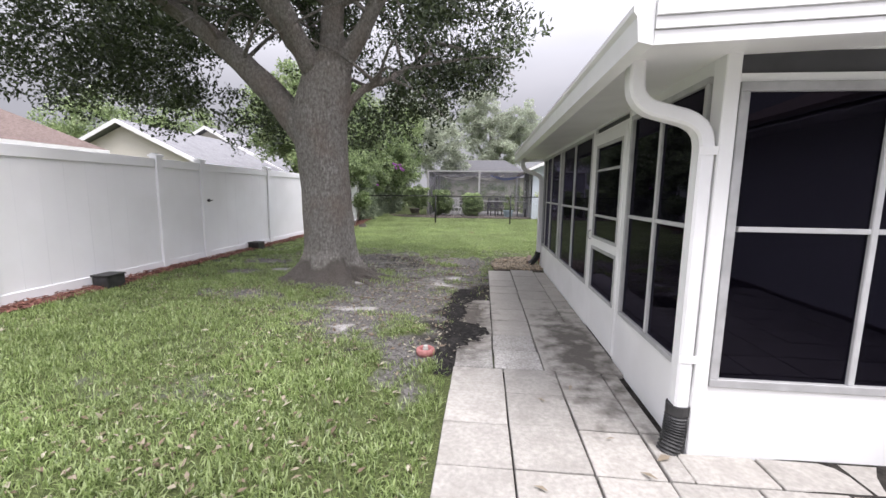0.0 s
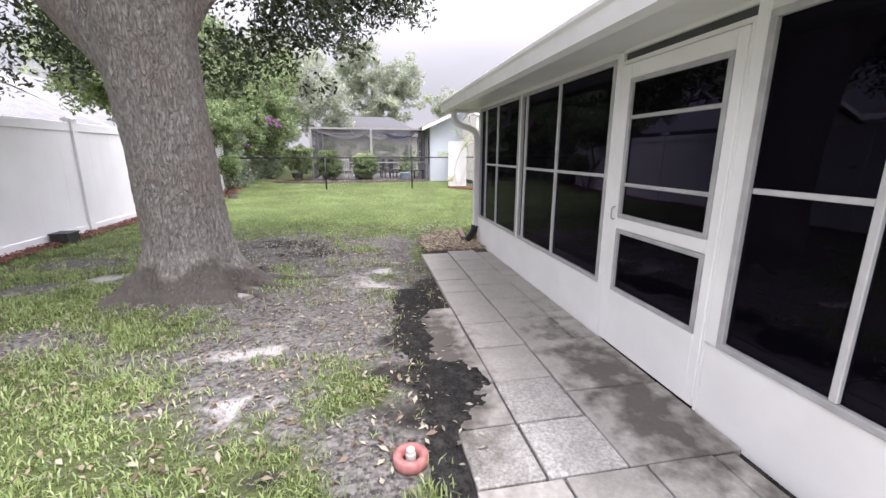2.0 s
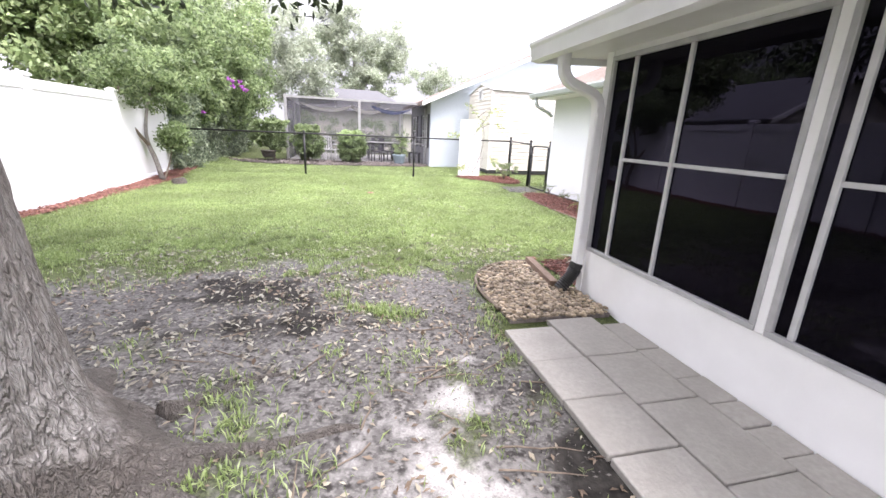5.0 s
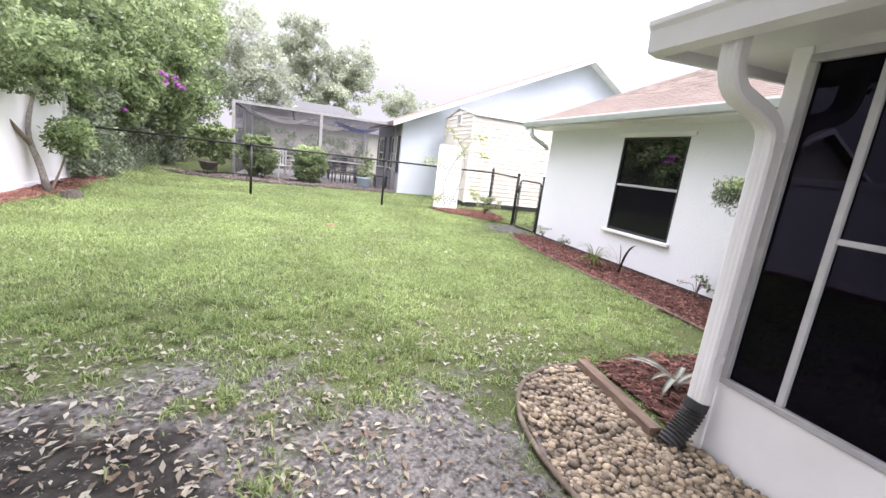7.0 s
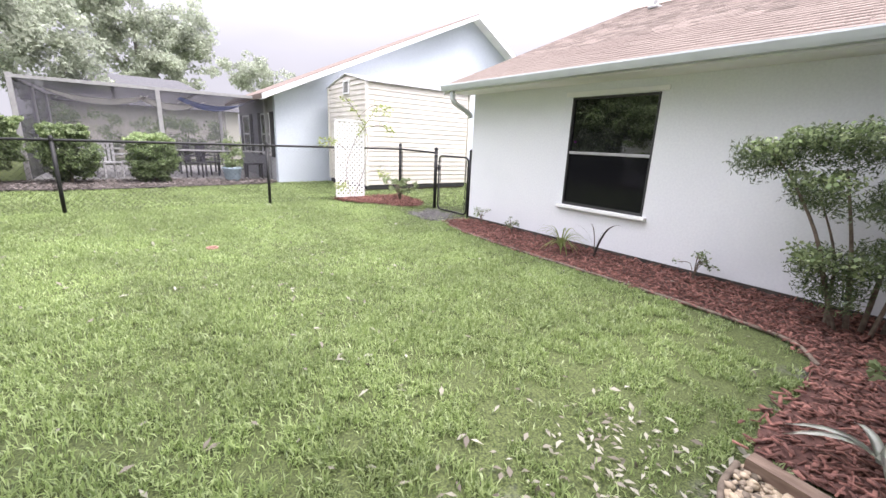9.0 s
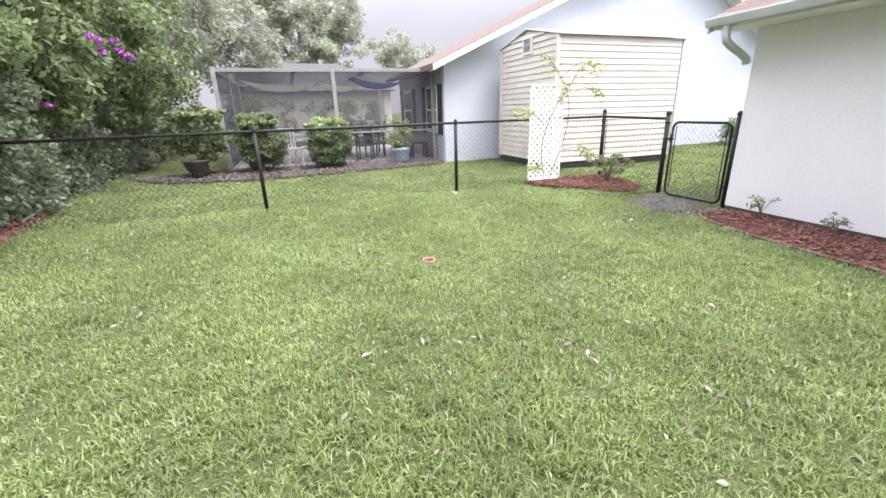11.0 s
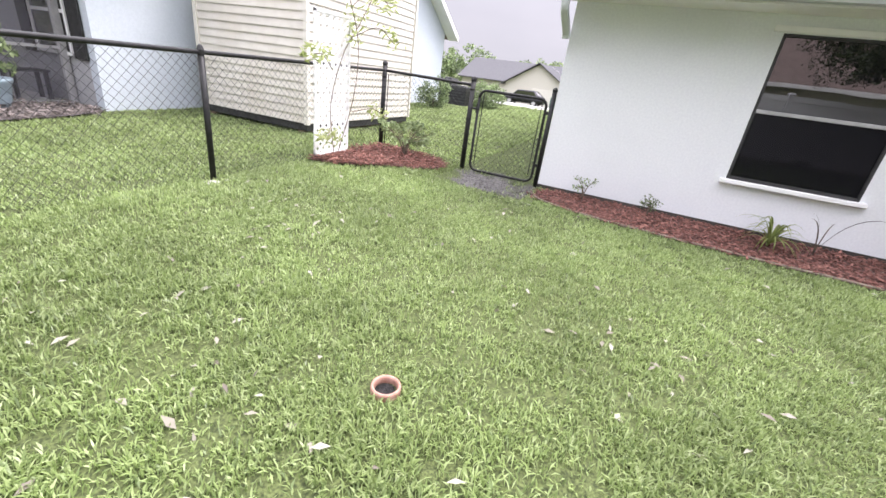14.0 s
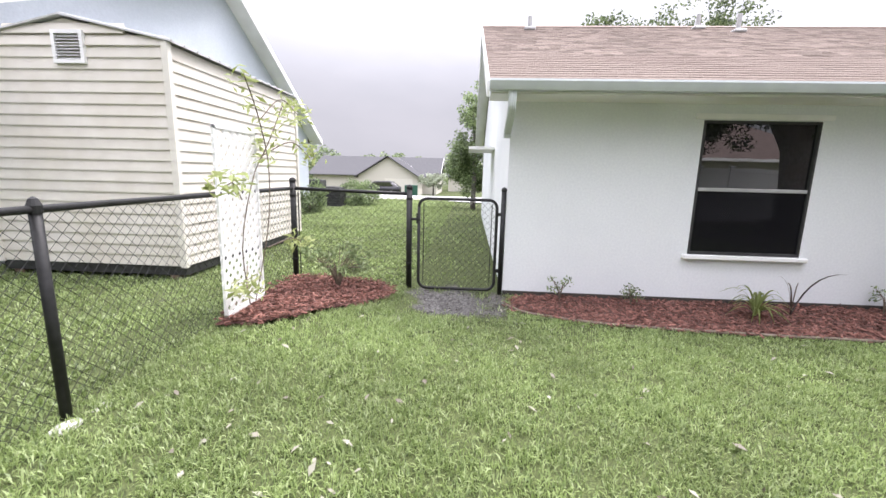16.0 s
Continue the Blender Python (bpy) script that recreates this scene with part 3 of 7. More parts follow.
def leaves(name, centres, size, mat, parent=None, label="", flat=0.0, slim=0.45, droop=0.0, rng=None):
    """Many pointed leaves, each a folded diamond of four corners, turned at random about its place."""
    rng = rng or RNG
    c = np.asarray(centres, dtype=np.float64)
    n = len(c)
    d = rng.normal(size=(n, 3))
    d[:, 2] = d[:, 2] * (1 - flat) - droop
    d /= np.linalg.norm(d, axis=1)[:, None]
    q = rng.normal(size=(n, 3))
    if flat:
        q = q * (1 - flat) + np.array([0, 0, 1.0]) * flat * 2
    s = np.cross(d, q)
    s /= np.linalg.norm(s, axis=1)[:, None] + 1e-9
    nn = np.cross(s, d)
    L = size * rng.uniform(0.6, 1.3, n)[:, None]
    W = L * slim * rng.uniform(0.7, 1.2, n)[:, None] * 0.5
    v = np.empty((n, 4, 3))
    v[:, 0] = c - d * L * 0.5
    v[:, 1] = c + s * W - d * L * 0.05 + nn * L * 0.07
    v[:, 2] = c + d * L * 0.5 - nn * L * 0.05
    v[:, 3] = c - s * W - d * L * 0.05 + nn * L * 0.07
    return bulk(name, (v.reshape(-1, 3), np.arange(4 * n)), np.full(n, 4), mat, parent, label)


def clumps(centres, radius, per, rng=None, squash=0.7):
    rng = rng or RNG
    c = np.repeat(np.asarray(centres, dtype=np.float64), per, axis=0)
    o = rng.normal(size=c.shape)
    o /= np.linalg.norm(o, axis=1)[:, None]
    o *= radius * rng.uniform(0.15, 1, len(c))[:, None] ** 0.6
    o[:, 2] *= squash
    return c + o


LATTICE = np.random.default_rng(3).uniform(size=(64, 64))


def vnoise(x, y, scale, shift=0.0):
    """Smooth value noise in 0..1 for arrays."""
    u, v = x * scale + 100 + shift, y * scale + 100 + shift * 1.7
    i, j = np.floor(u).astype(int), np.floor(v).astype(int)
    fu, fv = u - i, v - j
    fu, fv = fu * fu * (3 - 2 * fu), fv * fv * (3 - 2 * fv)
    g = lambda a, b: LATTICE[a % 64, b % 64]
    return (g(i, j) * (1 - fu) + g(i + 1, j) * fu) * (1 - fv) + (g(i, j + 1) * (1 - fu) + g(i + 1, j + 1) * fu) * fv


def smooth(a, b, x):
    t = np.clip((x - a) / (b - a), 0, 1)
    return t * t * (3 - 2 * t)


# ---- ground ----
def rise(x, y):
    """The lie of the land: a little higher past the wire fence, falling away to the street."""
    return 0.09 * smooth(14.6, 17.2, y) * smooth(26, 20, x) - 1.55 * smooth(20, 62, x) + 0.06 * smooth(-4.3, -5.1, x)


def blob(x, y, cx, cy, rx, ry):
    return np.clip(1.25 - np.sqrt(((x - cx) / rx) ** 2 + ((y - cy) / ry) ** 2), 0, 1)


def soil_map(x, y):
    """Bare earth about the oak and along the path, 0 to 1."""
    s = np.zeros_like(x)
    for cx, cy, rx, ry in ((-0.8, 5.7, 1.5, 1.9), (-2.2, 6.8, 1.5, 1.1), (-0.05, 4.6, 0.45, 1.9), (-0.9, 7.5, 1.6, 0.9), (-0.45, 3.3, 0.35, 0.9), (-2.9, 5.2, 0.8, 0.35), (-0.28, 2.75, 0.13, 0.5), (-4.0, 6.6, 0.7, 0.35), (-0.3, 8.1, 0.9, 0.5), (-2.2, 8.0, 2.0, 0.8), (-3.8, 7.6, 0.8, 0.5), (-1.5, 8.45, 0.85, 0.45)):
        s = np.maximum(s, blob(x, y, cx, cy, rx, ry))
    s = np.maximum(s + (vnoise(x, y, 1.9) - 0.5) * 0.8, blob(x, y, 0.05, 5.4, 0.42, 2.7)) + (vnoise(x, y, 5.5, 9) - 0.5) * 0.5
    s = np.maximum(s, 0.62 * blob(x, y, -1.3, 8.75, 3.2, 0.95) * (0.35 + vnoise(x, y, 3.4, 17)) + 0.35 * (vnoise(x, y, 8.5, 29) - 0.5) * (blob(x, y, -1.3, 8.75, 3.2, 0.95) > 0))
    return np.clip(s * smooth(10.6, 8.9, y) + blob(x, y, 3.95, 15.2, 0.6, 0.65) + 0.9 * (vnoise(x, y, 5.5, 9) - 0.5) * (y > 14) * (x > 3.2), 0, 1)


def sand_map(x, y):
    s = np.zeros_like(x)
    for cx, cy, rx, ry in ((-1.1, 4.75, 0.55, 0.14), (-0.85, 5.3, 0.45, 0.18), (-0.45, 6.2, 0.42, 0.5), (-1.75, 4.7, 0.35, 0.12), (-1.15, 4.1, 0.25, 0.3), (-1.5, 6.0, 0.3, 0.2), (-3.4, 6.9, 0.5, 0.2), (-0.2, 6.9, 0.3, 0.4)):
        s = np.maximum(s, blob(x, y, cx, cy, rx, ry))
    return np.clip(0.8 * s + ((vnoise(x, y, 3.5, 4) - 0.5) * 1.1 + (vnoise(x, y, 9, 14) - 0.5) * 0.9 - 0.16) * (s > 0.01), 0, 1)


def wet_map(x, y):
    s = np.maximum(blob(x, y, 0.05, 4.35, 0.52, 1.1), blob(x, y, 0.22, 5.8, 0.22, 1.0) * 0.75)
    s = np.maximum(s, np.maximum(blob(x, y, -1.5, 8.45, 0.85, 0.42) * 0.9, blob(x, y, -1.55, 7.75, 0.8, 0.32) * 0.75))
    s = np.maximum(s, blob(x, y, -0.9, 3.5, 0.18, 0.14))
    s = np.maximum(s, 1.6 * ((x > 0.02) & (y < 3.2) | (x > 0.34) & (y < 7.45)))
    return np.clip(s + ((vnoise(x, y, 4.5, 21) - 0.5) * 0.9 + (vnoise(x, y, 11, 5) - 0.5) * 0.7) * (s > 0.01), 0, 1)


def ground_height(x, y):
    h = rise(x, y) + (vnoise(x, y, 0.8) - 0.5) * 0.03 + (vnoise(x, y, 5) - 0.5) * 0.008
    h += 0.09 * np.exp(-(((x + 2.24) / 0.85) ** 2 + ((y - 6.42) / 0.85) ** 2))
    under = smooth(0.55, 0.25, np.abs(x - 0.75) - 0.55) * smooth(7.75, 7.4, y)
    front = smooth(1.9, 1.5, y) * smooth(-0.15, 0.1, x)
    hard = np.maximum(under * (x > -0.1), front)
    hard = np.maximum(hard, smooth(-0.14, -0.04, x) * smooth(5.5, 5.3, y) * (x < 1.3))
    return h * (1 - hard) - 0.03 * hard


def ground():
    xs = np.concatenate((-np.geomspace(1500, 6.5, 26), np.arange(-6.2, 5.01, 0.1), np.geomspace(5.3, 1500, 44)))
    ys = np.concatenate((-np.geomspace(1500, 2.2, 22), np.arange(-2.0, 19.01, 0.1), np.geomspace(19.3, 1500, 34)))
    gx, gy = np.meshgrid(xs, ys)
    v = np.stack((gx, gy, ground_height(gx, gy)), axis=-1).reshape(-1, 3)
    w, h = len(xs), len(ys)
    i = (np.arange(h - 1)[:, None] * w + np.arange(w - 1)[None]).ravel()
    ob = bulk("ground", (v, np.stack((i, i + 1, i + w + 1, i + w), axis=1).ravel()), np.full(len(i), 4), M_GROUND)
    for name, fn in (("soil", soil_map), ("sand", sand_map), ("wet", wet_map)):
        a = ob.data.attributes.new(name, "FLOAT", "POINT")
        a.data.foreach_set("value", fn(v[:, 0], v[:, 1]).astype(np.float32))
    ob.data.polygons.foreach_set("use_smooth", [True] * len(ob.data.polygons))
    return tagged(ob, "patchy back lawn with bare sandy soil round the oak", "lawn", kind="structure")


ground()

# ---- the screened porch: wall along x = 1.33, front along y = 2.29 ----
PX, PY0, PY1 = 1.33, 2.29, 8.1
KICK, HEAD = 0.42, 2.04


def porch_window(parent, axis, a, b, z0, z1, plane, mull, bar, depth=0.05, skip=False, f=0.035):
    """A framed unit of four dark panes. axis 'y': it stands in the plane x = plane and runs along y."""
    def rect(u0, u1, w0, w1, d0, d1):
        return (plane + d0, plane + d1, u0, u1, w0, w1) if axis == "y" else (u0, u1, plane + d0, plane + d1, w0, w1)
    unit = part("window", boxes(rect(a, b, z0, z0 + f, -0.012, depth), rect(a, b, z1 - f, z1, -0.012, depth), rect(a, a + f, z0 + f, z1 - f, -0.012, depth), rect(b - f, b, z0 + f, z1 - f, -0.012, depth), bevel=0.004), M_FRAME, parent, "grey aluminium frame with four smoked panes")
    cols = [a + f] + list(mull) + [b - f]
    for m in mull:
        part("mullion", boxes(rect(m - 0.016, m + 0.016, z0 + f, z1 - f, -0.006, 0.03), bevel=0.004), M_BAR, unit)
    for c0, c1 in zip(cols, cols[1:]):
        if skip and c1 == cols[-1]:
            part("pane", boxes(rect(c0, c1, z0 + f, z1 - f, 0.014, 0.018)), M_GLASS, unit).visible_shadow = False
            continue
        part("glazing_bar", boxes(rect(c0 + 0.016, c1 - 0.016, bar - 0.013, bar + 0.013, -0.003, 0.027), bevel=0.003), M_BAR, unit)
        for w0, w1 in ((z0 + f, bar - 0.013), (bar + 0.013, z1 - f)):
            pane = part("pane", boxes(rect(c0, c1, w0, w1, 0.014, 0.018)), M_GLASS, unit)
            pane.visible_shadow = False
    return unit


def porch():
    p = thing("screened_porch", (PX, 5.1, 0), "white aluminium screened porch with dark panes on a low wall", "porch", kind="structure")
    # low walls
    part("low_wall", boxes((PX, PX + 0.09, PY0 + 0.09, 3.57, -0.05, KICK), bevel=0.004), M_WHITE, p)
    part("low_wall", boxes((PX, PX + 0.09, 4.56, PY1, -0.05, KICK), bevel=0.004), M_WHITE, p)
    part("front_low_wall", boxes((PX, 4.35, PY0, PY0 + 0.09, -0.05, 0.395), bevel=0.004), M_WHITE, p)
    part("back_low_wall", boxes((PX + 0.09, 4.35, PY1 - 0.09, PY1, -0.05, KICK), bevel=0.004), M_WHITE, p)
    # posts
    for y0, y1 in ((3.50, 3.57), (4.55, 4.62), (6.375, 6.43), (8.04, 8.1)):
        part("post", boxes((PX - 0.006, PX + 0.07, y0, y1, KICK, HEAD + 0.02), bevel=0.004), M_WHITE, p)
    part("corner_post", boxes((PX + 0.002, PX + 0.075, PY0 - 0.012, PY0 + 0.10, -0.02, HEAD + 0.06), bevel=0.005), M_WHITE, p)
    part("far_corner_post", boxes((PX - 0.012, PX + 0.05, PY1 - 0.06, PY1 + 0.02, -0.02, HEAD + 0.03), bevel=0.005), M_WHITE, p)
    # heads
    part("head_rail", boxes((PX + 0.003, PX + 0.07, PY0 + 0.1, 3.50, 2.0, 2.1)), M_WHITE, p)
    part("head_rail", boxes((PX + 0.003, PX + 0.07, 4.62, 8.04, 2.03, 2.1)), M_WHITE, p)
    for z0, z1 in ((1.945, 1.985), (2.09, 2.16)):
        part("front_head_rail", boxes((PX + 0.078, 4.35, PY0 + 0.003, PY0 + 0.07, z0, z1)), M_WHITE, p)
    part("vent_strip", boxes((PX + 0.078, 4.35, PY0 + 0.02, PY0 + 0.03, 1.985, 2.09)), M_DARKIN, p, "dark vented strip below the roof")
    # panes along the path
    porch_window(p, "y", 2.40, 3.50, KICK, 2.0, PX, (2.96,), 1.23)
    porch_window(p, "y", 4.62, 6.375, KICK, 2.03, PX, (5.48, 6.25), 1.235, skip=True)
    porch_window(p, "y", 6.43, 8.04, KICK, 2.03, PX, (7.24, 7.76), 1.24, skip=True)
    # panes in the front
    porch_window(p, "x", 1.41, 2.80, 0.395, 1.945, PY0, (2.10,), 1.235, f=0.045)
    porch_window(p, "x", 2.86, 4.25, 0.395, 1.945, PY0, (3.55,), 1.235, f=0.045)
    porch_window(p, "x", 1.42, 4.2, KICK, 2.03, PY1 - 0.05, (2.1, 2.8, 3.5), 1.24)
    # door
    d = part("door", boxes((PX - 0.012, PX + 0.03, 3.59, 3.65, 0.016, 1.97), (PX - 0.012, PX + 0.03, 4.44, 4.525, 0.016, 1.97), (PX - 0.012, PX + 0.03, 3.65, 4.44, 0.016, 0.425), (PX - 0.012, PX + 0.03, 3.65, 4.44, 0.88, 0.957), (PX - 0.012, PX + 0.03, 3.65, 4.44, 1.877, 1.97), bevel=0.004), M_WHITE, p, "white screen door, closed")
    part("door_jamb", boxes((PX - 0.004, PX + 0.06, 3.57, 3.588, 0, 2.0), (PX - 0.004, PX + 0.06, 4.528, 4.55, 0, 2.0), (PX - 0.004, PX + 0.06, 3.588, 4.528, 1.975, 2.0), (PX - 0.004, PX + 0.06, 3.57, 4.55, 2.05, 2.1)), M_WHITE, p)
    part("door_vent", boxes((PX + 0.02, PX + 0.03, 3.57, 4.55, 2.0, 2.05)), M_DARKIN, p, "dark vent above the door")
    for z0, z1 in ((0.425, 0.88), (0.957, 1.877)):
        part("door_frame", boxes((PX - 0.016, PX + 0.02, 3.652, 4.438, z0 + 0.002, z0 + 0.03), (PX - 0.016, PX + 0.02, 3.652, 4.438, z1 - 0.03, z1 - 0.002), (PX - 0.016, PX + 0.02, 3.652, 3.682, z0 + 0.03, z1 - 0.03), (PX - 0.016, PX + 0.02, 4.408, 4.438, z0 + 0.03, z1 - 0.03), bevel=0.003), M_FRAME, d, "grey aluminium inner frame")
    for z in (1.19, 1.63):
        part("glazing_bar", boxes((PX - 0.01, PX + 0.015, 3.682, 4.408, z - 0.012, z + 0.012), bevel=0.003), M_FRAME, d)
    for z0, z1 in ((0.455, 0.85), (0.987, 1.178), (1.202, 1.618), (1.642, 1.847)):
        pane = part("pane", boxes((PX + 0.002, PX + 0.006, 3.682, 4.408, z0, z1)), M_GLASS, d)
        pane.visible_shadow = False
    bm = bmesh.new()
    tube(bm, curve_points([(PX - 0.012, 4.475, 1.03), (PX - 0.035, 4.475, 1.02), (PX - 0.035, 4.475, 0.95), (PX - 0.012, 4.475, 0.94)], 10), 0.006, 8)
    part("door_handle", bm, M_FRAME, d, smooth=True)
    # roof slab, fascia with gutter lip, soffit
    def roof_z(x):
        return 2.0 + 0.04 * (x - 0.84)
    bm = bmesh.new()
    prism(bm, [(0.86, roof_z(0.86) + 0.085), (4.3, roof_z(4.3) + 0.085), (4.3, roof_z(4.3) + 0.14), (0.86, roof_z(0.86) + 0.14)], "y", 1.97, 8.42)
    part("roof", bm, M_ALU, p)
    bm = bmesh.new()
    prism(bm, [(0.86, 2.045), (PX + 0.07, 2.075), (PX + 0.07, 2.085), (0.86, 2.055)], "y", 2.1, 8.40)
    part("soffit", bm, M_WHITE, p)
    bm = bmesh.new()
    prism(bm, [(0.80, 2.015), (0.86, 2.0), (0.86, 2.165), (0.785, 2.165), (0.775, 2.155), (0.775, 2.13), (0.79, 2.11)], "y", 1.93, 8.46)
    part("gutter", bm, M_ALU, p, "white aluminium gutter")
    for y in (1.93, 8.43):
        for z0, z1, d in ((0.0, 0.055, 0.0), (0.06, 0.105, 0.008), (0.11, 0.175, 0.016)):
            lo = [(0.862, roof_z(0.86) + z0), (4.3, roof_z(4.3) + z0), (4.3, roof_z(4.3) + z1), (0.862, roof_z(0.86) + z1)]
            part("fascia", prism(bmesh.new(), lo, "y", y - d, y + 0.03 - d), M_ALU, p)
    bm = bmesh.new()
    prism(bm, [(PX - 0.02, roof_z(PX) + 0.05), (4.3, roof_z(4.3) + 0.05), (4.3, roof_z(4.3) + 0.07), (PX - 0.02, roof_z(PX) + 0.07)], "y", 1.96, 8.41)
    part("ceiling", bm, M_WHITE, p)
    part("porch_floor", boxes((PX + 0.09, 4.35, PY0 + 0.09, PY1 - 0.09, -0.04, 0.03)), M_CONC, p)
    return p


def flat_pipe(bm, pts, half_y, half_n):
    """A fluted square-section pipe along points that lie in a plane of constant y."""
    c = 0.012
    prof = []
    for sx, sy, flip in ((1, 1, 0), (-1, 1, 1), (-1, -1, 0), (1, -1, 1)):
        a, b = (sx * half_y, sy * (half_n - c)), (sx * (half_y - c), sy * half_n)
        prof += [b, a] if flip else [a, b]
        if flip == 0 and sy == 1 or flip == 0 and sy == -1:
            for k in (-0.45, -0.2, 0.05, 0.3):
                prof.append((-sx * k * half_y, sy * (half_n - (0.002 if int(k * 20) % 2 else 0.0))))
    rings = []
    for i, p in enumerate(pts):
        d = (pts[min(i + 1, len(pts) - 1)] - pts[max(i - 1, 0)]).normalized()
        n = d.cross(Vector((0, 1, 0))).normalized()
        rings.append([bm.verts.new(p + Vector((0, u, 0)) + n * v) for u, v in prof])
    k = len(prof)
    for a, b in zip(rings, rings[1:]):
        for q in range(k):
            bm.faces.new((a[q], a[(q + 1) % k], b[(q + 1) % k], b[q]))
    bm.faces.new(rings[0])
    bm.faces.new(rings[-1])
    bmesh.ops.recalc_face_normals(bm, faces=bm.faces[:])
    return bm


def downspout(ctrl, x, y, boot):
    """A white square-edged downspout from the gutter to the corner, ending in a black flexible boot."""
    d = thing("downspout", (x, y, 0), "white aluminium downspout with a black corrugated boot", "downspout", "downspouts")
    pts = curve_points([(a, y, b) for a, b in ctrl], 26) + [Vector((x, y, 0.9)), Vector((x, y, 0.22))]
    part("pipe", flat_pipe(bmesh.new(), pts, 0.047, 0.038), M_ALU, d)
    for z in (1.60, 0.52):
        part("strap", boxes((x - 0.041, x + 0.046, y - 0.052, y - 0.048, z, z + 0.042)), M_WHITE, d)
    bm = bmesh.new()
    tube(bm, curve_points(boot, 30), [(0.062 if i % 2 else 0.053) if i > 5 else 0.060 for i in range(30)], 16)
    part("boot", bm, M_RUBBER, d, "black corrugated plastic boot")


porch()
downspout([(0.932, 2.05), (0.932, 1.96), (0.945, 1.89), (1.00, 1.835), (1.10, 1.805), (1.20, 1.775), (1.262, 1.725), (1.286, 1.65), (1.287, 1.5)], 1.287, 2.33, [(1.287, 2.33, 0.27), (1.285, 2.33, 0.17), (1.272, 2.32, 0.09), (1.245, 2.30, 0.0)])
downspout([(0.92, 2.06), (0.92, 1.95), (0.935, 1.88), (0.99, 1.82), (1.09, 1.785), (1.19, 1.75), (1.255, 1.70), (1.278, 1.62), (1.28, 1.5)], 1.28, 8.09, [(1.28, 8.09, 0.28), (1.255, 8.09, 0.19), (1.205, 8.09, 0.11), (1.13, 8.09, 0.03)])


# ---- roofs and walls of houses ----
def shingle_courses(name, parent, eave_a, eave_b, up, courses, tab, step, mat, lift=0.012, rng=None):
    """Courses of shingle tabs on a slope: from eave point a to b, rising by the unit vector up."""
    rng = rng or np.random.default_rng(11)
    a, b, up = np.array(eave_a, float), np.array(eave_b, float), np.array(up, float)
    run = b - a
    length = np.linalg.norm(run)
    run /= length
    nrm = np.cross(run, up)
    if nrm[2] < 0:
        nrm = -nrm
    vs, fs = [], []
    k = 0
    for c in range(courses):
        s = -rng.uniform(0, tab)
        while s < length:
            w = tab * rng.uniform(0.6, 1.25)
            s0, s1 = max(s, 0), min(s + w - 0.006, length)
            if s1 - s0 > 0.02:
                lo, hi = c * step + rng.uniform(-0.006, 0.006), (c + 1) * step + 0.03
                t = lift * rng.uniform(0.7, 1.3)
                p = a + up * lo
                q = a + up * hi
                tabv = [p + run * s0, p + run * s1, p + run * s1 + nrm * t, p + run * s0 + nrm * t, q + run * s1 + nrm * 0.001, q + run * s0 + nrm * 0.001]
                if c < 12 and tabv[0][1] > 7.5:
                    bulk("shingle", (np.array(tabv), np.array([0, 1, 2, 3, 3, 2, 4, 5])), [4, 4], mat, parent)
                    s += w
                    continue
                vs += tabv
                fs += [k, k + 1, k + 2, k + 3, k + 3, k + 2, k + 4, k + 5]
                k += 6
            s += w
    ob = bulk(name, (np.array(vs), np.array(fs)), np.full(len(fs) // 4, 4), mat, parent)
    ob["kind"] = "stuff"
    return ob


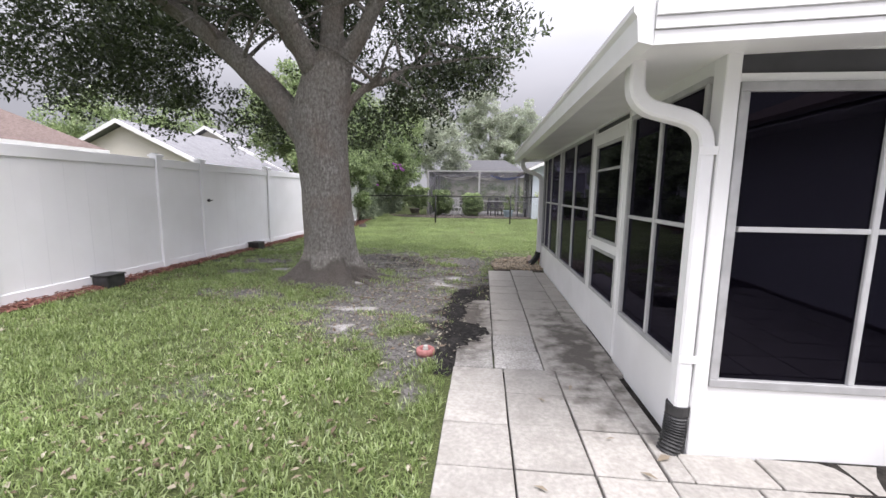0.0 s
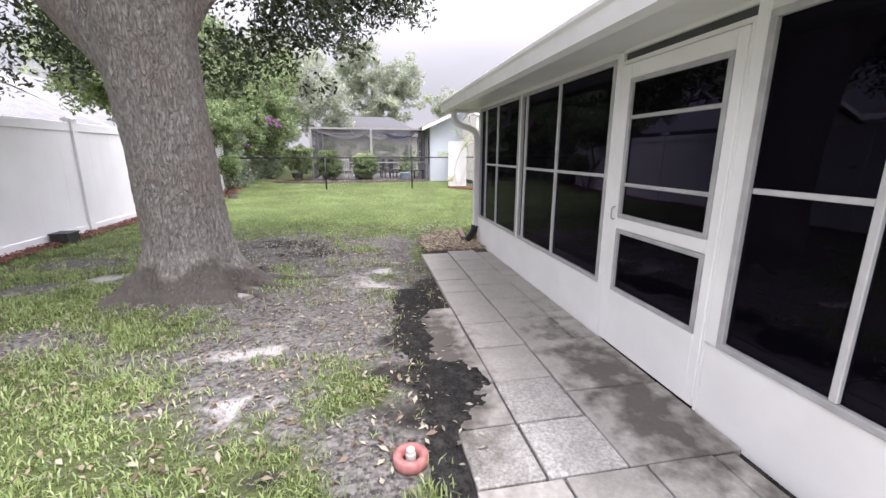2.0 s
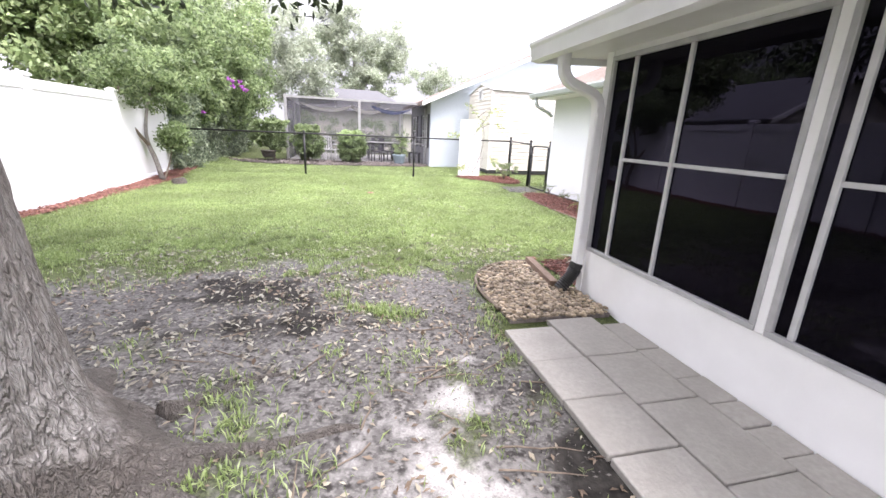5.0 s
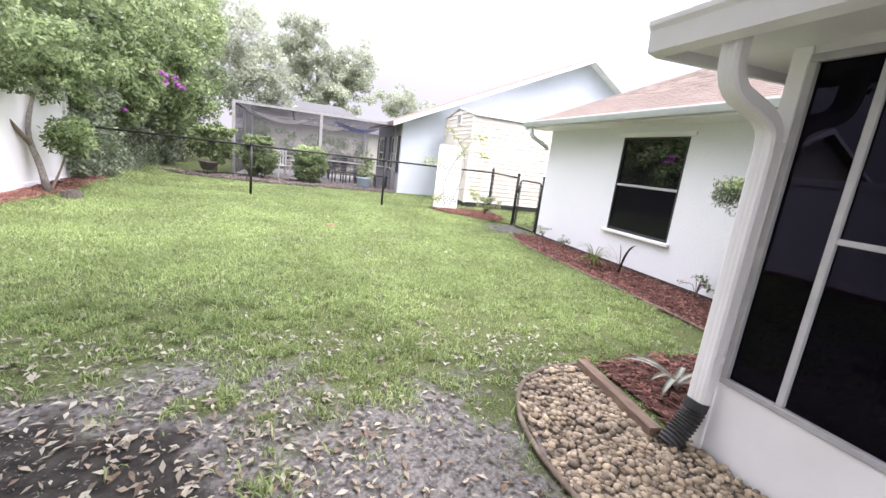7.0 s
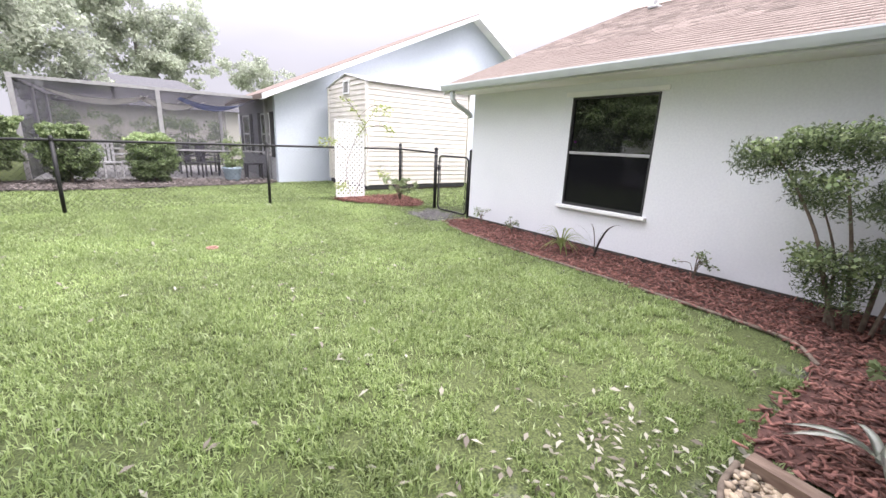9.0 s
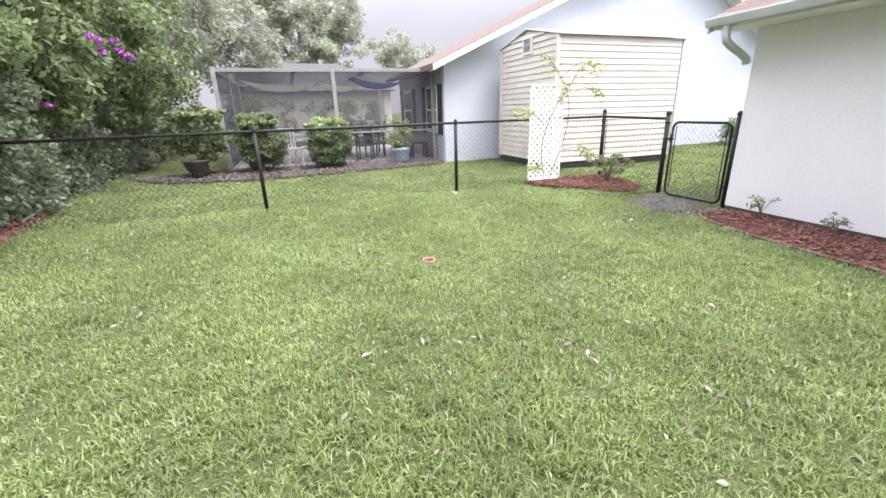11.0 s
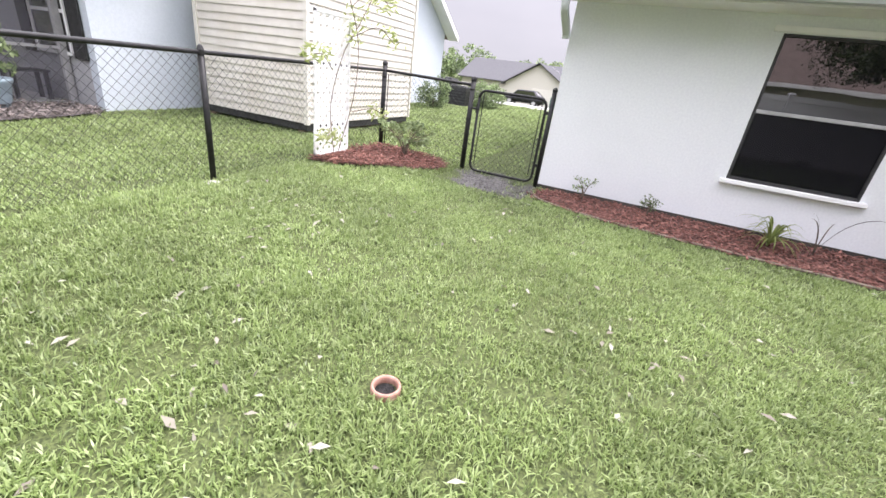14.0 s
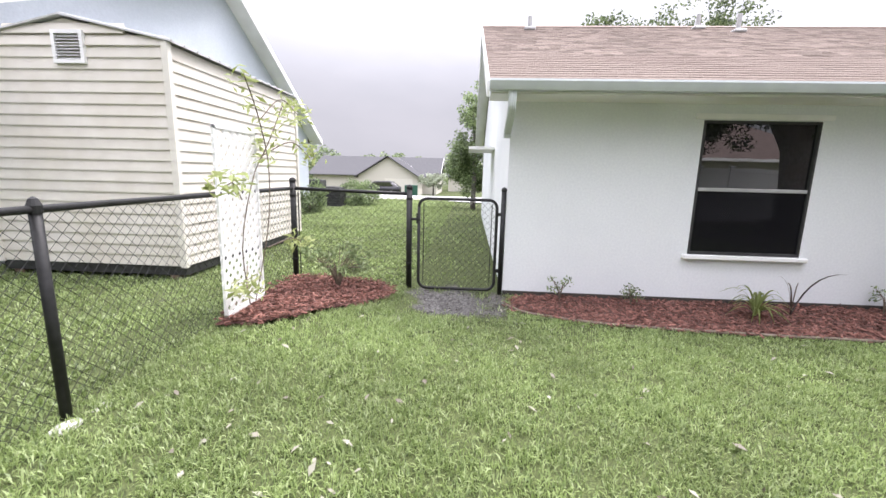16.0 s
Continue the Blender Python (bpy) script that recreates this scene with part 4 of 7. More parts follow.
def house():
    h = thing("house", (4.35, 11.0, 0), "white stucco bungalow with a tan shingle gable roof", "house", kind="structure")
    wx, wy = 4.35, 14.6
    o = (11.17, 12.44, 0.60, 2.135)
    part("wall", boxes((wx, wx + 0.2, -3.0, o[0], 0.0, 2.5), (wx, wx + 0.2, o[1], wy, 0.0, 2.5), (wx, wx + 0.2, o[0], o[1], 0.0, o[2]), (wx, wx + 0.2, o[0], o[1], o[3], 2.5)), M_STUCCO, h)
    slope = 0.415
    ridge_x, ridge_z = 9.61, 4.74
    bm = bmesh.new()
    prism(bm, [(wx + 0.2, 0.0), (14.7, 0.0), (14.7, 2.45), (ridge_x, 2.45 + (14.7 - ridge_x) * slope), (wx + 0.2, 2.55)], "y", wy - 0.2, wy)
    part("gable_wall", bm, M_STUCCO, h)
    # dark colour draws the shaded gap line along the wall's foot
    part("foot_gap_strip", boxes((wx - 0.012, wx, -3.0, wy, -0.05, 0.06)), M_DARKLEAF, h, "strip coloured dark for the shaded gap at the wall's foot")
    part("window_head", boxes((wx - 0.035, wx, o[0] - 0.1, o[1] + 0.1, 2.145, 2.205), bevel=0.006), M_WHITE, h)
    win = part("window", boxes((wx - 0.004, wx + 0.05, o[0], o[0] + 0.03, o[2], o[3]), (wx - 0.004, wx + 0.05, o[1] - 0.03, o[1], o[2], o[3]), (wx - 0.004, wx + 0.05, o[0] + 0.03, o[1] - 0.03, o[2], o[2] + 0.035), (wx - 0.004, wx + 0.05, o[0] + 0.03, o[1] - 0.03, o[3] - 0.03, o[3]), bevel=0.004), M_RUBBER, h, "dark framed sash window")
    part("window_sill", boxes((wx - 0.07, wx + 0.06, o[0] - 0.06, o[1] + 0.06, o[2] - 0.05, o[2]), bevel=0.008), M_WHITE, win)
    part("meeting_rail", boxes((wx + 0.004, wx + 0.045, o[0] + 0.03, o[1] - 0.03, 1.345, 1.385), bevel=0.004), M_FRAME, win)
    part("pane", boxes((wx + 0.03, wx + 0.034, o[0] + 0.03, o[1] - 0.03, 1.385, o[3] - 0.03)), M_WGLASS, win)
    part("pane", boxes((wx + 0.02, wx + 0.024, o[0] + 0.03, o[1] - 0.03, o[2] + 0.035, 1.345)), M_SASHSCREEN, win)
    # unseen room surfaces, coloured dark to look unlit behind the glass
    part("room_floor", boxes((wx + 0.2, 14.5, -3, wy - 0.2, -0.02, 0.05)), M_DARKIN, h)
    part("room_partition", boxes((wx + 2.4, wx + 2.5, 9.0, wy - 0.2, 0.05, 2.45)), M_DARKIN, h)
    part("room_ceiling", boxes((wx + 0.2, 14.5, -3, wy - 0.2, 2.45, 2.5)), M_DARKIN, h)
    ex, ez = 3.87, 2.44
    end = 14.88
    sl = math.hypot(1, slope)
    up = (1 / sl, 0, slope / sl)
    bm = bmesh.new()
    prism(bm, [(ex, ez - 0.06), (ex, ez), (ridge_x, ez + (ridge_x - ex) * slope), (15.2, ez + (ridge_x - ex) * slope - (15.2 - ridge_x) * slope), (15.2, ez - 0.06 + (ridge_x - ex) * slope - (15.2 - ridge_x) * slope), (ridge_x, ez - 0.06 + (ridge_x - ex) * slope)], "y", -3.2, end)
    part("roof", bm, M_SHINGLE, h, "tan asphalt shingle roof")
    shingle_courses("shingles", h, (ex - 0.01, 5.0, ez + 0.004), (ex - 0.01, end, ez + 0.004), up, 44, 0.22, 0.142, M_SHINGLE, 0.008)
    part("ridge_cap", prism(bmesh.new(), [(ridge_x - 0.12, ez + (ridge_x - ex) * slope - 0.02), (ridge_x, ez + (ridge_x - ex) * slope + 0.04), (ridge_x + 0.12, ez + (ridge_x - ex) * slope - 0.02)], "y", -3.2, end), M_SHINGLE, h)
    part("soffit", boxes((ex + 0.03, wx, -3.2, end - 0.02, ez - 0.13, ez - 0.11)), M_WHITE, h)
    bm = bmesh.new()
    prism(bm, [(ex - 0.10, 2.36), (ex - 0.085, 2.33), (ex + 0.02, 2.33), (ex + 0.02, 2.43), (ex - 0.115, 2.43), (ex - 0.12, 2.41)], "y", 8.55, end)
    part("gutter", bm, M_GUTTER, h, "pale grey-blue painted gutter")
    bm = bmesh.new()
    prism(bm, [(ex - 0.02, ez - 0.17), (ex - 0.02, ez - 0.005), (ridge_x, ez - 0.005 + (ridge_x - ex) * slope), (ridge_x, ez - 0.17 + (ridge_x - ex) * slope)], "y", end, end + 0.03)
    part("rake_board", bm, M_WHITE, h)
    bm = bmesh.new()
    prism(bm, [(ex, ez - 0.075), (ridge_x, ez - 0.075 + (ridge_x - ex) * slope), (ridge_x, ez - 0.095 + (ridge_x - ex) * slope), (ex, ez - 0.095)], "y", wy + 0.005, end - 0.005)
    part("rake_soffit", bm, M_WHITE, h)
    top = ez + (ridge_x - ex) * slope
    bm = bmesh.new()
    prism(bm, [(ridge_x, top - 0.075), (15.2, top - 0.075 - (15.2 - ridge_x) * slope), (15.2, top - 0.095 - (15.2 - ridge_x) * slope), (ridge_x, top - 0.095)], "y", wy + 0.005, end - 0.005)
    part("rake_soffit", bm, M_WHITE, h)
    bm = bmesh.new()
    prism(bm, [(ridge_x, top - 0.17), (ridge_x, top - 0.005), (15.2, top - 0.005 - (15.2 - ridge_x) * slope), (15.2, top - 0.17 - (15.2 - ridge_x) * slope)], "y", end, end + 0.03)
    part("rake_board", bm, M_WHITE, h)
    for x, y, hh in ((8.9, 13.9, 0.28), (9.2, 10.3, 0.3), (8.6, 9.8, 0.34)):
        z = ez + (x - ex) * slope
        bm = bmesh.new()
        tube(bm, [(x, y, z - 0.05), (x, y, z + hh)], 0.045, 10)
        box(bm, x - 0.12, x + 0.12, y - 0.12, y + 0.12, z - 0.02, z + 0.05, bevel=0.02)
        part("vent_pipe", bm, M_FRAME, h)
    pipe = curve_points([(3.85, 14.64, 2.36), (3.85, 14.64, 2.24), (3.88, 14.64, 2.16), (3.97, 14.64, 2.10), (4.16, 14.64, 2.02), (4.27, 14.64, 1.96), (4.30, 14.64, 1.90)], 20)
    part("downspout", flat_pipe(bmesh.new(), pipe, 0.042, 0.034), M_GUTTER, h, "pale grey downspout elbow")
    # awning and vine side seen past the corner
    bm = bmesh.new()
    prism(bm, [(wx + 3.0, 1.95), (wx + 3.0, 2.0), (wx + 4.4, 2.0), (wx + 4.4, 1.95)], "y", wy, wy + 0.5)
    part("side_awning", bm, M_WHITE, h)
    return h


house()


def neighbour_house():
    h = thing("neighbour_house", (9.0, 21.4, 0.09), "pale blue stucco neighbour house with a low gable roof", "house")
    wy = 21.38
    px, pz = 9.92, 6.02
    lx, lz, rx, rz = 2.25, 2.57, 15.7, 2.68
    back = 26.3
    bm = bmesh.new()
    prism(bm, [(2.66, 0.0), (15.3, 0.0), (15.3, rz + 0.06), (px, pz - 0.15), (2.66, lz + 0.06)], "y", wy, wy + 0.2)
    part("gable_wall", bm, M_NSTUCCO, h)
    bm = bmesh.new()
    prism(bm, [(2.86, 0.0), (15.1, 0.0), (15.1, rz + 0.06), (px, pz - 0.15), (2.86, lz + 0.1)], "y", back - 0.5, back - 0.3)
    part("rear_wall", bm, M_NSTUCCO, h)
    part("side_wall", boxes((2.66, 2.86, wy + 0.2, back - 0.3, 0.0, 2.6)), M_GREYWALL, h)
    part("far_wall", boxes((15.1, 15.3, wy + 0.2, back - 0.3, 0.0, 2.66)), M_NSTUCCO, h)
    bm = bmesh.new()
    prism(bm, [(lx, lz - 0.14), (lx, lz), (px, pz), (rx, rz), (rx, rz - 0.14), (px, pz - 0.14)], "y", 20.98, back)
    part("roof", bm, M_NROOF, h, "faded tan shingle roof")
    bm = bmesh.new()
    prism(bm, [(lx - 0.02, lz - 0.17), (lx - 0.02, lz - 0.03), (px, pz - 0.03), (px, pz - 0.17)], "y", 20.94, 20.98)
    part("rake_board", bm, M_WHITE, h)
    bm = bmesh.new()
    prism(bm, [(rx + 0.02, rz - 0.2), (rx + 0.02, rz - 0.01), (px, pz - 0.01), (px, pz - 0.2)], "y", 20.94, 20.98)
    part("rake_board", bm, M_WHITE, h)
    for xa, za, xb, zb in ((lx + 0.02, lz - 0.15, px, pz - 0.15), (rx - 0.02, rz - 0.15, px, pz - 0.15)):
        bm = bmesh.new()
        prism(bm, [(xa, za), (xb, zb), (xb, zb - 0.02), (xa, za - 0.02)], "y", 20.99, wy)
        part("soffit", bm, M_WHITE, h)
    # windows and shutters of the side wall inside the cage
    for y0, y1 in ((21.9, 22.9), (24.4, 25.4)):
        w = part("window", boxes((2.62, 2.66, y0, y1, 0.85, 0.9), (2.62, 2.66, y0, y1, 2.05, 2.1), (2.62, 2.66, y0, y0 + 0.05, 0.9, 2.05), (2.62, 2.66, y1 - 0.05, y1, 0.9, 2.05), (2.63, 2.66, y0 + 0.05, y1 - 0.05, 1.45, 1.5)), M_WHITE, h, "white framed window")
        part("pane", boxes((2.64, 2.65, y0 + 0.05, y1 - 0.05, 0.9, 1.45), (2.64, 2.65, y0 + 0.05, y1 - 0.05, 1.5, 2.05)), M_WGLASS, w)
        for s0, s1 in ((y0 - 0.36, y0 - 0.04), (y1 + 0.04, y1 + 0.36)):
            part("shutter", boxes((2.62, 2.655, s0, s1, 0.82, 2.12), bevel=0.006), M_RUBBER, h, "dark louvred shutter")
    return h


neighbour_house()


def pool_cage():
    c = thing("pool_cage", (0, 22.2, 0.09), "grey aluminium patio cage with black insect screen", "screen enclosure")
    x0, x1, y0, y1, z = -2.85, 2.62, 22.1, 28.5, 2.50
    y0l = 22.9
    g = 0.05
    part("patio_slab", boxes((x0, x1, y0 + 0.1, y1, 0.02, 0.13)), M_CONC, c)
    for x, y in ((x0, y0l - 0.3), (-0.05, y0 + 0.25), (x1 - 0.03, y0), (x0, y1), (x1 - 0.2, y1), (x0, 25.6)):
        part("post", boxes((x - g, x + g, y - g, y + g, 0.05, z), bevel=0.006), M_CAGE, c)
    part("top_beam", tube(bmesh.new(), [(x0, y0l - 0.3, z + 0.03), (x1, y0, z)], 0.055, 4), M_CAGE, c)
    part("top_beam", boxes((x0 - g, x0 + g, y0l - 0.3, y1, z, z + 0.1)), M_CAGE, c)
    part("top_beam", boxes((x0, x1, y1 - g, y1 + g, z, z + 0.1)), M_CAGE, c)
    for x in (-1.0, 0.9):
        part("roof_beam", boxes((x - 0.04, x + 0.04, 22.6, y1, z, z + 0.08)), M_CAGE, c)
    part("rail", tube(bmesh.new(), [(x0, y0l - 0.3, 0.95), (x1, y0, 0.95)], 0.03, 4), M_CAGE, c)
    bm = bmesh.new()
    def sheet(p):
        bm.faces.new([bm.verts.new(q) for q in p])
    sheet([(x0, y0l - 0.29, 0.1), (x1, y0 + 0.01, 0.1), (x1, y0 + 0.01, z), (x0, y0l - 0.29, z)])
    part("screen", bm, M_SCREEN, c, "black insect screen")
    bm = bmesh.new()
    sheet([(x0 + 0.01, y0l - 0.3, 0.1), (x0 + 0.01, y1, 0.1), (x0 + 0.01, y1, z), (x0 + 0.01, y0l - 0.3, z)])
    sheet([(x0, y0l - 0.3, z), (x1, y0, z), (x1, y1, z), (x0, y1, z)])
    part("screen", bm, M_SCREENTOP, c, "insect screen, made more opaque to stand in for its glancing view")
    bm = bmesh.new()
    sheet([(x0, y1, 0.1), (x1, y1, 0.1), (x1, y1, z), (x0, y1, z)])
    part("screen", bm, M_SCREEN, c, "black insect screen")
    # slack shade cloths hung below the roof
    for xa, xb, ya, yb, cloth in ((-2.4, -0.2, 23.2, 24.4, M_SAIL), (-0.4, 1.3, 23.4, 25.0, M_SAIL), (0.5, 2.3, 22.7, 23.6, M_TARP)):
        bm = bmesh.new()
        rows = []
        for i in range(13):
            u = i / 12
            rows.append([bm.verts.new((xa + (xb - xa) * u, ya + (yb - ya) * k / 4, z - 0.12 - 0.28 * 4 * u * (1 - u) * (0.6 + 0.1 * k))) for k in range(5)])
        for i in range(12):
            for k in range(4):
                bm.faces.new((rows[i][k], rows[i + 1][k], rows[i + 1][k + 1], rows[i][k + 1]))
        bmesh.ops.solidify(bm, geom=bm.faces[:], thickness=0.006)
        part("shade_cloth", bm, cloth, c, "slack shade cloth", smooth=True)


pool_cage()


def shed():
    s = thing("garden_shed", (5.8, 19.8, 0.1), "cream lap-sided garden shed raised on dark skids", "shed")
    x0, x1, y0, y1, zb, ze, zp = 4.12, 7.56, 18.53, 21.0, 0.26, 2.86, 3.12
    bm = bmesh.new()
    prism(bm, [(y0 + 0.03, zb), (y1 - 0.03, zb), (y1 - 0.03, ze), ((y0 + y1) / 2, zp), (y0 + 0.03, ze)], "x", x0 + 0.03, x1 - 0.03)
    part("body", bm, M_SIDING, s)
    for y in (y0 + 0.12, y1 - 0.25):
        part("skid", boxes((x0 + 0.03, x1 - 0.03, y, y + 0.13, 0.05, zb), bevel=0.01), M_TIMBER, s, "dark timber skid")
    part("floor_rim", boxes((x0 + 0.02, x1 - 0.02, y0 + 0.02, y0 + 0.06, 0.14, zb), (x0 + 0.02, x0 + 0.06, y0 + 0.06, y1 - 0.02, 0.14, zb)), M_RUBBER, s)
    step = 0.128
    n = int((ze - zb) / step)
    long_bm = prism(bmesh.new(), [(y0 + 0.028, zb), (y0 - 0.003, zb), (y0 - 0.003, zb + 0.012), (y0 + 0.012, zb + step), (y0 + 0.028, zb + step)], "x", x0 + 0.05, x1 - 0.05)
    first = part("siding_board", long_bm, M_SIDING, s)
    end_bm = prism(bmesh.new(), [(x0 + 0.028, zb), (x0 - 0.003, zb), (x0 - 0.003, zb + 0.012), (x0 + 0.012, zb + step), (x0 + 0.028, zb + step)], "y", y0 + 0.05, y1 - 0.05)
    first_end = part("siding_board", end_bm, M_SIDING, s)
    for i in range(1, n):
        for f in (first, first_end):
            o = f.copy()
            scene.collection.objects.link(o)
            o.location.z = i * step
    # boards of the gable's top, each shorter
    half = (y1 - y0) / 2
    for z in (ze - 0.04, ze + 0.088):
        w = half * min(1.0, (zp - z) / (zp - ze + 0.02)) - 0.02
        mid = (y0 + y1) / 2
        part("siding_board", prism(bmesh.new(), [(x0 + 0.028, z), (x0 - 0.010, z), (x0 - 0.010, z + 0.012), (x0 + 0.012, z + 0.11), (x0 + 0.028, z + 0.11)], "y", mid - w, mid + w), M_SIDING, s)
    for x, y in ((x0, y0), (x1, y0), (x0, y1)):
        part("corner_trim", boxes((x - 0.02, x + 0.05, y - 0.02, y + 0.06, zb - 0.02, ze), bevel=0.004) if y == y0 else boxes((x - 0.02, x + 0.05, y - 0.06, y + 0.02, zb - 0.02, ze), bevel=0.004), M_CREAM, s)
    part("rain_hood", tube(bmesh.new(), [(x0 - 0.015, y0 - 0.03, ze + 0.02), (x1, y0 - 0.03, ze + 0.02)], 0.012, 5), M_FRAME, s)
    # ribbed metal roof, its ribs showing along the eave
    mid = (y0 + y1) / 2
    bm = bmesh.new()
    prism(bm, [(y0 - 0.06, ze + 0.0), (y0 - 0.06, ze + 0.02), (mid, zp + 0.04), (y1 + 0.06, ze + 0.02), (y1 + 0.06, ze), (mid, zp + 0.02)], "x", x0 - 0.03, x1 + 0.05)
    part("roof", bm, M_BAR, s, "ribbed metal roof")
    bm = bmesh.new()
    x = x0
    while x < x1:
        tube(bm, [(x, y0 - 0.07, ze + 0.018), (x, mid, zp + 0.04)], 0.016, 5)
        x += 0.23
    part("roof_ribs", bm, M_BAR, s)
    v = part("gable_vent", boxes((x0 - 0.035, x0 + 0.01, 19.50, 19.54, 2.62, 2.98), (x0 - 0.035, x0 + 0.01, 19.84, 19.88, 2.62, 2.98), (x0 - 0.035, x0 + 0.01, 19.54, 19.84, 2.62, 2.66), (x0 - 0.035, x0 + 0.01, 19.54, 19.84, 2.94, 2.98)), M_WHITE, s, "white louvred gable vent")
    for i in range(8):
        z = 2.665 + i * 0.034
        part("louvre", prism(bmesh.new(), [(x0 - 0.03, z), (x0 - 0.026, z), (x0 + 0.005, z + 0.03), (x0 + 0.001, z + 0.03)], "y", 19.54, 19.84), M_BAR, v)


shed()


# ---- white vinyl fence ----
def vinyl_fence():
    f = thing("vinyl_fence", (-5.1, 11, 0.05), "tall white vinyl privacy fence with flat panels", "fence", kind="structure")
    posts = [-3.4, -1.0, 1.4, 3.9, 6.37, 7.41, 9.79, 12.2, 14.6, 17.0, 18.6]
    for i, y in enumerate(posts):
        p = part("fence_post", boxes((-5.165, -5.035, y - 0.065, y + 0.065, 0.0, 1.90), bevel=0.006), M_VINYL, f)
        part("post_cap", prism(bmesh.new(), [(-5.18, 1.90), (-5.02, 1.90), (-5.02, 1.925), (-5.1, 1.96), (-5.18, 1.925)], "y", y - 0.08, y + 0.08), M_VINYL, p)
        if i + 1 < len(posts):
            a, b = y + 0.065, posts[i + 1] - 0.065
            part("top_rail", boxes((-5.13, -5.06, a, b, 1.73, 1.87), bevel=0.005), M_VINYL, f)
            part("bottom_rail", boxes((-5.13, -5.06, a, b, 0.07, 0.2), bevel=0.005), M_VINYL, f)
            if b - a > 0.5:
                n = max(1, round((b - a) / 0.3))
                w = (b - a) / n
                for k in range(n):
                    part("board", boxes((-5.112, -5.078, a + k * w + 0.0006, a + (k + 1) * w - 0.0006, 0.2, 1.73)), M_VINYL, f)
            else:
                part("board", boxes((-5.112, -5.078, a, b, 0.2, 1.73)), M_VINYL, f)
    part("gate_latch", boxes((-5.03, -4.99, 7.44, 7.56, 1.17, 1.19), (-5.035, -5.02, 7.47, 7.53, 1.15, 1.21), bevel=0.003), M_BLACK, f, "black gate latch")


vinyl_fence()


# ---- black chain-link fence ----
def wire_panel(name, parent, p, q, z0, z1, pitch=0.082):
    """Woven wire: two sets of slanted wires between the points p and q."""
    p, q = np.array(p, float), np.array(q, float)
    run = q - p
    length = np.linalg.norm(run)
    run /= length
    off = np.array([-run[1], run[0]]) * 0.0025
    h = z1 - z0
    bm = bmesh.new()
    def wire(s0, w0, s1, w1, side):
        a = p + run * s0 + off * side
        b = p + run * s1 + off * side
        tube(bm, [(a[0], a[1], w0), (b[0], b[1], w1)], 0.0017, 3, cap=False)
    k = -math.ceil(h / pitch)
    while k * pitch < length:
        s = k * pitch
        for direction in (1, -1):
            s0, w0, s1, w1 = s, z0, s + h, z1
            if s0 < 0:
                w0, s0 = z0 - s0, 0.0
            if s1 > length:
                w1, s1 = z1 - (s1 - length), length
            if s1 - s0 > 0.01:
                if direction == 1:
                    wire(s0, w0, s1, w1, 1)
                else:
                    wire(length - s0, w0, length - s1, w1, -1)
        k += 1
    return part(name, bm, M_BLACK, parent, "black woven wire mesh")


def chain_fence():
    f = thing("chain_link_fence", (0, 17.24, 0.09), "black chain-link fence with round posts and top rail", "fence")
    top = 1.22
    for x in (-4.9, -1.79, 1.31):
        bm = bmesh.new()
        tube(bm, [(x, 17.24, 0.0), (x, 17.24, top + 0.01)], 0.028, 12)
        post = part("post", bm, M_BLACK, f, smooth=True)
        bm = bmesh.new()
        lathe(bm, [(0.033, 0), (0.034, 0.04), (0.02, 0.075), (0.004, 0.085)], (x, 17.24, top), 12)
        part("loop_cap", bm, M_BLACK, post)
    for x, y, t in ((4.37, 17.24, 1.33), (4.37, 15.78, 1.28)):
        bm = bmesh.new()
        tube(bm, [(x, y, 0.0), (x, y, t)], 0.036, 14)
        post = part("corner_post", bm, M_BLACK, f, smooth=True)
        bm = bmesh.new()
        lathe(bm, [(0.041, 0), (0.042, 0.02), (0.03, 0.045), (0.005, 0.055)], (x, y, t), 14)
        part("post_cap", bm, M_BLACK, post)
        for z in (0.35, 0.75, 1.15):
            part("band", lathe(bmesh.new(), [(0.039, 0), (0.041, 0.005), (0.041, 0.02), (0.039, 0.025)], (x, y, z), 12), M_BLACK, post)
    part("top_rail", tube(bmesh.new(), [(-5.03, 17.24, top), (4.37, 17.24, 1.25)], 0.021, 10), M_BLACK, f, smooth=True)
    part("top_rail", tube(bmesh.new(), [(4.37, 17.24, 1.25), (4.37, 15.75, 1.22)], 0.021, 10), M_BLACK, f, smooth=True)
    wire_panel("wire_mesh", f, (-5.03, 17.265), (4.34, 17.265), 0.10, 1.23)
    wire_panel("wire_mesh", f, (4.395, 17.20), (4.395, 15.79), 0.08, 1.22)
    for y in (15.80, 17.18):
        part("tension_bar", boxes((4.39, 4.40, y, y + 0.01, 0.1, 1.2)), M_BLACK, f)


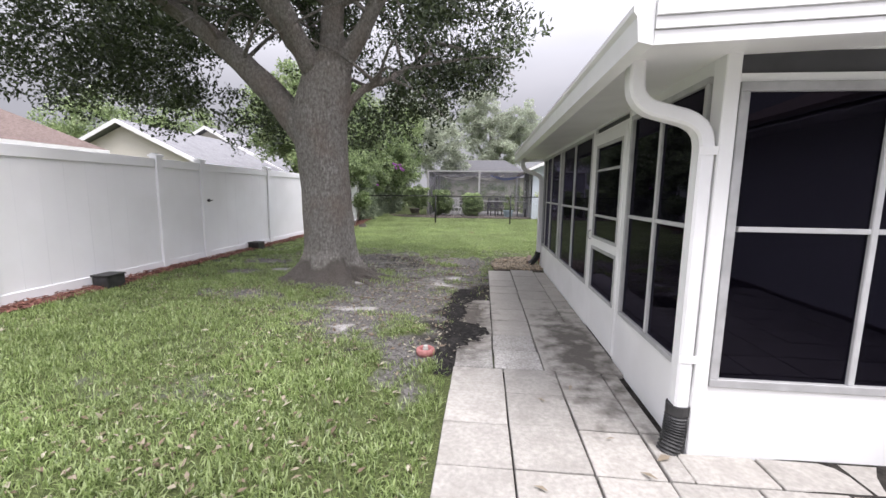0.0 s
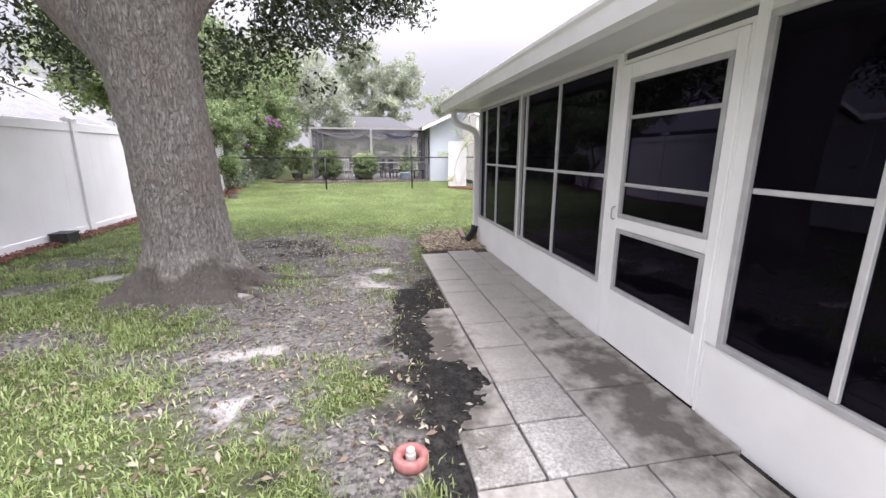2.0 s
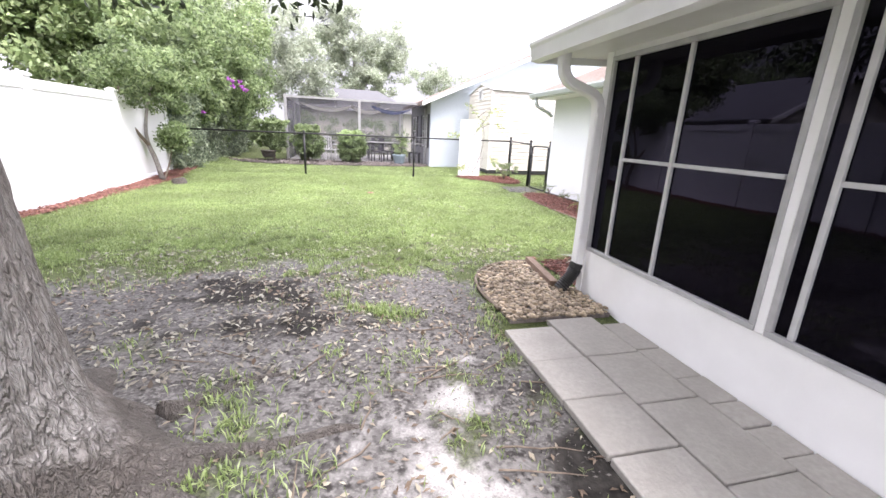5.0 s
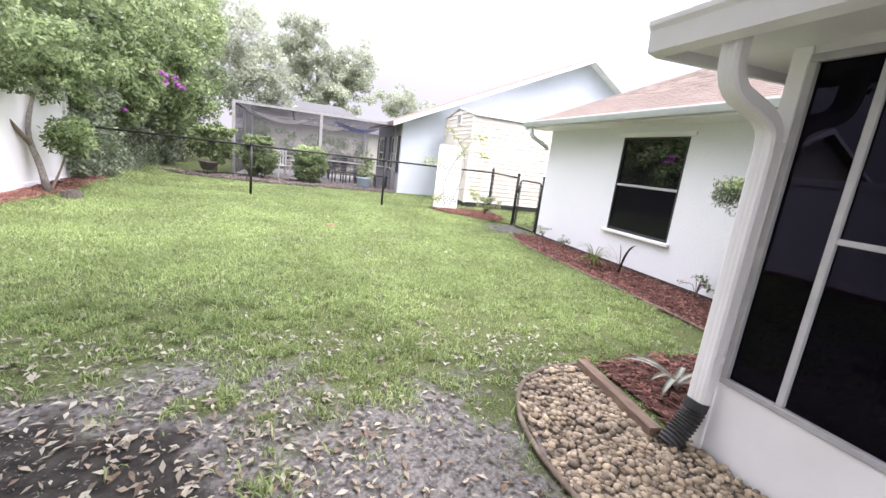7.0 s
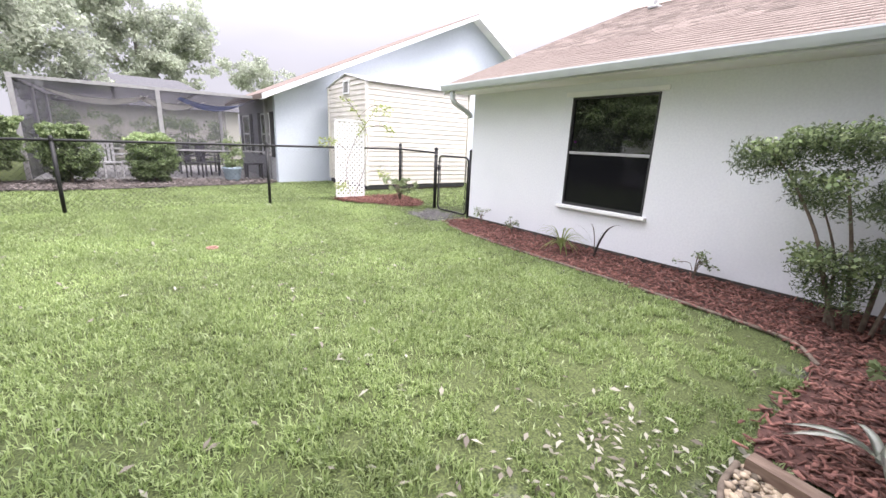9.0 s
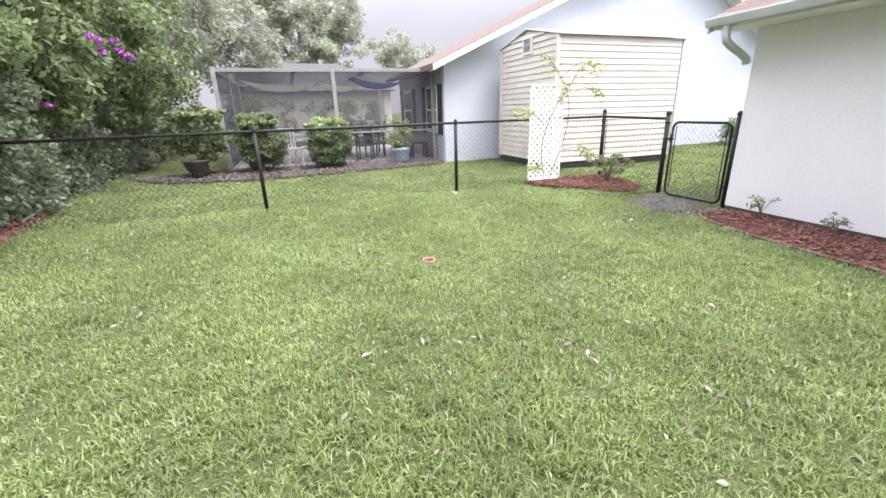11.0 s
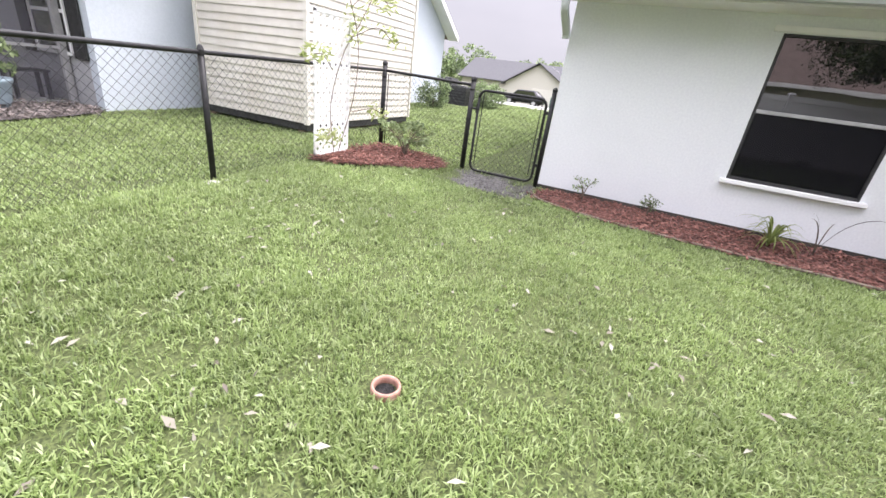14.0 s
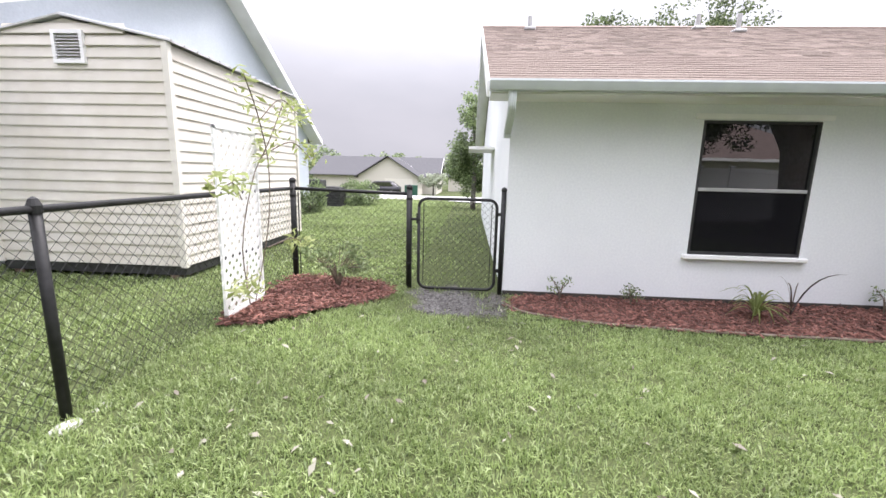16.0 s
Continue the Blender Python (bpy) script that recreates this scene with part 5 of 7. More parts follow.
def gate():
    g = thing("chain_link_gate", (4.37, 15.1, 0), "black chain-link walk gate with rounded tube frame, closed", "gate")
    y0, y1, z0, z1, r = 14.71, 15.66, 0.05, 1.17, 0.1
    pts = []
    for cy, cz, a0 in ((y1 - r, z1 - r, 0), (y0 + r, z1 - r, 90), (y0 + r, z0 + r, 180), (y1 - r, z0 + r, 270)):
        for k in range(6):
            a = radians(a0 + 18 * k)
            pts.append((4.37, cy + r * math.cos(a), cz + r * math.sin(a)))
    pts.append(pts[0])
    part("frame", tube(bmesh.new(), pts, 0.019, 10), M_BLACK, g, smooth=True)
    wire_panel("wire_mesh", g, (4.372, y0 + 0.02), (4.372, y1 - 0.02), z0 + 0.02, z1 - 0.01)
    for z in (0.3, 1.0):
        part("hinge", boxes((4.35, 4.39, 14.63, 14.72, z - 0.02, z + 0.02), bevel=0.004), M_BLACK, g)
    part("latch", boxes((4.345, 4.395, 15.64, 15.77, 0.90, 0.93), (4.35, 4.365, 15.66, 15.69, 0.86, 0.99), bevel=0.004), M_BLACK, g)
    p = part("gate_post", tube(bmesh.new(), [(4.36, 14.635, 0), (4.36, 14.635, 1.28)], 0.03, 12), M_BLACK, g, smooth=True)
    part("post_cap", lathe(bmesh.new(), [(0.034, 0), (0.035, 0.02), (0.022, 0.04), (0.004, 0.05)], (4.36, 14.635, 1.28), 12), M_BLACK, p)
    for y in (14.765, 15.595):
        part("tension_bar", boxes((4.365, 4.375, y, y + 0.01, 0.14, 1.12)), M_BLACK, g)


chain_fence()
gate()


# ---- the oak ----
def oak():
    t = thing("oak_tree", (-2.24, 6.4, 0), "old live oak with grey furrowed bark and spreading limbs", "tree")
    bm = bmesh.new()
    ctrl = [(-2.24, 6.42, -0.15), (-2.24, 6.42, 0.0), (-2.24, 6.42, 0.14), (-2.24, 6.42, 0.30), (-2.24, 6.42, 0.5), (-2.25, 6.40, 0.9), (-2.265, 6.38, 1.5), (-2.32, 6.38, 2.1), (-2.33, 6.38, 2.55), (-2.23, 6.40, 3.05), (-2.17, 6.42, 3.4)]
    rad = [0.84, 0.72, 0.56, 0.45, 0.40, 0.378, 0.37, 0.385, 0.40, 0.36, 0.30]
    rows, sides = 121, 128
    pts = curve_points(ctrl, rows)
    rr = [np.interp(i / (rows - 1) * 10, range(11), rad) for i in range(rows)]
    # buttressed foot, swellings where limbs leave, and plates of bark
    rings = []
    for i, p in enumerate(pts):
        ring = []
        for k in range(sides):
            a = 2 * math.pi * k / sides
            ca, sa = math.cos(a), math.sin(a)
            flare = max(0.0, 0.62 - p.z) / 0.62
            lobes = 0.5 + 0.5 * math.sin(5 * a + 0.9) + 0.35 * math.sin(8 * a + 2.0)
            r = rr[i] * (1 + 0.34 * flare ** 1.4 * (lobes - 0.45))
            r *= 1 + 0.045 * noise.noise(Vector((ca * 2.2, sa * 2.2, p.z * 0.9))) + 0.02 * noise.noise(Vector((ca * 7, sa * 7, p.z * 2.6)))
            bark = noise.cell_vector(Vector((ca * 9 + 0.6 * noise.noise(Vector((ca * 5, sa * 5, p.z * 6))), sa * 9, p.z * 9)))
            r += 0.006 * bark.x + 0.007 * noise.noise(Vector((ca * 24, sa * 24, p.z * 16))) * (1 - 0.6 * flare)
            ring.append(bm.verts.new((p.x + r * ca, p.y + r * sa, p.z)))
        rings.append(ring)
    for i in range(len(rings) - 1):
        for k in range(sides):
            bm.faces.new((rings[i][k], rings[i][(k + 1) % sides], rings[i + 1][(k + 1) % sides], rings[i + 1][k]))
    part("trunk", bm, M_BARK, t, smooth=True)
    rng = random.Random(5)
    tips = []

    def limb(ctrl, r0, r1, seed, name="limb"):
        pts = curve_points(ctrl, 22)
        bm = bmesh.new()
        tube(bm, pts, [r0 + (r1 - r0) * (i / 21) ** 0.8 for i in range(22)], 22 if r0 > 0.15 else 10, rough=0.13, seed=seed, ridges=5)
        part(name, bm, M_BARK, t, smooth=True)
        return pts

    mains = [
        ([(-2.28, 6.40, 1.75), (-2.62, 6.38, 2.32), (-3.04, 6.37, 2.83), (-3.55, 6.38, 3.32), (-4.06, 6.38, 3.75), (-4.8, 6.35, 4.25), (-6.2, 6.3, 5.0), (-8.0, 6.2, 6.0)], 0.27, 0.07),
        ([(-2.24, 6.40, 2.9), (-2.42, 6.38, 3.3), (-2.72, 6.38, 3.65), (-3.06, 6.36, 4.12), (-3.6, 6.2, 4.9), (-4.4, 5.9, 6.2), (-5.0, 5.4, 7.4)], 0.22, 0.06),
        ([(-2.20, 6.42, 3.1), (-2.16, 6.48, 3.5), (-2.17, 6.55, 4.0), (-2.1, 6.8, 5.0), (-2.1, 7.3, 6.4), (-2.2, 7.8, 8.0)], 0.25, 0.06),
        ([(-2.12, 6.42, 2.95), (-1.93, 6.40, 3.35), (-1.66, 6.38, 3.72), (-1.40, 6.36, 4.16), (-0.8, 6.4, 5.0), (-0.1, 6.4, 5.9), (0.3, 6.2, 6.8)], 0.17, 0.05),
        ([(-2.02, 6.45, 2.5), (-1.86, 6.5, 2.78), (-1.68, 6.6, 2.98), (-1.4, 6.8, 3.16), (-1.0, 7.4, 3.6), (-0.8, 8.2, 4.2)], 0.085, 0.03),
        ([(-2.30, 6.6, 2.7), (-2.6, 7.3, 3.5), (-3.1, 8.1, 4.4), (-3.7, 8.9, 5.2)], 0.17, 0.05),
        ([(-2.35, 6.25, 3.1), (-2.7, 5.8, 4.1), (-2.9, 5.1, 5.2), (-2.8, 4.2, 6.2)], 0.17, 0.05),
    ]
    for i, (c, r0, r1) in enumerate(mains):
        pts = limb(c, r0, r1, i * 7.3)
        for k in range(9, 22, 2):
            for _ in range(2):
                p = pts[k]
                d = Vector((rng.uniform(-1, 1), rng.uniform(-1, 1), rng.uniform(-0.35, 0.6))).normalized()
                ln = rng.uniform(0.9, 1.9)
                e = p + d * ln
                e.y = min(e.y, 9.3)
                m = p + d * ln * 0.5 + Vector((0, 0, rng.uniform(0.0, 0.25)))
                sub = limb([p, m, e], 0.035, 0.008, i + k, "branch")
                tips += [sub[12], sub[16], sub[21]]
    # leaf clumps: along the branches and hanging skirts at the rim
    g = np.random.default_rng(21)
    centres = [tuple(p) for p in tips]
    for _ in range(2000):
        a, u = g.uniform(0, 2 * math.pi), g.uniform(0, 1) ** 0.5
        x, y = -3.0 + math.cos(a) * 4.9 * u, 7.4 + math.sin(a) * 4.4 * u
        low = 3.55 + 0.6 * math.sin(a * 3 + 1) + (0.9 if u < 0.4 else 0.0) - 0.55 * max(0.0, u - 0.7) / 0.3
        if x > -0.4:
            low += 0.35
        if y < 5.4:
            low += 0.9
        z = low + abs(g.normal()) * 0.9 + g.uniform(0, 1.2)
        centres.append((x, y, z))
    for x, y, z, r in ((-0.7, 8.5, 3.6, 0.4), (-0.3, 8.7, 3.9, 0.4), (-1.2, 8.7, 3.4, 0.4), (-1.8, 8.9, 3.05, 0.4), (0.1, 8.3, 4.0, 0.4), (-2.6, 9.0, 2.9, 0.4), (-4.6, 8.6, 2.9, 0.6), (-5.4, 8.0, 3.1, 0.6), (-6.2, 7.6, 3.3, 0.6), (-3.6, 9.4, 3.0, 0.6), (-6.9, 8.4, 3.5, 0.7)):
        for _ in range(18):
            centres.append((x + g.normal() * r, y + g.normal() * r, z + g.normal() * 0.3))
    keep = [c for c in centres if not (c[0] > 0.75 or c[1] > 9.4 or (c[1] < 4.2 and c[2] < 4.6) or (c[1] < 6.7 and c[2] < 4.7 and -4.3 < c[0] < -0.9))]
    crown = leaves("crown", clumps(keep, 0.36, 74, g), 0.095, M_OAK, t, "dense small dark green leaves", slim=0.42, rng=g)
    crown["kind"] = "stuff"
    return t


oak()


def surface_roots():
    r = random.Random(9)
    for i, (x, y, a, ln) in enumerate(((-1.72, 6.1, -25, 1.1), (-1.75, 5.95, -60, 0.8), (-2.15, 5.75, -95, 0.7), (-1.6, 6.45, 8, 1.2), (-2.75, 6.1, 205, 0.8), (-1.65, 6.75, 40, 0.9), (-1.6, 6.3, -10, 0.9))):
        pts, p, ang = [], Vector((x, y, 0.05)), radians(a)
        for k in range(9):
            pts.append(p.copy())
            ang += r.uniform(-0.3, 0.3)
            p = p + Vector((math.cos(ang), math.sin(ang), 0)) * ln / 8
            p.z = 0.03 - 0.085 * (k + 1) / 8 + r.uniform(-0.012, 0.014)
        bm = bmesh.new()
        tube(bm, curve_points(pts, 20), [0.055 - 0.045 * k / 19 for k in range(20)], 11, rough=0.45, seed=i)
        ob = part("tree_root", bm, M_BARK, None, smooth=True)
        tagged(ob, "grey oak root lying in the bare soil", "tree root", "roots at the oak's foot")


surface_roots()


# ---- planting ----
def leafy(name, loc, label, category, trunk_ctrl, trunk_r, centres, radius, per, size, mat, seed, slim=0.5, group="", extra=()):
    """A tree or shrub: bent stems and a crown of many small leaves in uneven clumps."""
    t = thing(name, loc, label, category, group)
    for c, r in zip(trunk_ctrl, trunk_r):
        bm = bmesh.new()
        tube(bm, curve_points(c, 14), [r * (1 - 0.65 * k / 13) for k in range(14)], 9, rough=0.15, seed=seed)
        part("trunk", bm, M_TWIG if r < 0.05 else M_BARK, t, smooth=True)
    g = np.random.default_rng(seed)
    ob = leaves("crown", clumps(centres, radius, per, g), size, mat, t, slim=slim, rng=g)
    ob["kind"] = "stuff"
    for nm, cs, rd, n, sz, mt, lb in extra:
        ob = leaves(nm, clumps(cs, rd, n, g), sz, mt, t, lb, slim=0.8, rng=g)
        ob["kind"] = "stuff"
    return t


def cloud(n, c, r, seed, shell=0.4):
    """Clump places spread over an ellipsoid, most of them near its skin."""
    g = np.random.default_rng(seed)
    d = g.normal(size=(n, 3))
    d /= np.linalg.norm(d, axis=1)[:, None]
    d *= (shell + (1 - shell) * g.uniform(size=n) ** 0.5)[:, None]
    d *= 1 + 0.18 * np.sin(3 * d[:, :1] * 2.3 + seed) + 0.12 * np.cos(d[:, 1:2] * 5 + seed)
    return d * np.array(r) + np.array(c)


# flowering shrub at the fence
leafy("bougainvillea", (-4.9, 15.7, 0.05), "bougainvillea tree leaning on the fence with a few purple flowers", "shrub",
      [[(-4.75, 15.5, 0.02), (-4.85, 15.55, 0.5), (-5.0, 15.6, 1.0), (-5.0, 15.8, 1.6), (-4.9, 16.0, 2.2)], [(-4.78, 15.6, 0.02), (-4.62, 15.75, 0.6), (-4.55, 15.9, 1.2)], [(-4.95, 15.6, 0.8), (-5.15, 15.2, 1.4), (-5.1, 14.9, 2.0)]],
      [0.06, 0.022, 0.04],
      np.vstack((cloud(95, (-5.1, 15.7, 2.25), (0.9, 1.3, 0.75), 3), cloud(60, (-5.0, 17.0, 2.35), (0.7, 1.2, 0.8), 4), cloud(16, (-4.55, 15.9, 1.0), (0.25, 0.3, 0.35), 8))), 0.26, 85, 0.095, M_HEDGE, 31,
      extra=(("flowers", [(-3.95, 18.9, 2.66), (-3.86, 18.9, 2.6), (-3.87, 18.9, 2.47), (-3.66, 18.9, 2.6), (-3.63, 18.9, 2.47), (-3.53, 18.9, 2.37), (-4.72, 18.9, 1.68)], 0.075, 20, 0.075, M_PETAL, "purple bougainvillea flowers"),))

# ivy over the fence past the wire
leafy("ivy_hedge", (-5.2, 21.5, 0.09), "dense dark ivy hedge grown over the boundary fence", "hedge",
      [[(-5.5, 18.9, 0), (-5.5, 18.9, 1.2)], [(-5.5, 22, 0), (-5.5, 22, 1.2)], [(-5.5, 25, 0), (-5.5, 25, 1.2)]], [0.04, 0.04, 0.04],
      np.vstack((np.column_stack((np.random.default_rng(2).normal(-5.4, 0.14, 760), np.random.default_rng(3).uniform(17.4, 27, 760), np.random.default_rng(4).uniform(0.12, 1.95, 760))), np.column_stack((np.random.default_rng(5).normal(-4.98, 0.1, 130), np.random.default_rng(6).uniform(16.9, 18.7, 130), np.random.default_rng(7).uniform(0.25, 2.1, 130))))), 0.24, 85, 0.09, M_IVY, 33, slim=0.7)

leafy("boundary_trees", (-7.0, 21.0, 0), "tall mixed green trees behind the boundary hedge", "trees",
      [[(-7, 19.5, 0), (-7.1, 19.6, 2), (-6.8, 19.8, 4)], [(-7.5, 23.5, 0), (-7.3, 23.4, 2.5), (-7.6, 23.6, 5)], [(-7.0, 27.5, 0), (-7.0, 27.5, 2.5), (-6.8, 27.6, 5)]], [0.14, 0.16, 0.15],
      np.vstack((cloud(200, (-5.8, 19.6, 3.1), (1.5, 2.3, 1.6), 11), cloud(220, (-5.9, 22.9, 3.1), (2.1, 2.5, 2.3), 12), cloud(110, (-6.3, 28.5, 2.4), (2.2, 3.0, 2.2), 114), cloud(170, (-6.6, 26.5, 3.6), (2.6, 2.6, 2.6), 13), cloud(140, (-6.9, 21.0, 4.2), (1.8, 3.2, 2.0), 113))), 0.45, 105, 0.155, M_HEDGE, 35)
leafy("light_green_tree", (-8.6, 19.0, 0), "tall light green tree behind the white fence", "tree",
      [[(-8.6, 18.6, 0), (-8.5, 18.7, 2.5), (-8.7, 18.8, 5)]], [0.16],
      np.vstack((cloud(190, (-8.2, 18.6, 4.4), (1.9, 2.6, 1.9), 14), cloud(170, (-8.8, 23.5, 5.6), (2.6, 3.4, 2.0), 15), cloud(130, (-7.2, 17.6, 3.6), (1.5, 1.5, 1.6), 115), cloud(90, (-6.2, 28.0, 5.6), (2.2, 2.4, 1.6), 116))), 0.5, 110, 0.16, M_LIME, 36)
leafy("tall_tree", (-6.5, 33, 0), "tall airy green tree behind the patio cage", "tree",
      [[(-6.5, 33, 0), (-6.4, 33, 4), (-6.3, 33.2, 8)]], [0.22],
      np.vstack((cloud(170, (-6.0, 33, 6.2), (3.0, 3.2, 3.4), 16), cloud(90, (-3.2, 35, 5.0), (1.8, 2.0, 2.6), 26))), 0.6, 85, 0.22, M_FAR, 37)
leafy("patio_hedge", (-0.5, 31.5, 0), "grey-green bushes behind the patio cage", "hedge",
      [[(-2.5, 31.5, 0), (-2.5, 31.5, 1.2)], [(1.5, 31.6, 0), (1.5, 31.6, 1.2)]], [0.05, 0.05],
      np.vstack((cloud(80, (-2.6, 31.5, 1.1), (1.9, 0.6, 1.2), 211), cloud(80, (1.4, 31.6, 1.05), (2.2, 0.6, 1.15), 212))), 0.35, 60, 0.14, M_HEDGE, 213)
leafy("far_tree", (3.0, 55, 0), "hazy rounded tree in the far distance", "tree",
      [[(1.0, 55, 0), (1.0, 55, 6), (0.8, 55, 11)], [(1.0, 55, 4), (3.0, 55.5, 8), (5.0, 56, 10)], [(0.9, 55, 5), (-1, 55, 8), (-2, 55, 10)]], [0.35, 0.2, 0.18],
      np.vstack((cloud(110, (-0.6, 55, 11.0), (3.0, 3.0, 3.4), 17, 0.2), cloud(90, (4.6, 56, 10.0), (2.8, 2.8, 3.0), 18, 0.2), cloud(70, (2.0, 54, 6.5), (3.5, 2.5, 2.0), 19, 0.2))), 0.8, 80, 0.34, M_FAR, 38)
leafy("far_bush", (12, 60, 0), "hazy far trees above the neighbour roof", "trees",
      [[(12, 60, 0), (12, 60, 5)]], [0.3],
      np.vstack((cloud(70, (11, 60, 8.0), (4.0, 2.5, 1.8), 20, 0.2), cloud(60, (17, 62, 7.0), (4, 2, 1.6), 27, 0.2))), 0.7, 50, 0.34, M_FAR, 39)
leafy("side_tree", (17.2, 14.9, 0), "tall leafy tree beside the house's far side", "tree",
      [[(17.2, 14.9, 0), (17.2, 14.9, 2), (17.1, 15.0, 4)]], [0.12],
      np.vstack((cloud(150, (17.4, 14.7, 2.7), (1.0, 0.85, 2.5), 22), cloud(60, (17.4, 15.5, 2.0), (0.6, 0.5, 1.0), 23))), 0.34, 85, 0.12, M_HEDGE, 40)
leafy("garden_trees", (-29, 34, 0), "leafy green trees behind the houses past the fence", "trees",
      [[(-31, 34, 0), (-31, 34, 4)], [(-24, 36, 0), (-24, 36, 4)]], [0.2, 0.2],
      np.vstack((cloud(120, (-34, 34, 6.4), (5, 3, 4.0), 301, 0.2), cloud(110, (-27, 35, 5.6), (5, 3, 3.4), 302, 0.2), cloud(70, (-19, 38, 5.2), (4, 3, 2.4), 303, 0.2))), 0.8, 90, 0.26, M_LIME, 304)
leafy("roof_tree", (20, 6.5, 0), "tree rising behind the tan shingle roof", "tree",
      [[(19.5, 5.4, 0), (19.6, 5.4, 4), (19.5, 5.3, 8.6)]], [0.3],
      np.vstack((cloud(60, (19.5, 5.2, 8.2), (1.8, 3.4, 1.3), 24, 0.2), cloud(16, (19, 9.6, 7.9), (1.0, 1.2, 0.5), 25, 0.2))), 0.5, 50, 0.16, M_ARALIA, 41)
leafy("street_trees", (90, 30, -1.5), "dark trees along the far street", "trees",
      [[(95, 45, -1.5), (95, 45, 4)], [(95, 25, -1.5), (95, 25, 4)]], [0.4, 0.4],
      np.vstack((cloud(110, (95, 54, 2.6), (5, 10, 4.4), 28, 0.2), cloud(80, (100, 34, 2.2), (4, 9, 3.8), 29, 0.2), cloud(80, (100, 15, 2.0), (4, 10, 3.4), 30, 0.2), cloud(90, (104, 78, 2.4), (5, 14, 4.0), 31, 0.2))), 1.3, 60, 0.6, M_HEDGE, 42)


def topiary(loc, r, h, low, seed):
    """Clipped shrub: dense green leaves from low up to h, with a flat yellow-tipped top."""
    x, y, z = loc
    mid, half = z + (h + low) / 2 - 0.08, (h - low) / 2
    body = cloud(120, (x, y, mid), (r, r * 0.9, half), seed)
    if low < 0.3:
        body = np.vstack((body, cloud(50, (x, y, z + 0.42), (r * 0.75, r * 0.7, 0.3), seed + 7)))
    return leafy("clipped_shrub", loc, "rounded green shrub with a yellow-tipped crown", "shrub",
                 [[(x, y, z), (x + 0.03, y, z + 0.2), (x - 0.02, y, z + h * 0.6)]], [0.045],
                 body, 0.14, 85, 0.07, M_HEDGE, seed, group="shrubs by the patio cage",
                 extra=(("young_growth", cloud(60, (x, y, z + h - 0.2), (r * 0.95, r * 0.85, 0.16), seed + 1), 0.1, 60, 0.065, M_LIME, "yellow-green young tips"),))


topiary((-3.28, 21.9, 0.09), 0.62, 1.60, 0.50, 51)
topiary((-2.04, 21.8, 0.09), 0.58, 1.45, 0.25, 53)
topiary((-0.37, 21.6, 0.09), 0.58, 1.30, 0.15, 55)


def pot(name, loc, r, h, mat, label, plant=None, tilt=False):
    p = thing(name, loc, label, "plant pot")
    bm = bmesh.new()
    lathe(bm, [(r * 0.65, 0), (r * 0.8, h * 0.3), (r * 0.95, h * 0.8), (r * 1.05, h * 0.9), (r * 1.05, h), (r * 0.92, h), (r * 0.85, h * 0.85)], loc, 20)
    part("vessel", bm, mat, p, smooth=True)
    if z0 := loc[2] - 0.1 if loc[2] > 0.2 else 0:
        bm = bmesh.new()
        for k in range(3):
            a = k * 2.094 + 0.5
            tube(bm, [(loc[0] + r * 0.8 * math.cos(a), loc[1] + r * 0.8 * math.sin(a), loc[2] - z0 - 0.03), (loc[0] + r * 0.5 * math.cos(a), loc[1] + r * 0.5 * math.sin(a), loc[2] + 0.02)], 0.012, 6)
        part("stand", bm, M_BLACK, p, "short black wire stand")
    if plant:
        g = np.random.default_rng(int(r * 1000))
        x, y, z = loc
        bm = bmesh.new()
        tube(bm, curve_points([(x, y, z + h * 0.8), (x + 0.03, y, z + h + 0.3), (x, y, z + h + 0.7)], 8), 0.018, 6)
        part("stem", bm, M_TWIG, p)
        ob = leaves("foliage", clumps(cloud(16, (x, y, z + h + plant * 0.5), (r, r, plant * 0.5), 4), 0.13, 40, g), 0.1, M_LIME, p, slim=0.4, rng=g)
        ob["kind"] = "stuff"


pot("blue_planter", (1.5, 21.85, 0.09), 0.26, 0.42, M_BLUE, "blue glazed planter with a leafy yellow-green plant", 0.75)
pot("dark_planter", (-3.38, 21.35, 0.28), 0.27, 0.26, M_DARKLEAF, "dark brown bowl planter on a short stand")


def patio_chair(loc, turn, mat, label):
    c = thing("patio_chair", loc, label, "chair", "chairs in the patio cage")
    m = Matrix.Translation(loc) @ Matrix.Rotation(turn, 4, "Z")
    def put(name, bm):
        bmesh.ops.transform(bm, matrix=m, verts=bm.verts[:])
        part(name, bm, mat, c)
    put("seat", boxes((-0.24, 0.24, -0.24, 0.24, 0.40, 0.44), bevel=0.01))
    for i in range(5):
        put("back_slat", boxes((-0.22 + i * 0.1, -0.16 + i * 0.1, 0.22, 0.245, 0.44, 0.92)))
    put("back_rail", boxes((-0.25, 0.25, 0.215, 0.25, 0.90, 0.97), bevel=0.01))
    for sx in (-0.22, 0.18):
        for sy in (-0.22, 0.2):
            put("leg", boxes((sx, sx + 0.04, sy, sy + 0.04, 0, 0.40)))
    for sx in (-0.26, 0.22):
        put("armrest", boxes((sx, sx + 0.05, -0.2, 0.24, 0.62, 0.65), bevel=0.008))


patio_chair((-1.3, 23.2, 0.13), 0.4, M_WHITE, "white slatted patio chair behind the screen")
patio_chair((-0.75, 23.6, 0.13), -0.6, M_WHITE, "white slatted patio chair behind the screen")
patio_chair((0.75, 23.0, 0.13), 1.2, M_RUBBER, "dark slatted patio chair behind the screen")
patio_chair((1.15, 23.6, 0.13), 2.0, M_RUBBER, "dark slatted patio chair behind the screen")


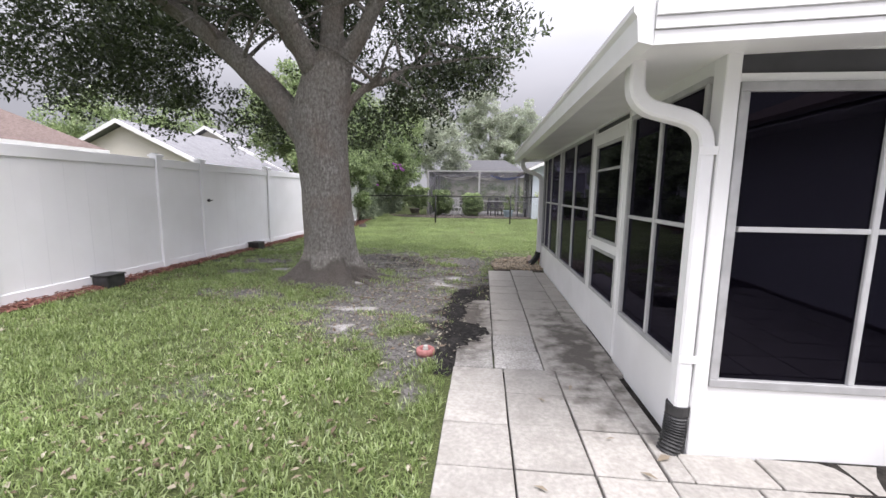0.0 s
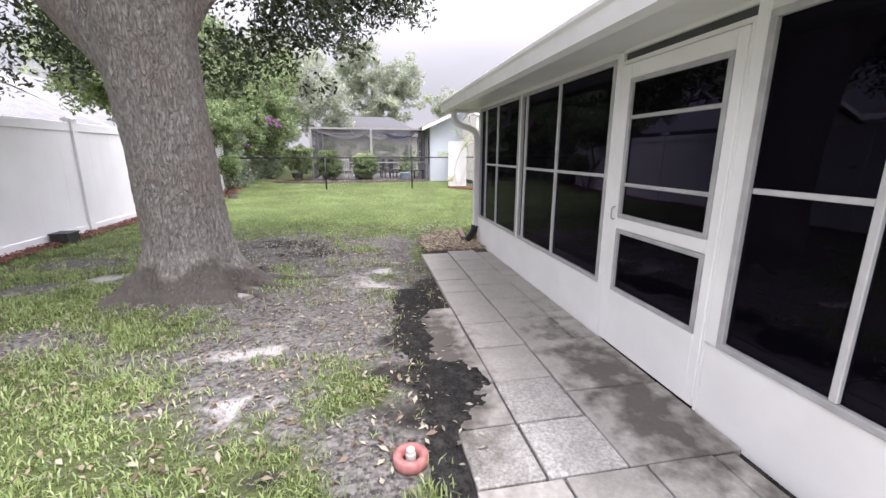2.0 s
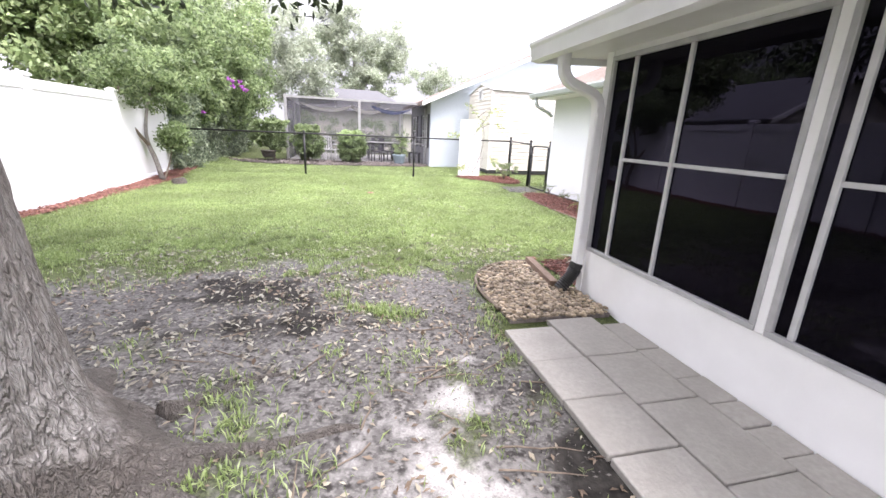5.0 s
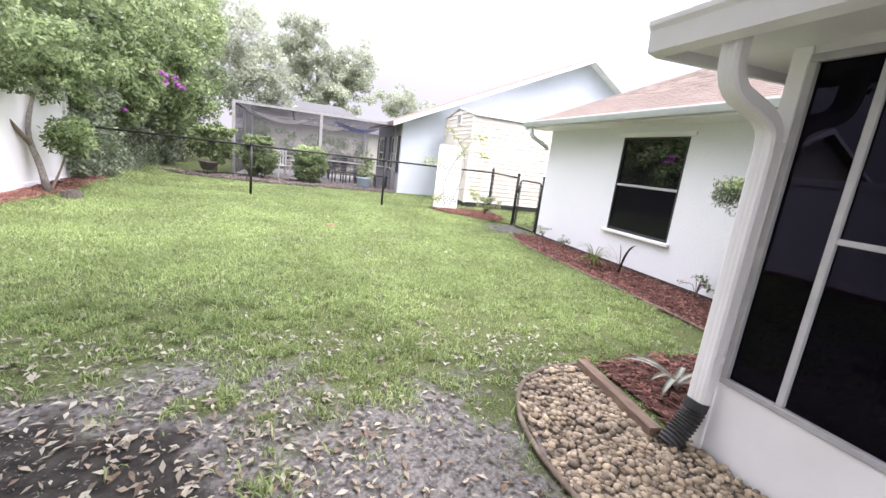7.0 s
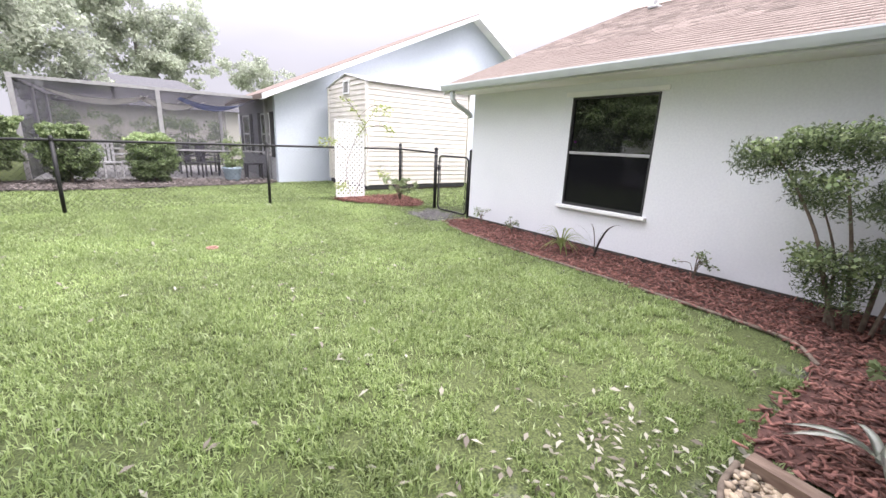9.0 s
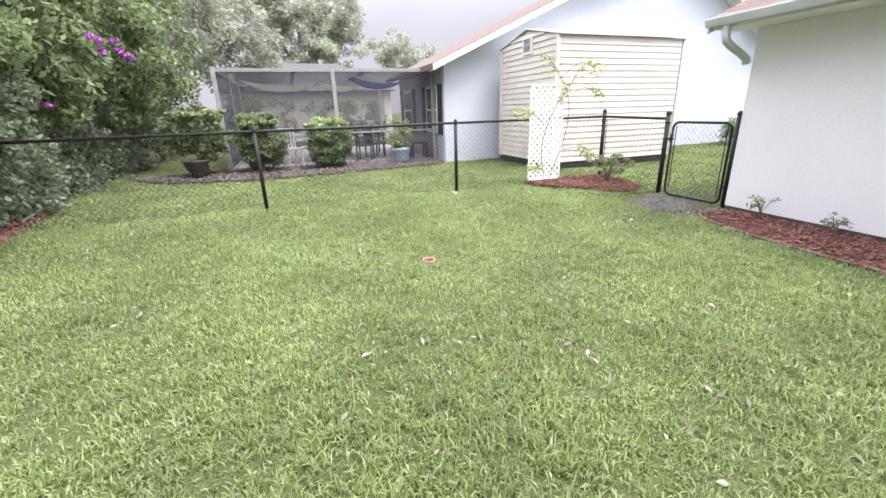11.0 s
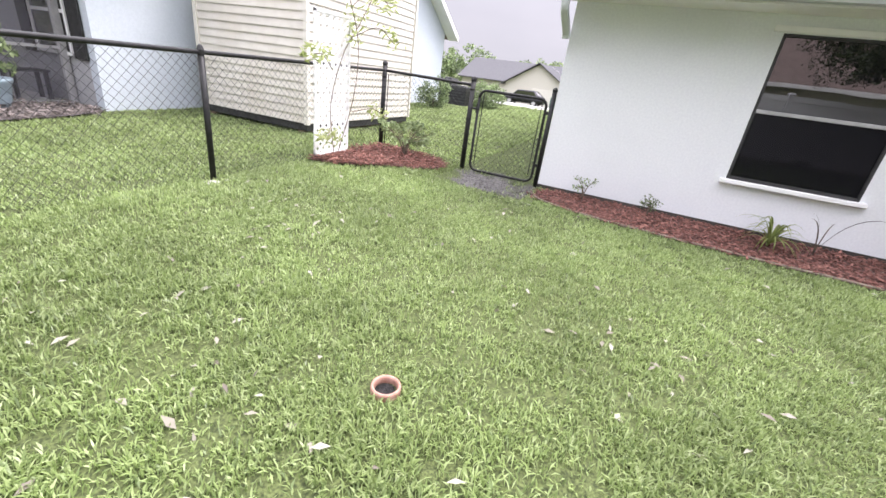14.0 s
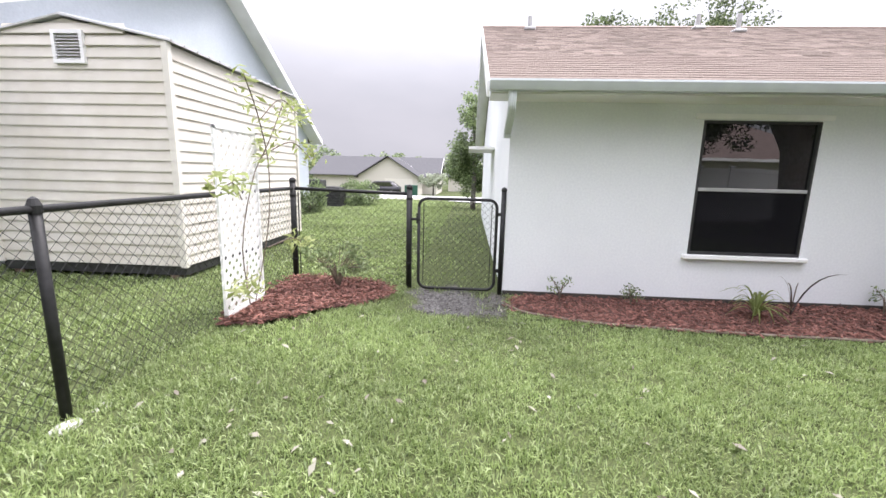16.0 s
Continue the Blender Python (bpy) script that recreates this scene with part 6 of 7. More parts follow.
def patio_table(loc, mat, r, h, label):
    t = thing("patio_table", loc, label, "table")
    x, y, z = loc
    part("tabletop", boxes((x - r, x + r, y - r * 0.7, y + r * 0.7, z + h - 0.035, z + h), bevel=0.008), mat, t)
    for sx in (-1, 1):
        for sy in (-1, 1):
            px, py = x + sx * (r - 0.05), y + sy * (r * 0.7 - 0.05)
            part("leg", boxes((px - 0.025, px + 0.025, py - 0.025, py + 0.025, z, z + h - 0.035)), mat, t)


patio_table((2.25, 22.6, 0.13), M_RUBBER, 0.26, 0.45, "small dark side table by the grey wall")
patio_table((1.0, 24.6, 0.13), M_RUBBER, 0.6, 0.72, "dark patio table by the grey wall")


# ---- trellis with its climber ----
def trellis():
    t = thing("trellis", (3.03, 17.18, 0.15), "white lattice trellis with a sparse climbing vine", "trellis")
    x0, x1, z0, z1, y = 2.68, 3.36, 0.17, 1.82, 17.15
    rails = [(x0, x1, y - 0.012, y + 0.012, z1 - 0.03, z1), (x0, x1, y - 0.012, y + 0.012, z0, z0 + 0.03), (x0, x0 + 0.03, y - 0.012, y + 0.012, z0, z1), (x1 - 0.03, x1, y - 0.012, y + 0.012, z0, z1)]
    for r in rails:
        part("border", boxes(r, bevel=0.002), M_WHITE, t)
    w, pitch, h = 0.042, 0.112, z1 - z0
    s = -h
    while s < x1 - x0:
        for direction in (1, -1):
            a0, b0, a1, b1 = s, 0.0, s + h, h
            if a0 < 0:
                b0, a0 = -s, 0.0
            if a1 > x1 - x0:
                b1, a1 = h - (a1 - (x1 - x0)), x1 - x0
            if a1 - a0 > 0.02:
                bm = bmesh.new()
                d = w * 0.7071
                yy = y - 0.006 if direction == 1 else y + 0.001
                def px(q):
                    return x0 + q if direction == 1 else x1 - q
                vs = []
                for q, zz, o in ((a0, b0, 1), (a1, b1, 1), (a1, b1, -1), (a0, b0, -1)):
                    vs.append((px(q - o * d * 0.5), z0 + zz + o * d * 0.5))
                lo = [bm.verts.new((vx, yy, vz)) for vx, vz in vs]
                hi = [bm.verts.new((vx, yy + 0.005, vz)) for vx, vz in vs]
                bm.faces.new(lo)
                bm.faces.new(hi)
                for k in range(4):
                    bm.faces.new((lo[k], lo[(k + 1) % 4], hi[(k + 1) % 4], hi[k]))
                bmesh.ops.recalc_face_normals(bm, faces=bm.faces[:])
                part("slat", bm, M_WHITE, t)
        s += pitch
    v = thing("climbing_vine", (3.2, 17.05, 0.2), "thin green climbing vine with yellow-green leaves", "vine")
    tips = []
    r = random.Random(4)
    for ctrl in ([(3.0, 17.1, 0.2), (2.9, 17.08, 0.8), (3.1, 17.05, 1.4), (3.3, 17.0, 1.7), (3.55, 16.95, 2.1)], [(3.1, 17.1, 0.2), (3.35, 17.06, 0.9), (3.4, 17.05, 1.5), (3.15, 17.0, 1.95), (2.85, 16.95, 2.25)], [(3.3, 17.06, 1.6), (3.6, 16.9, 1.75), (3.85, 16.8, 1.6)], [(2.9, 17.06, 1.2), (2.6, 16.95, 1.35), (2.35, 16.85, 1.35)], [(3.3, 17.05, 0.7), (3.6, 16.95, 0.75), (3.75, 16.9, 0.7)], [(3.15, 17.0, 1.9), (3.5, 16.95, 2.15), (3.8, 16.9, 2.05)], [(2.9, 17.05, 0.6), (2.7, 16.95, 0.45)]):
        pts = curve_points(ctrl, 14)
        bm = bmesh.new()
        tube(bm, pts, 0.006, 5)
        part("stem", bm, M_TWIG, v)
        tips += [tuple(p) for p in pts[8:]] + [tuple(pts[-1])] * 3
    g = np.random.default_rng(8)
    tips = [c for c in tips if r.random() < 0.7]
    ob = leaves("foliage", clumps(tips, 0.17, 9, g), 0.10, M_TIP, v, slim=0.3, flat=0.3, rng=g)
    ob["kind"] = "stuff"


trellis()


def small_shrub(loc, h, r, mat, label, seed, n=10, per=24, size=0.05, name="small_shrub"):
    x, y, z = loc
    g = np.random.default_rng(seed)
    s = thing(name, loc, label, "shrub", "young plants in the mulch")
    tips = []
    for k in range(n):
        a, u = g.uniform(0, 6.28), g.uniform(0.3, 1)
        e = (x + math.cos(a) * r * u, y + math.sin(a) * r * u, z + h * g.uniform(0.45, 1))
        bm = bmesh.new()
        tube(bm, curve_points([(x, y, z - 0.02), (x + math.cos(a) * r * u * 0.3, y + math.sin(a) * r * u * 0.3, z + h * 0.5), e], 7), 0.004, 5)
        part("stem", bm, M_TWIG, s)
        tips += [e]
    ob = leaves("foliage", clumps(tips, 0.07, per, g), size, mat, s, slim=0.5, rng=g)
    ob["kind"] = "stuff"


small_shrub((3.95, 16.55, 0.12), 0.48, 0.4, M_LIME, "low green shrub in the red mulch bed", 61, 30, 30, 0.055)
small_shrub((4.1, 13.95, 0.05), 0.26, 0.14, M_HEDGE, "thin young shrub against the white wall", 62, 9, 14, 0.035)
small_shrub((4.05, 13.15, 0.05), 0.2, 0.13, M_HEDGE, "thin young shrub against the white wall", 63, 9, 18, 0.035)
small_shrub((4.1, 10.35, 0.05), 0.32, 0.2, M_HEDGE, "thin young shrub against the white wall", 64, 9, 12, 0.04)
small_shrub((2.2, 8.5, 0.05), 0.34, 0.2, M_LIME, "leggy yellow-green shrub by the porch corner", 65, 9, 26, 0.06)


def strap_leaf(bm, base, ang, length, width, rise_by, droop_by, fold=0.3, segs=7):
    """A long strap leaf that arches outward, with a folded section and thickness."""
    rows = []
    out = Vector((math.cos(ang), math.sin(ang), 0))
    side = Vector((-math.sin(ang), math.cos(ang), 0))
    for k in range(segs + 1):
        u = k / segs
        c = Vector(base) + out * length * u * (0.55 + 0.45 * u) + Vector((0, 0, rise_by * u * (2 - u) - droop_by * u ** 3))
        w = width * (0.6 + 0.6 * u) * (1 - u) ** 0.55 if u < 1 else 0.001
        rows.append([bm.verts.new(c + side * w + Vector((0, 0, w * fold))), bm.verts.new(c), bm.verts.new(c - side * w + Vector((0, 0, w * fold)))])
    for a, b in zip(rows, rows[1:]):
        for k in range(2):
            bm.faces.new((a[k], a[k + 1], b[k + 1], b[k]))


def strap_plant(name, loc, label, mat, count, length, width, rise_by, droop_by, seed, thick=0.003, fold=0.3, mid=None):
    p = thing(name, loc, label, "plant")
    r = random.Random(seed)
    for k in range(count):
        bm = bmesh.new()
        strap_leaf(bm, (loc[0], loc[1], loc[2] + 0.01), 6.283 * k / count + r.uniform(-0.3, 0.3), length * r.uniform(0.65, 1.1), width * r.uniform(0.8, 1.1), rise_by * r.uniform(0.5, 1.3), droop_by * r.uniform(0.6, 1.3), fold)
        bmesh.ops.solidify(bm, geom=bm.faces[:], thickness=thick)
        part("leaf", bm, mat, p, smooth=True)


strap_plant("agave", (1.72, 8.56, 0.04), "pale grey-green agave with a few long tapering leaves", M_ALOE, 8, 0.42, 0.038, 0.14, 0.07, 3, 0.012, 0.4)
strap_plant("spider_plant", (3.78, 11.95, 0.04), "tuft of yellow-green strap leaves in the mulch", M_TIP, 34, 0.36, 0.017, 0.30, 0.16, 5)


def dark_blade_plant():
    p = thing("dark_spiky_plant", (3.9, 11.5, 0.04), "dry spiky plant with one dark upright leaf", "plant")
    for k, (a, ln, up, mat, w) in enumerate(((1.2, 0.16, 0.42, M_TWIG, 0.012), (4.4, 0.42, 0.50, M_DARKLEAF, 0.03), (2.2, 0.28, 0.40, M_TWIG, 0.012), (5.4, 0.1, 0.35, M_TWIG, 0.009))):
        bm = bmesh.new()
        strap_leaf(bm, (3.9, 11.5, 0.04), a, ln, w, up, 0.0, 0.3)
        bmesh.ops.solidify(bm, geom=bm.faces[:], thickness=0.003)
        part("leaf", bm, mat, p)


dark_blade_plant()

# tall ming aralia beside the porch
leafy("aralia_shrub", (3.75, 9.0, 0.05), "tall ming aralia shrub in tiers against the white wall", "shrub",
      [[(3.75, 9.0, 0), (3.7, 9.1, 0.7), (3.65, 9.25, 1.35)], [(3.8, 8.92, 0), (3.75, 8.9, 0.8), (3.7, 8.95, 1.55)], [(3.7, 9.08, 0), (3.6, 9.3, 0.75), (3.62, 9.55, 1.2), (3.65, 9.75, 1.45)], [(3.85, 8.8, 0), (3.9, 8.72, 0.9), (3.8, 8.65, 1.5)], [(3.78, 9.14, 0), (3.8, 9.2, 0.6), (3.75, 9.4, 1.15)], [(3.72, 8.86, 0), (3.66, 8.8, 0.5), (3.6, 8.78, 0.95)], [(3.68, 9.05, 0), (3.6, 9.15, 0.3), (3.6, 9.25, 0.55)]],
      [0.022, 0.022, 0.018, 0.02, 0.016, 0.018, 0.014],
      np.vstack((cloud(12, (3.65, 9.78, 1.38), (0.22, 0.18, 0.13), 71), cloud(14, (3.66, 9.42, 1.5), (0.26, 0.2, 0.12), 70), cloud(24, (3.7, 8.98, 1.52), (0.34, 0.3, 0.16), 72), cloud(10, (3.78, 8.62, 1.5), (0.26, 0.2, 0.16), 79), cloud(22, (3.68, 9.2, 1.14), (0.34, 0.36, 0.15), 73), cloud(16, (3.75, 8.72, 1.05), (0.3, 0.24, 0.2), 78), cloud(16, (3.62, 9.18, 0.56), (0.28, 0.26, 0.1), 74), cloud(10, (3.7, 8.85, 0.66), (0.26, 0.22, 0.14), 75), cloud(8, (3.66, 9.15, 0.34), (0.22, 0.2, 0.08), 76))), 0.17, 150, 0.042, M_ARALIA, 77, slim=0.26,
      extra=(("young_growth", np.vstack((cloud(7, (3.63, 9.8, 1.48), (0.2, 0.16, 0.05), 171), cloud(6, (3.64, 9.45, 1.6), (0.2, 0.18, 0.05), 175), cloud(7, (3.68, 9.05, 1.64), (0.28, 0.26, 0.06), 172), cloud(6, (3.64, 9.3, 1.24), (0.24, 0.26, 0.06), 173), cloud(6, (3.58, 9.2, 0.64), (0.22, 0.24, 0.05), 174))), 0.15, 60, 0.042, M_LIME, "yellow-green young leaves"),))


# ---- mulch, stones, edging ----
def bed_outline(pts, n=60):
    return [(p.x, p.y) for p in curve_points([(x, y, 0) for x, y in pts] + [(pts[0][0], pts[0][1], 0)], n)][:-1]


def inside(poly, x, y):
    hit = np.zeros(len(x), bool)
    for (x0, y0), (x1, y1) in zip(poly, poly[1:] + poly[:1]):
        if y0 != y1:
            cross = ((y0 > y) != (y1 > y)) & (x < (x1 - x0) * (y - y0) / (y1 - y0) + x0)
            hit ^= cross
    return hit


HOUSE_BED = [(4.33, 14.3), (4.1, 14.55), (3.72, 14.5), (3.5, 14.1), (3.36, 13.4), (3.3, 12.6), (3.3, 11.5), (3.24, 10.5), (3.19, 9.7), (3.1, 9.25), (2.8, 9.0), (2.3, 8.95), (1.6, 9.0), (1.36, 8.95), (1.36, 8.15), (4.33, 8.15)]
CORNER_BED = [(2.62, 17.22), (2.72, 16.86), (3.12, 16.55), (3.46, 16.22), (3.84, 15.92), (4.18, 15.98), (4.34, 16.2), (4.34, 17.22)]
FENCE_BED = [(-5.05, 2.0), (-4.86, 2.0), (-4.82, 5.0), (-4.88, 8.0), (-4.84, 12.0), (-4.7, 15.2), (-4.6, 16.2), (-4.75, 17.5), (-4.9, 18.6), (-5.05, 18.6)]
STONE_BED = [(0.42, 7.55), (0.40, 8.15), (0.48, 8.55), (0.7, 8.82), (1.0, 8.95), (1.2, 8.95), (1.2, 8.25), (1.3, 8.08), (1.3, 7.55)]
NEIGHBOUR_BED = [(-4.9, 21.7), (-3.9, 20.95), (-2.3, 20.4), (0.0, 20.5), (2.0, 20.9), (2.6, 21.25), (2.5, 22.05), (-2.8, 22.5)]


def mulch_bed(poly, count, label, mat, mound=0.05, size=0.06, seed=0, height=None):
    g = np.random.default_rng(seed)
    xs, ys = [p[0] for p in poly], [p[1] for p in poly]
    x, y = g.uniform(min(xs), max(xs), count * 3), g.uniform(min(ys), max(ys), count * 3)
    ok = inside(poly, x, y)
    x, y = x[ok][:count] + g.normal(0, 0.035, min(count, int(ok.sum()))), y[ok][:count] + g.normal(0, 0.05, min(count, int(ok.sum())))
    base = ground_height(x, y)
    n = len(x)
    a = g.uniform(0, 6.283, n)
    tilt = g.normal(0, 0.25, n)
    L, W, T = size * g.uniform(0.4, 1.4, n), size * 0.28 * g.uniform(0.5, 1.5, n), 0.006
    d = np.stack((np.cos(a) * np.cos(tilt), np.sin(a) * np.cos(tilt), np.sin(tilt)), 1)
    s = np.stack((-np.sin(a), np.cos(a), g.normal(0, 0.25, n)), 1)
    c = np.stack((x, y, base + mound * g.uniform(0.3, 1.0, n)), 1)
    u = np.array([0, 0, T])
    q = [c - d * L[:, None] / 2 - s * W[:, None] / 2, c + d * L[:, None] / 2 - s * W[:, None] / 3, c + d * L[:, None] / 2 + s * W[:, None] / 3, c - d * L[:, None] / 2 + s * W[:, None] / 2]
    v = np.stack(q + [w + u for w in q], 1).reshape(-1, 3)
    f = np.array([4, 5, 6, 7, 0, 1, 5, 4, 1, 2, 6, 5, 2, 3, 7, 6, 3, 0, 4, 7])
    loops = (np.arange(n)[:, None] * 8 + f[None]).ravel()
    t = thing("mulch_bed", (float(np.mean(xs)), float(np.mean(ys)), 0), label, "mulch bed", "mulch beds", kind="structure")
    ob = bulk("chips", (v, loops), np.full(n * 5, 4), mat, t)
    ob["kind"] = "stuff"
    bm = bmesh.new()
    bm.faces.new([bm.verts.new((px, py, 0)) for px, py in poly])
    bmesh.ops.triangulate(bm, faces=bm.faces[:])
    bmesh.ops.subdivide_edges(bm, edges=bm.edges[:], cuts=5, use_grid_fill=True)
    bmesh.ops.triangulate(bm, faces=bm.faces[:])
    for vert in bm.verts:
        hh = float(ground_height(np.array([vert.co.x]), np.array([vert.co.y]))[0])
        vert.co.z = hh + mound * 0.45
    bmesh.ops.recalc_face_normals(bm, faces=bm.faces[:])
    part("bed", bm, mat, t)


mulch_bed(HOUSE_BED, 9000, "red-brown bark mulch along the white house wall", M_MULCH, 0.045, 0.06, 1)
mulch_bed(CORNER_BED, 3600, "mounded red bark mulch in the fence corner", M_MULCH, 0.09, 0.055, 2)
mulch_bed(FENCE_BED, 5000, "thin strip of red mulch along the white fence", M_MULCH, 0.05, 0.06, 3)
M_DULL = material("grey_brown_mulch", (0.09, 0.075, 0.068), (0.20, 0.17, 0.155), 25, 0.95, 0.5, island=0.5)
mulch_bed(NEIGHBOUR_BED, 4200, "grey-brown leaf mulch along the patio cage", M_DULL, 0.09, 0.09, 4)


def edging(pts, label):
    bm = bmesh.new()
    tube(bm, [(p.x, p.y, float(ground_height(np.array([p.x]), np.array([p.y]))[0]) + 0.025) for p in curve_points([(x, y, 0) for x, y in pts], 50)], 0.016, 7)
    tagged(part("lawn_edging", bm, M_TWIG, None, smooth=True), label, "lawn edging", "lawn edgings")


edging([(3.9, 14.6), (3.6, 14.3), (3.38, 13.4), (3.3, 12.0), (3.25, 10.5), (3.17, 9.6), (3.05, 9.2), (2.75, 8.98)], "low brown edging strip between lawn and mulch")
edging([(1.2, 8.97), (0.95, 8.95), (0.66, 8.8), (0.45, 8.5), (0.38, 8.15), (0.40, 7.75)], "low pale edging strip round the river stones")
tagged(part("timber_edge", prism(bmesh.new(), [(1.07, 8.16), (1.145, 8.15), (1.255, 8.93), (1.18, 8.94)], "z", -0.02, 0.085), M_TIMBER, None), "weathered brown timber beam edging the mulch", "timber")


def pebbles():
    t = thing("stone_bed", (0.85, 8.2, 0), "bed of tan river stones at the porch corner", "stone bed", kind="structure")
    g = np.random.default_rng(15)
    shapes = []
    for k in range(8):
        bm = bmesh.new()
        bmesh.ops.create_icosphere(bm, subdivisions=1, radius=1.0)
        sx, sy, sz = g.uniform(0.85, 1.25), g.uniform(0.65, 0.95), g.uniform(0.45, 0.65)
        for v in bm.verts:
            v.co = Vector((v.co.x * sx, v.co.y * sy, v.co.z * sz)) * (1 + 0.1 * noise.noise(v.co * 1.5 + Vector((k * 3, 0, 0))))
        me = bpy.data.meshes.new("river_stone")
        bm.to_mesh(me)
        bm.free()
        me.polygons.foreach_set("use_smooth", [True] * len(me.polygons))
        me.materials.append(M_STONE)
        shapes.append(me)
    x, y = g.uniform(0.38, 1.3, 4800), g.uniform(7.52, 8.97, 4800)
    ok = inside(STONE_BED, x, y)
    x, y = x[ok], y[ok]
    n = min(2300, len(x))
    vs, fs, sz = [], [], []
    base_v = [np.array([tuple(v.co) for v in me.vertices]) for me in shapes]
    base_f = [np.array([tuple(p.vertices) for p in me.polygons]) for me in shapes]
    off = 0
    for i in range(n):
        r = g.uniform(0.013, 0.027)
        z = 0.012 + g.uniform(0, 0.022)
        a = g.uniform(0, 6.283)
        k = i % 8
        if i < 300:
            ob = new("river_stone", shapes[k])
            ob.location, ob.rotation_euler, ob.scale = (x[i] - t.location.x, y[i] - t.location.y, z + 0.008), (g.normal(0, 0.25), g.normal(0, 0.25), a), (r * 1.1,) * 3
            ob.parent = t
        else:
            c, s = math.cos(a), math.sin(a)
            p = base_v[k] * r
            vs.append(np.stack((x[i] + p[:, 0] * c - p[:, 1] * s, y[i] + p[:, 0] * s + p[:, 1] * c, z + p[:, 2]), 1))
            fs.append(base_f[k] + off)
            off += len(p)
    loops = np.concatenate(fs).ravel()
    ob = bulk("small_stones", (np.concatenate(vs), loops), np.full(len(loops) // 3, 3), M_STONES, t)
    ob.data.polygons.foreach_set("use_smooth", [True] * len(ob.data.polygons))
    ob["kind"] = "stuff"
    part("stone_bed_soil", prism(bmesh.new(), STONE_BED, "z", -0.02, 0.012), M_DULL, t)


pebbles()


# ---- small things on the ground ----
def sprinkler(loc, label):
    s = thing("sprinkler_ring", loc, label, "sprinkler ring")
    bm = bmesh.new()
    prof = [(0.036, 0.0), (0.074, 0.0), (0.083, 0.025), (0.081, 0.055), (0.064, 0.066), (0.045, 0.056), (0.038, 0.03)]
    rings = [[bm.verts.new((loc[0] + r * math.cos(a * math.pi / 12), loc[1] + r * math.sin(a * math.pi / 12), loc[2] + z)) for a in range(24)] for r, z in prof]
    for i in range(len(rings)):
        for k in range(24):
            bm.faces.new((rings[i][k], rings[i][(k + 1) % 24], rings[(i + 1) % len(rings)][(k + 1) % 24], rings[(i + 1) % len(rings)][k]))
    bmesh.ops.recalc_face_normals(bm, faces=bm.faces[:])
    part("ring", bm, M_RED, s, smooth=True)
    part("sprinkler_head", lathe(bmesh.new(), [(0.024, -0.01), (0.024, 0.060), (0.020, 0.068), (0.020, 0.082), (0.014, 0.088), (0.003, 0.089)], loc, 14), M_CONC, s)


sprinkler((-0.27, 3.46, 0.0), "red concrete ring round a sprinkler head")


def clay_ring(loc):
    s = thing("clay_pipe_ring", loc, "terracotta pipe ring sunk in the lawn", "pipe ring")
    bm = bmesh.new()
    prof = [(0.052, -0.02), (0.068, -0.02), (0.070, 0.05), (0.067, 0.06), (0.057, 0.06), (0.053, 0.05)]
    rings = [[bm.verts.new((loc[0] + r * math.cos(a * math.pi / 12), loc[1] + r * math.sin(a * math.pi / 12), loc[2] + z)) for a in range(24)] for r, z in prof]
    for i in range(len(rings)):
        for k in range(24):
            bm.faces.new((rings[i][k], rings[i][(k + 1) % 24], rings[(i + 1) % len(rings)][(k + 1) % 24], rings[(i + 1) % len(rings)][k]))
    bmesh.ops.recalc_face_normals(bm, faces=bm.faces[:])
    part("ring", bm, M_CLAY, s, smooth=True)
    part("soil_plug", lathe(bmesh.new(), [(0.052, -0.012), (0.052, 0.024), (0.02, 0.028), (0.002, 0.028)], loc, 16), M_SOIL, s)


clay_ring((-0.18, 14.29, -0.028))


def drain_box(x, y):
    b = thing("drain_box", (x, y, 0.05), "black plastic downspout outlet box by the fence", "drain box", "drain boxes")
    part("casing", boxes((x - 0.12, x + 0.12, y - 0.14, y + 0.14, 0.04, 0.20), bevel=0.012), M_RUBBER, b)
    part("lid", boxes((x - 0.13, x + 0.13, y - 0.15, y + 0.15, 0.20, 0.222), bevel=0.006), M_RUBBER, b)


drain_box(-4.93, 5.17)
drain_box(-4.93, 8.9)


def stump():
    bm = bmesh.new()
    tube(bm, [(-4.42, 15.45, 0.0), (-4.42, 15.45, 0.06), (-4.43, 15.45, 0.14)], [0.17, 0.15, 0.12], 14, rough=0.3, seed=3)
    tagged(part("tree_stump", bm, M_BARK, None), "low grey stump beside the leaning shrub", "tree stump")


stump()


def fence_stone(x, y, r, seed):
    bm = bmesh.new()
    bmesh.ops.create_icosphere(bm, subdivisions=2, radius=r)
    for v in bm.verts:
        v.co *= 1 + 0.3 * noise.noise(v.co * 8 + Vector((seed, 0, 0)))
        v.co = Vector((x + v.co.x * 1.3, y + v.co.y, 0.075 + v.co.z * 0.45))
    tagged(part("footing_stone", bm, M_CONC, None), "rough grey concrete lump at the fence post foot", "stone", "stones at the post")


fence_stone(1.24, 17.16, 0.07, 1)
fence_stone(1.42, 17.14, 0.05, 5)


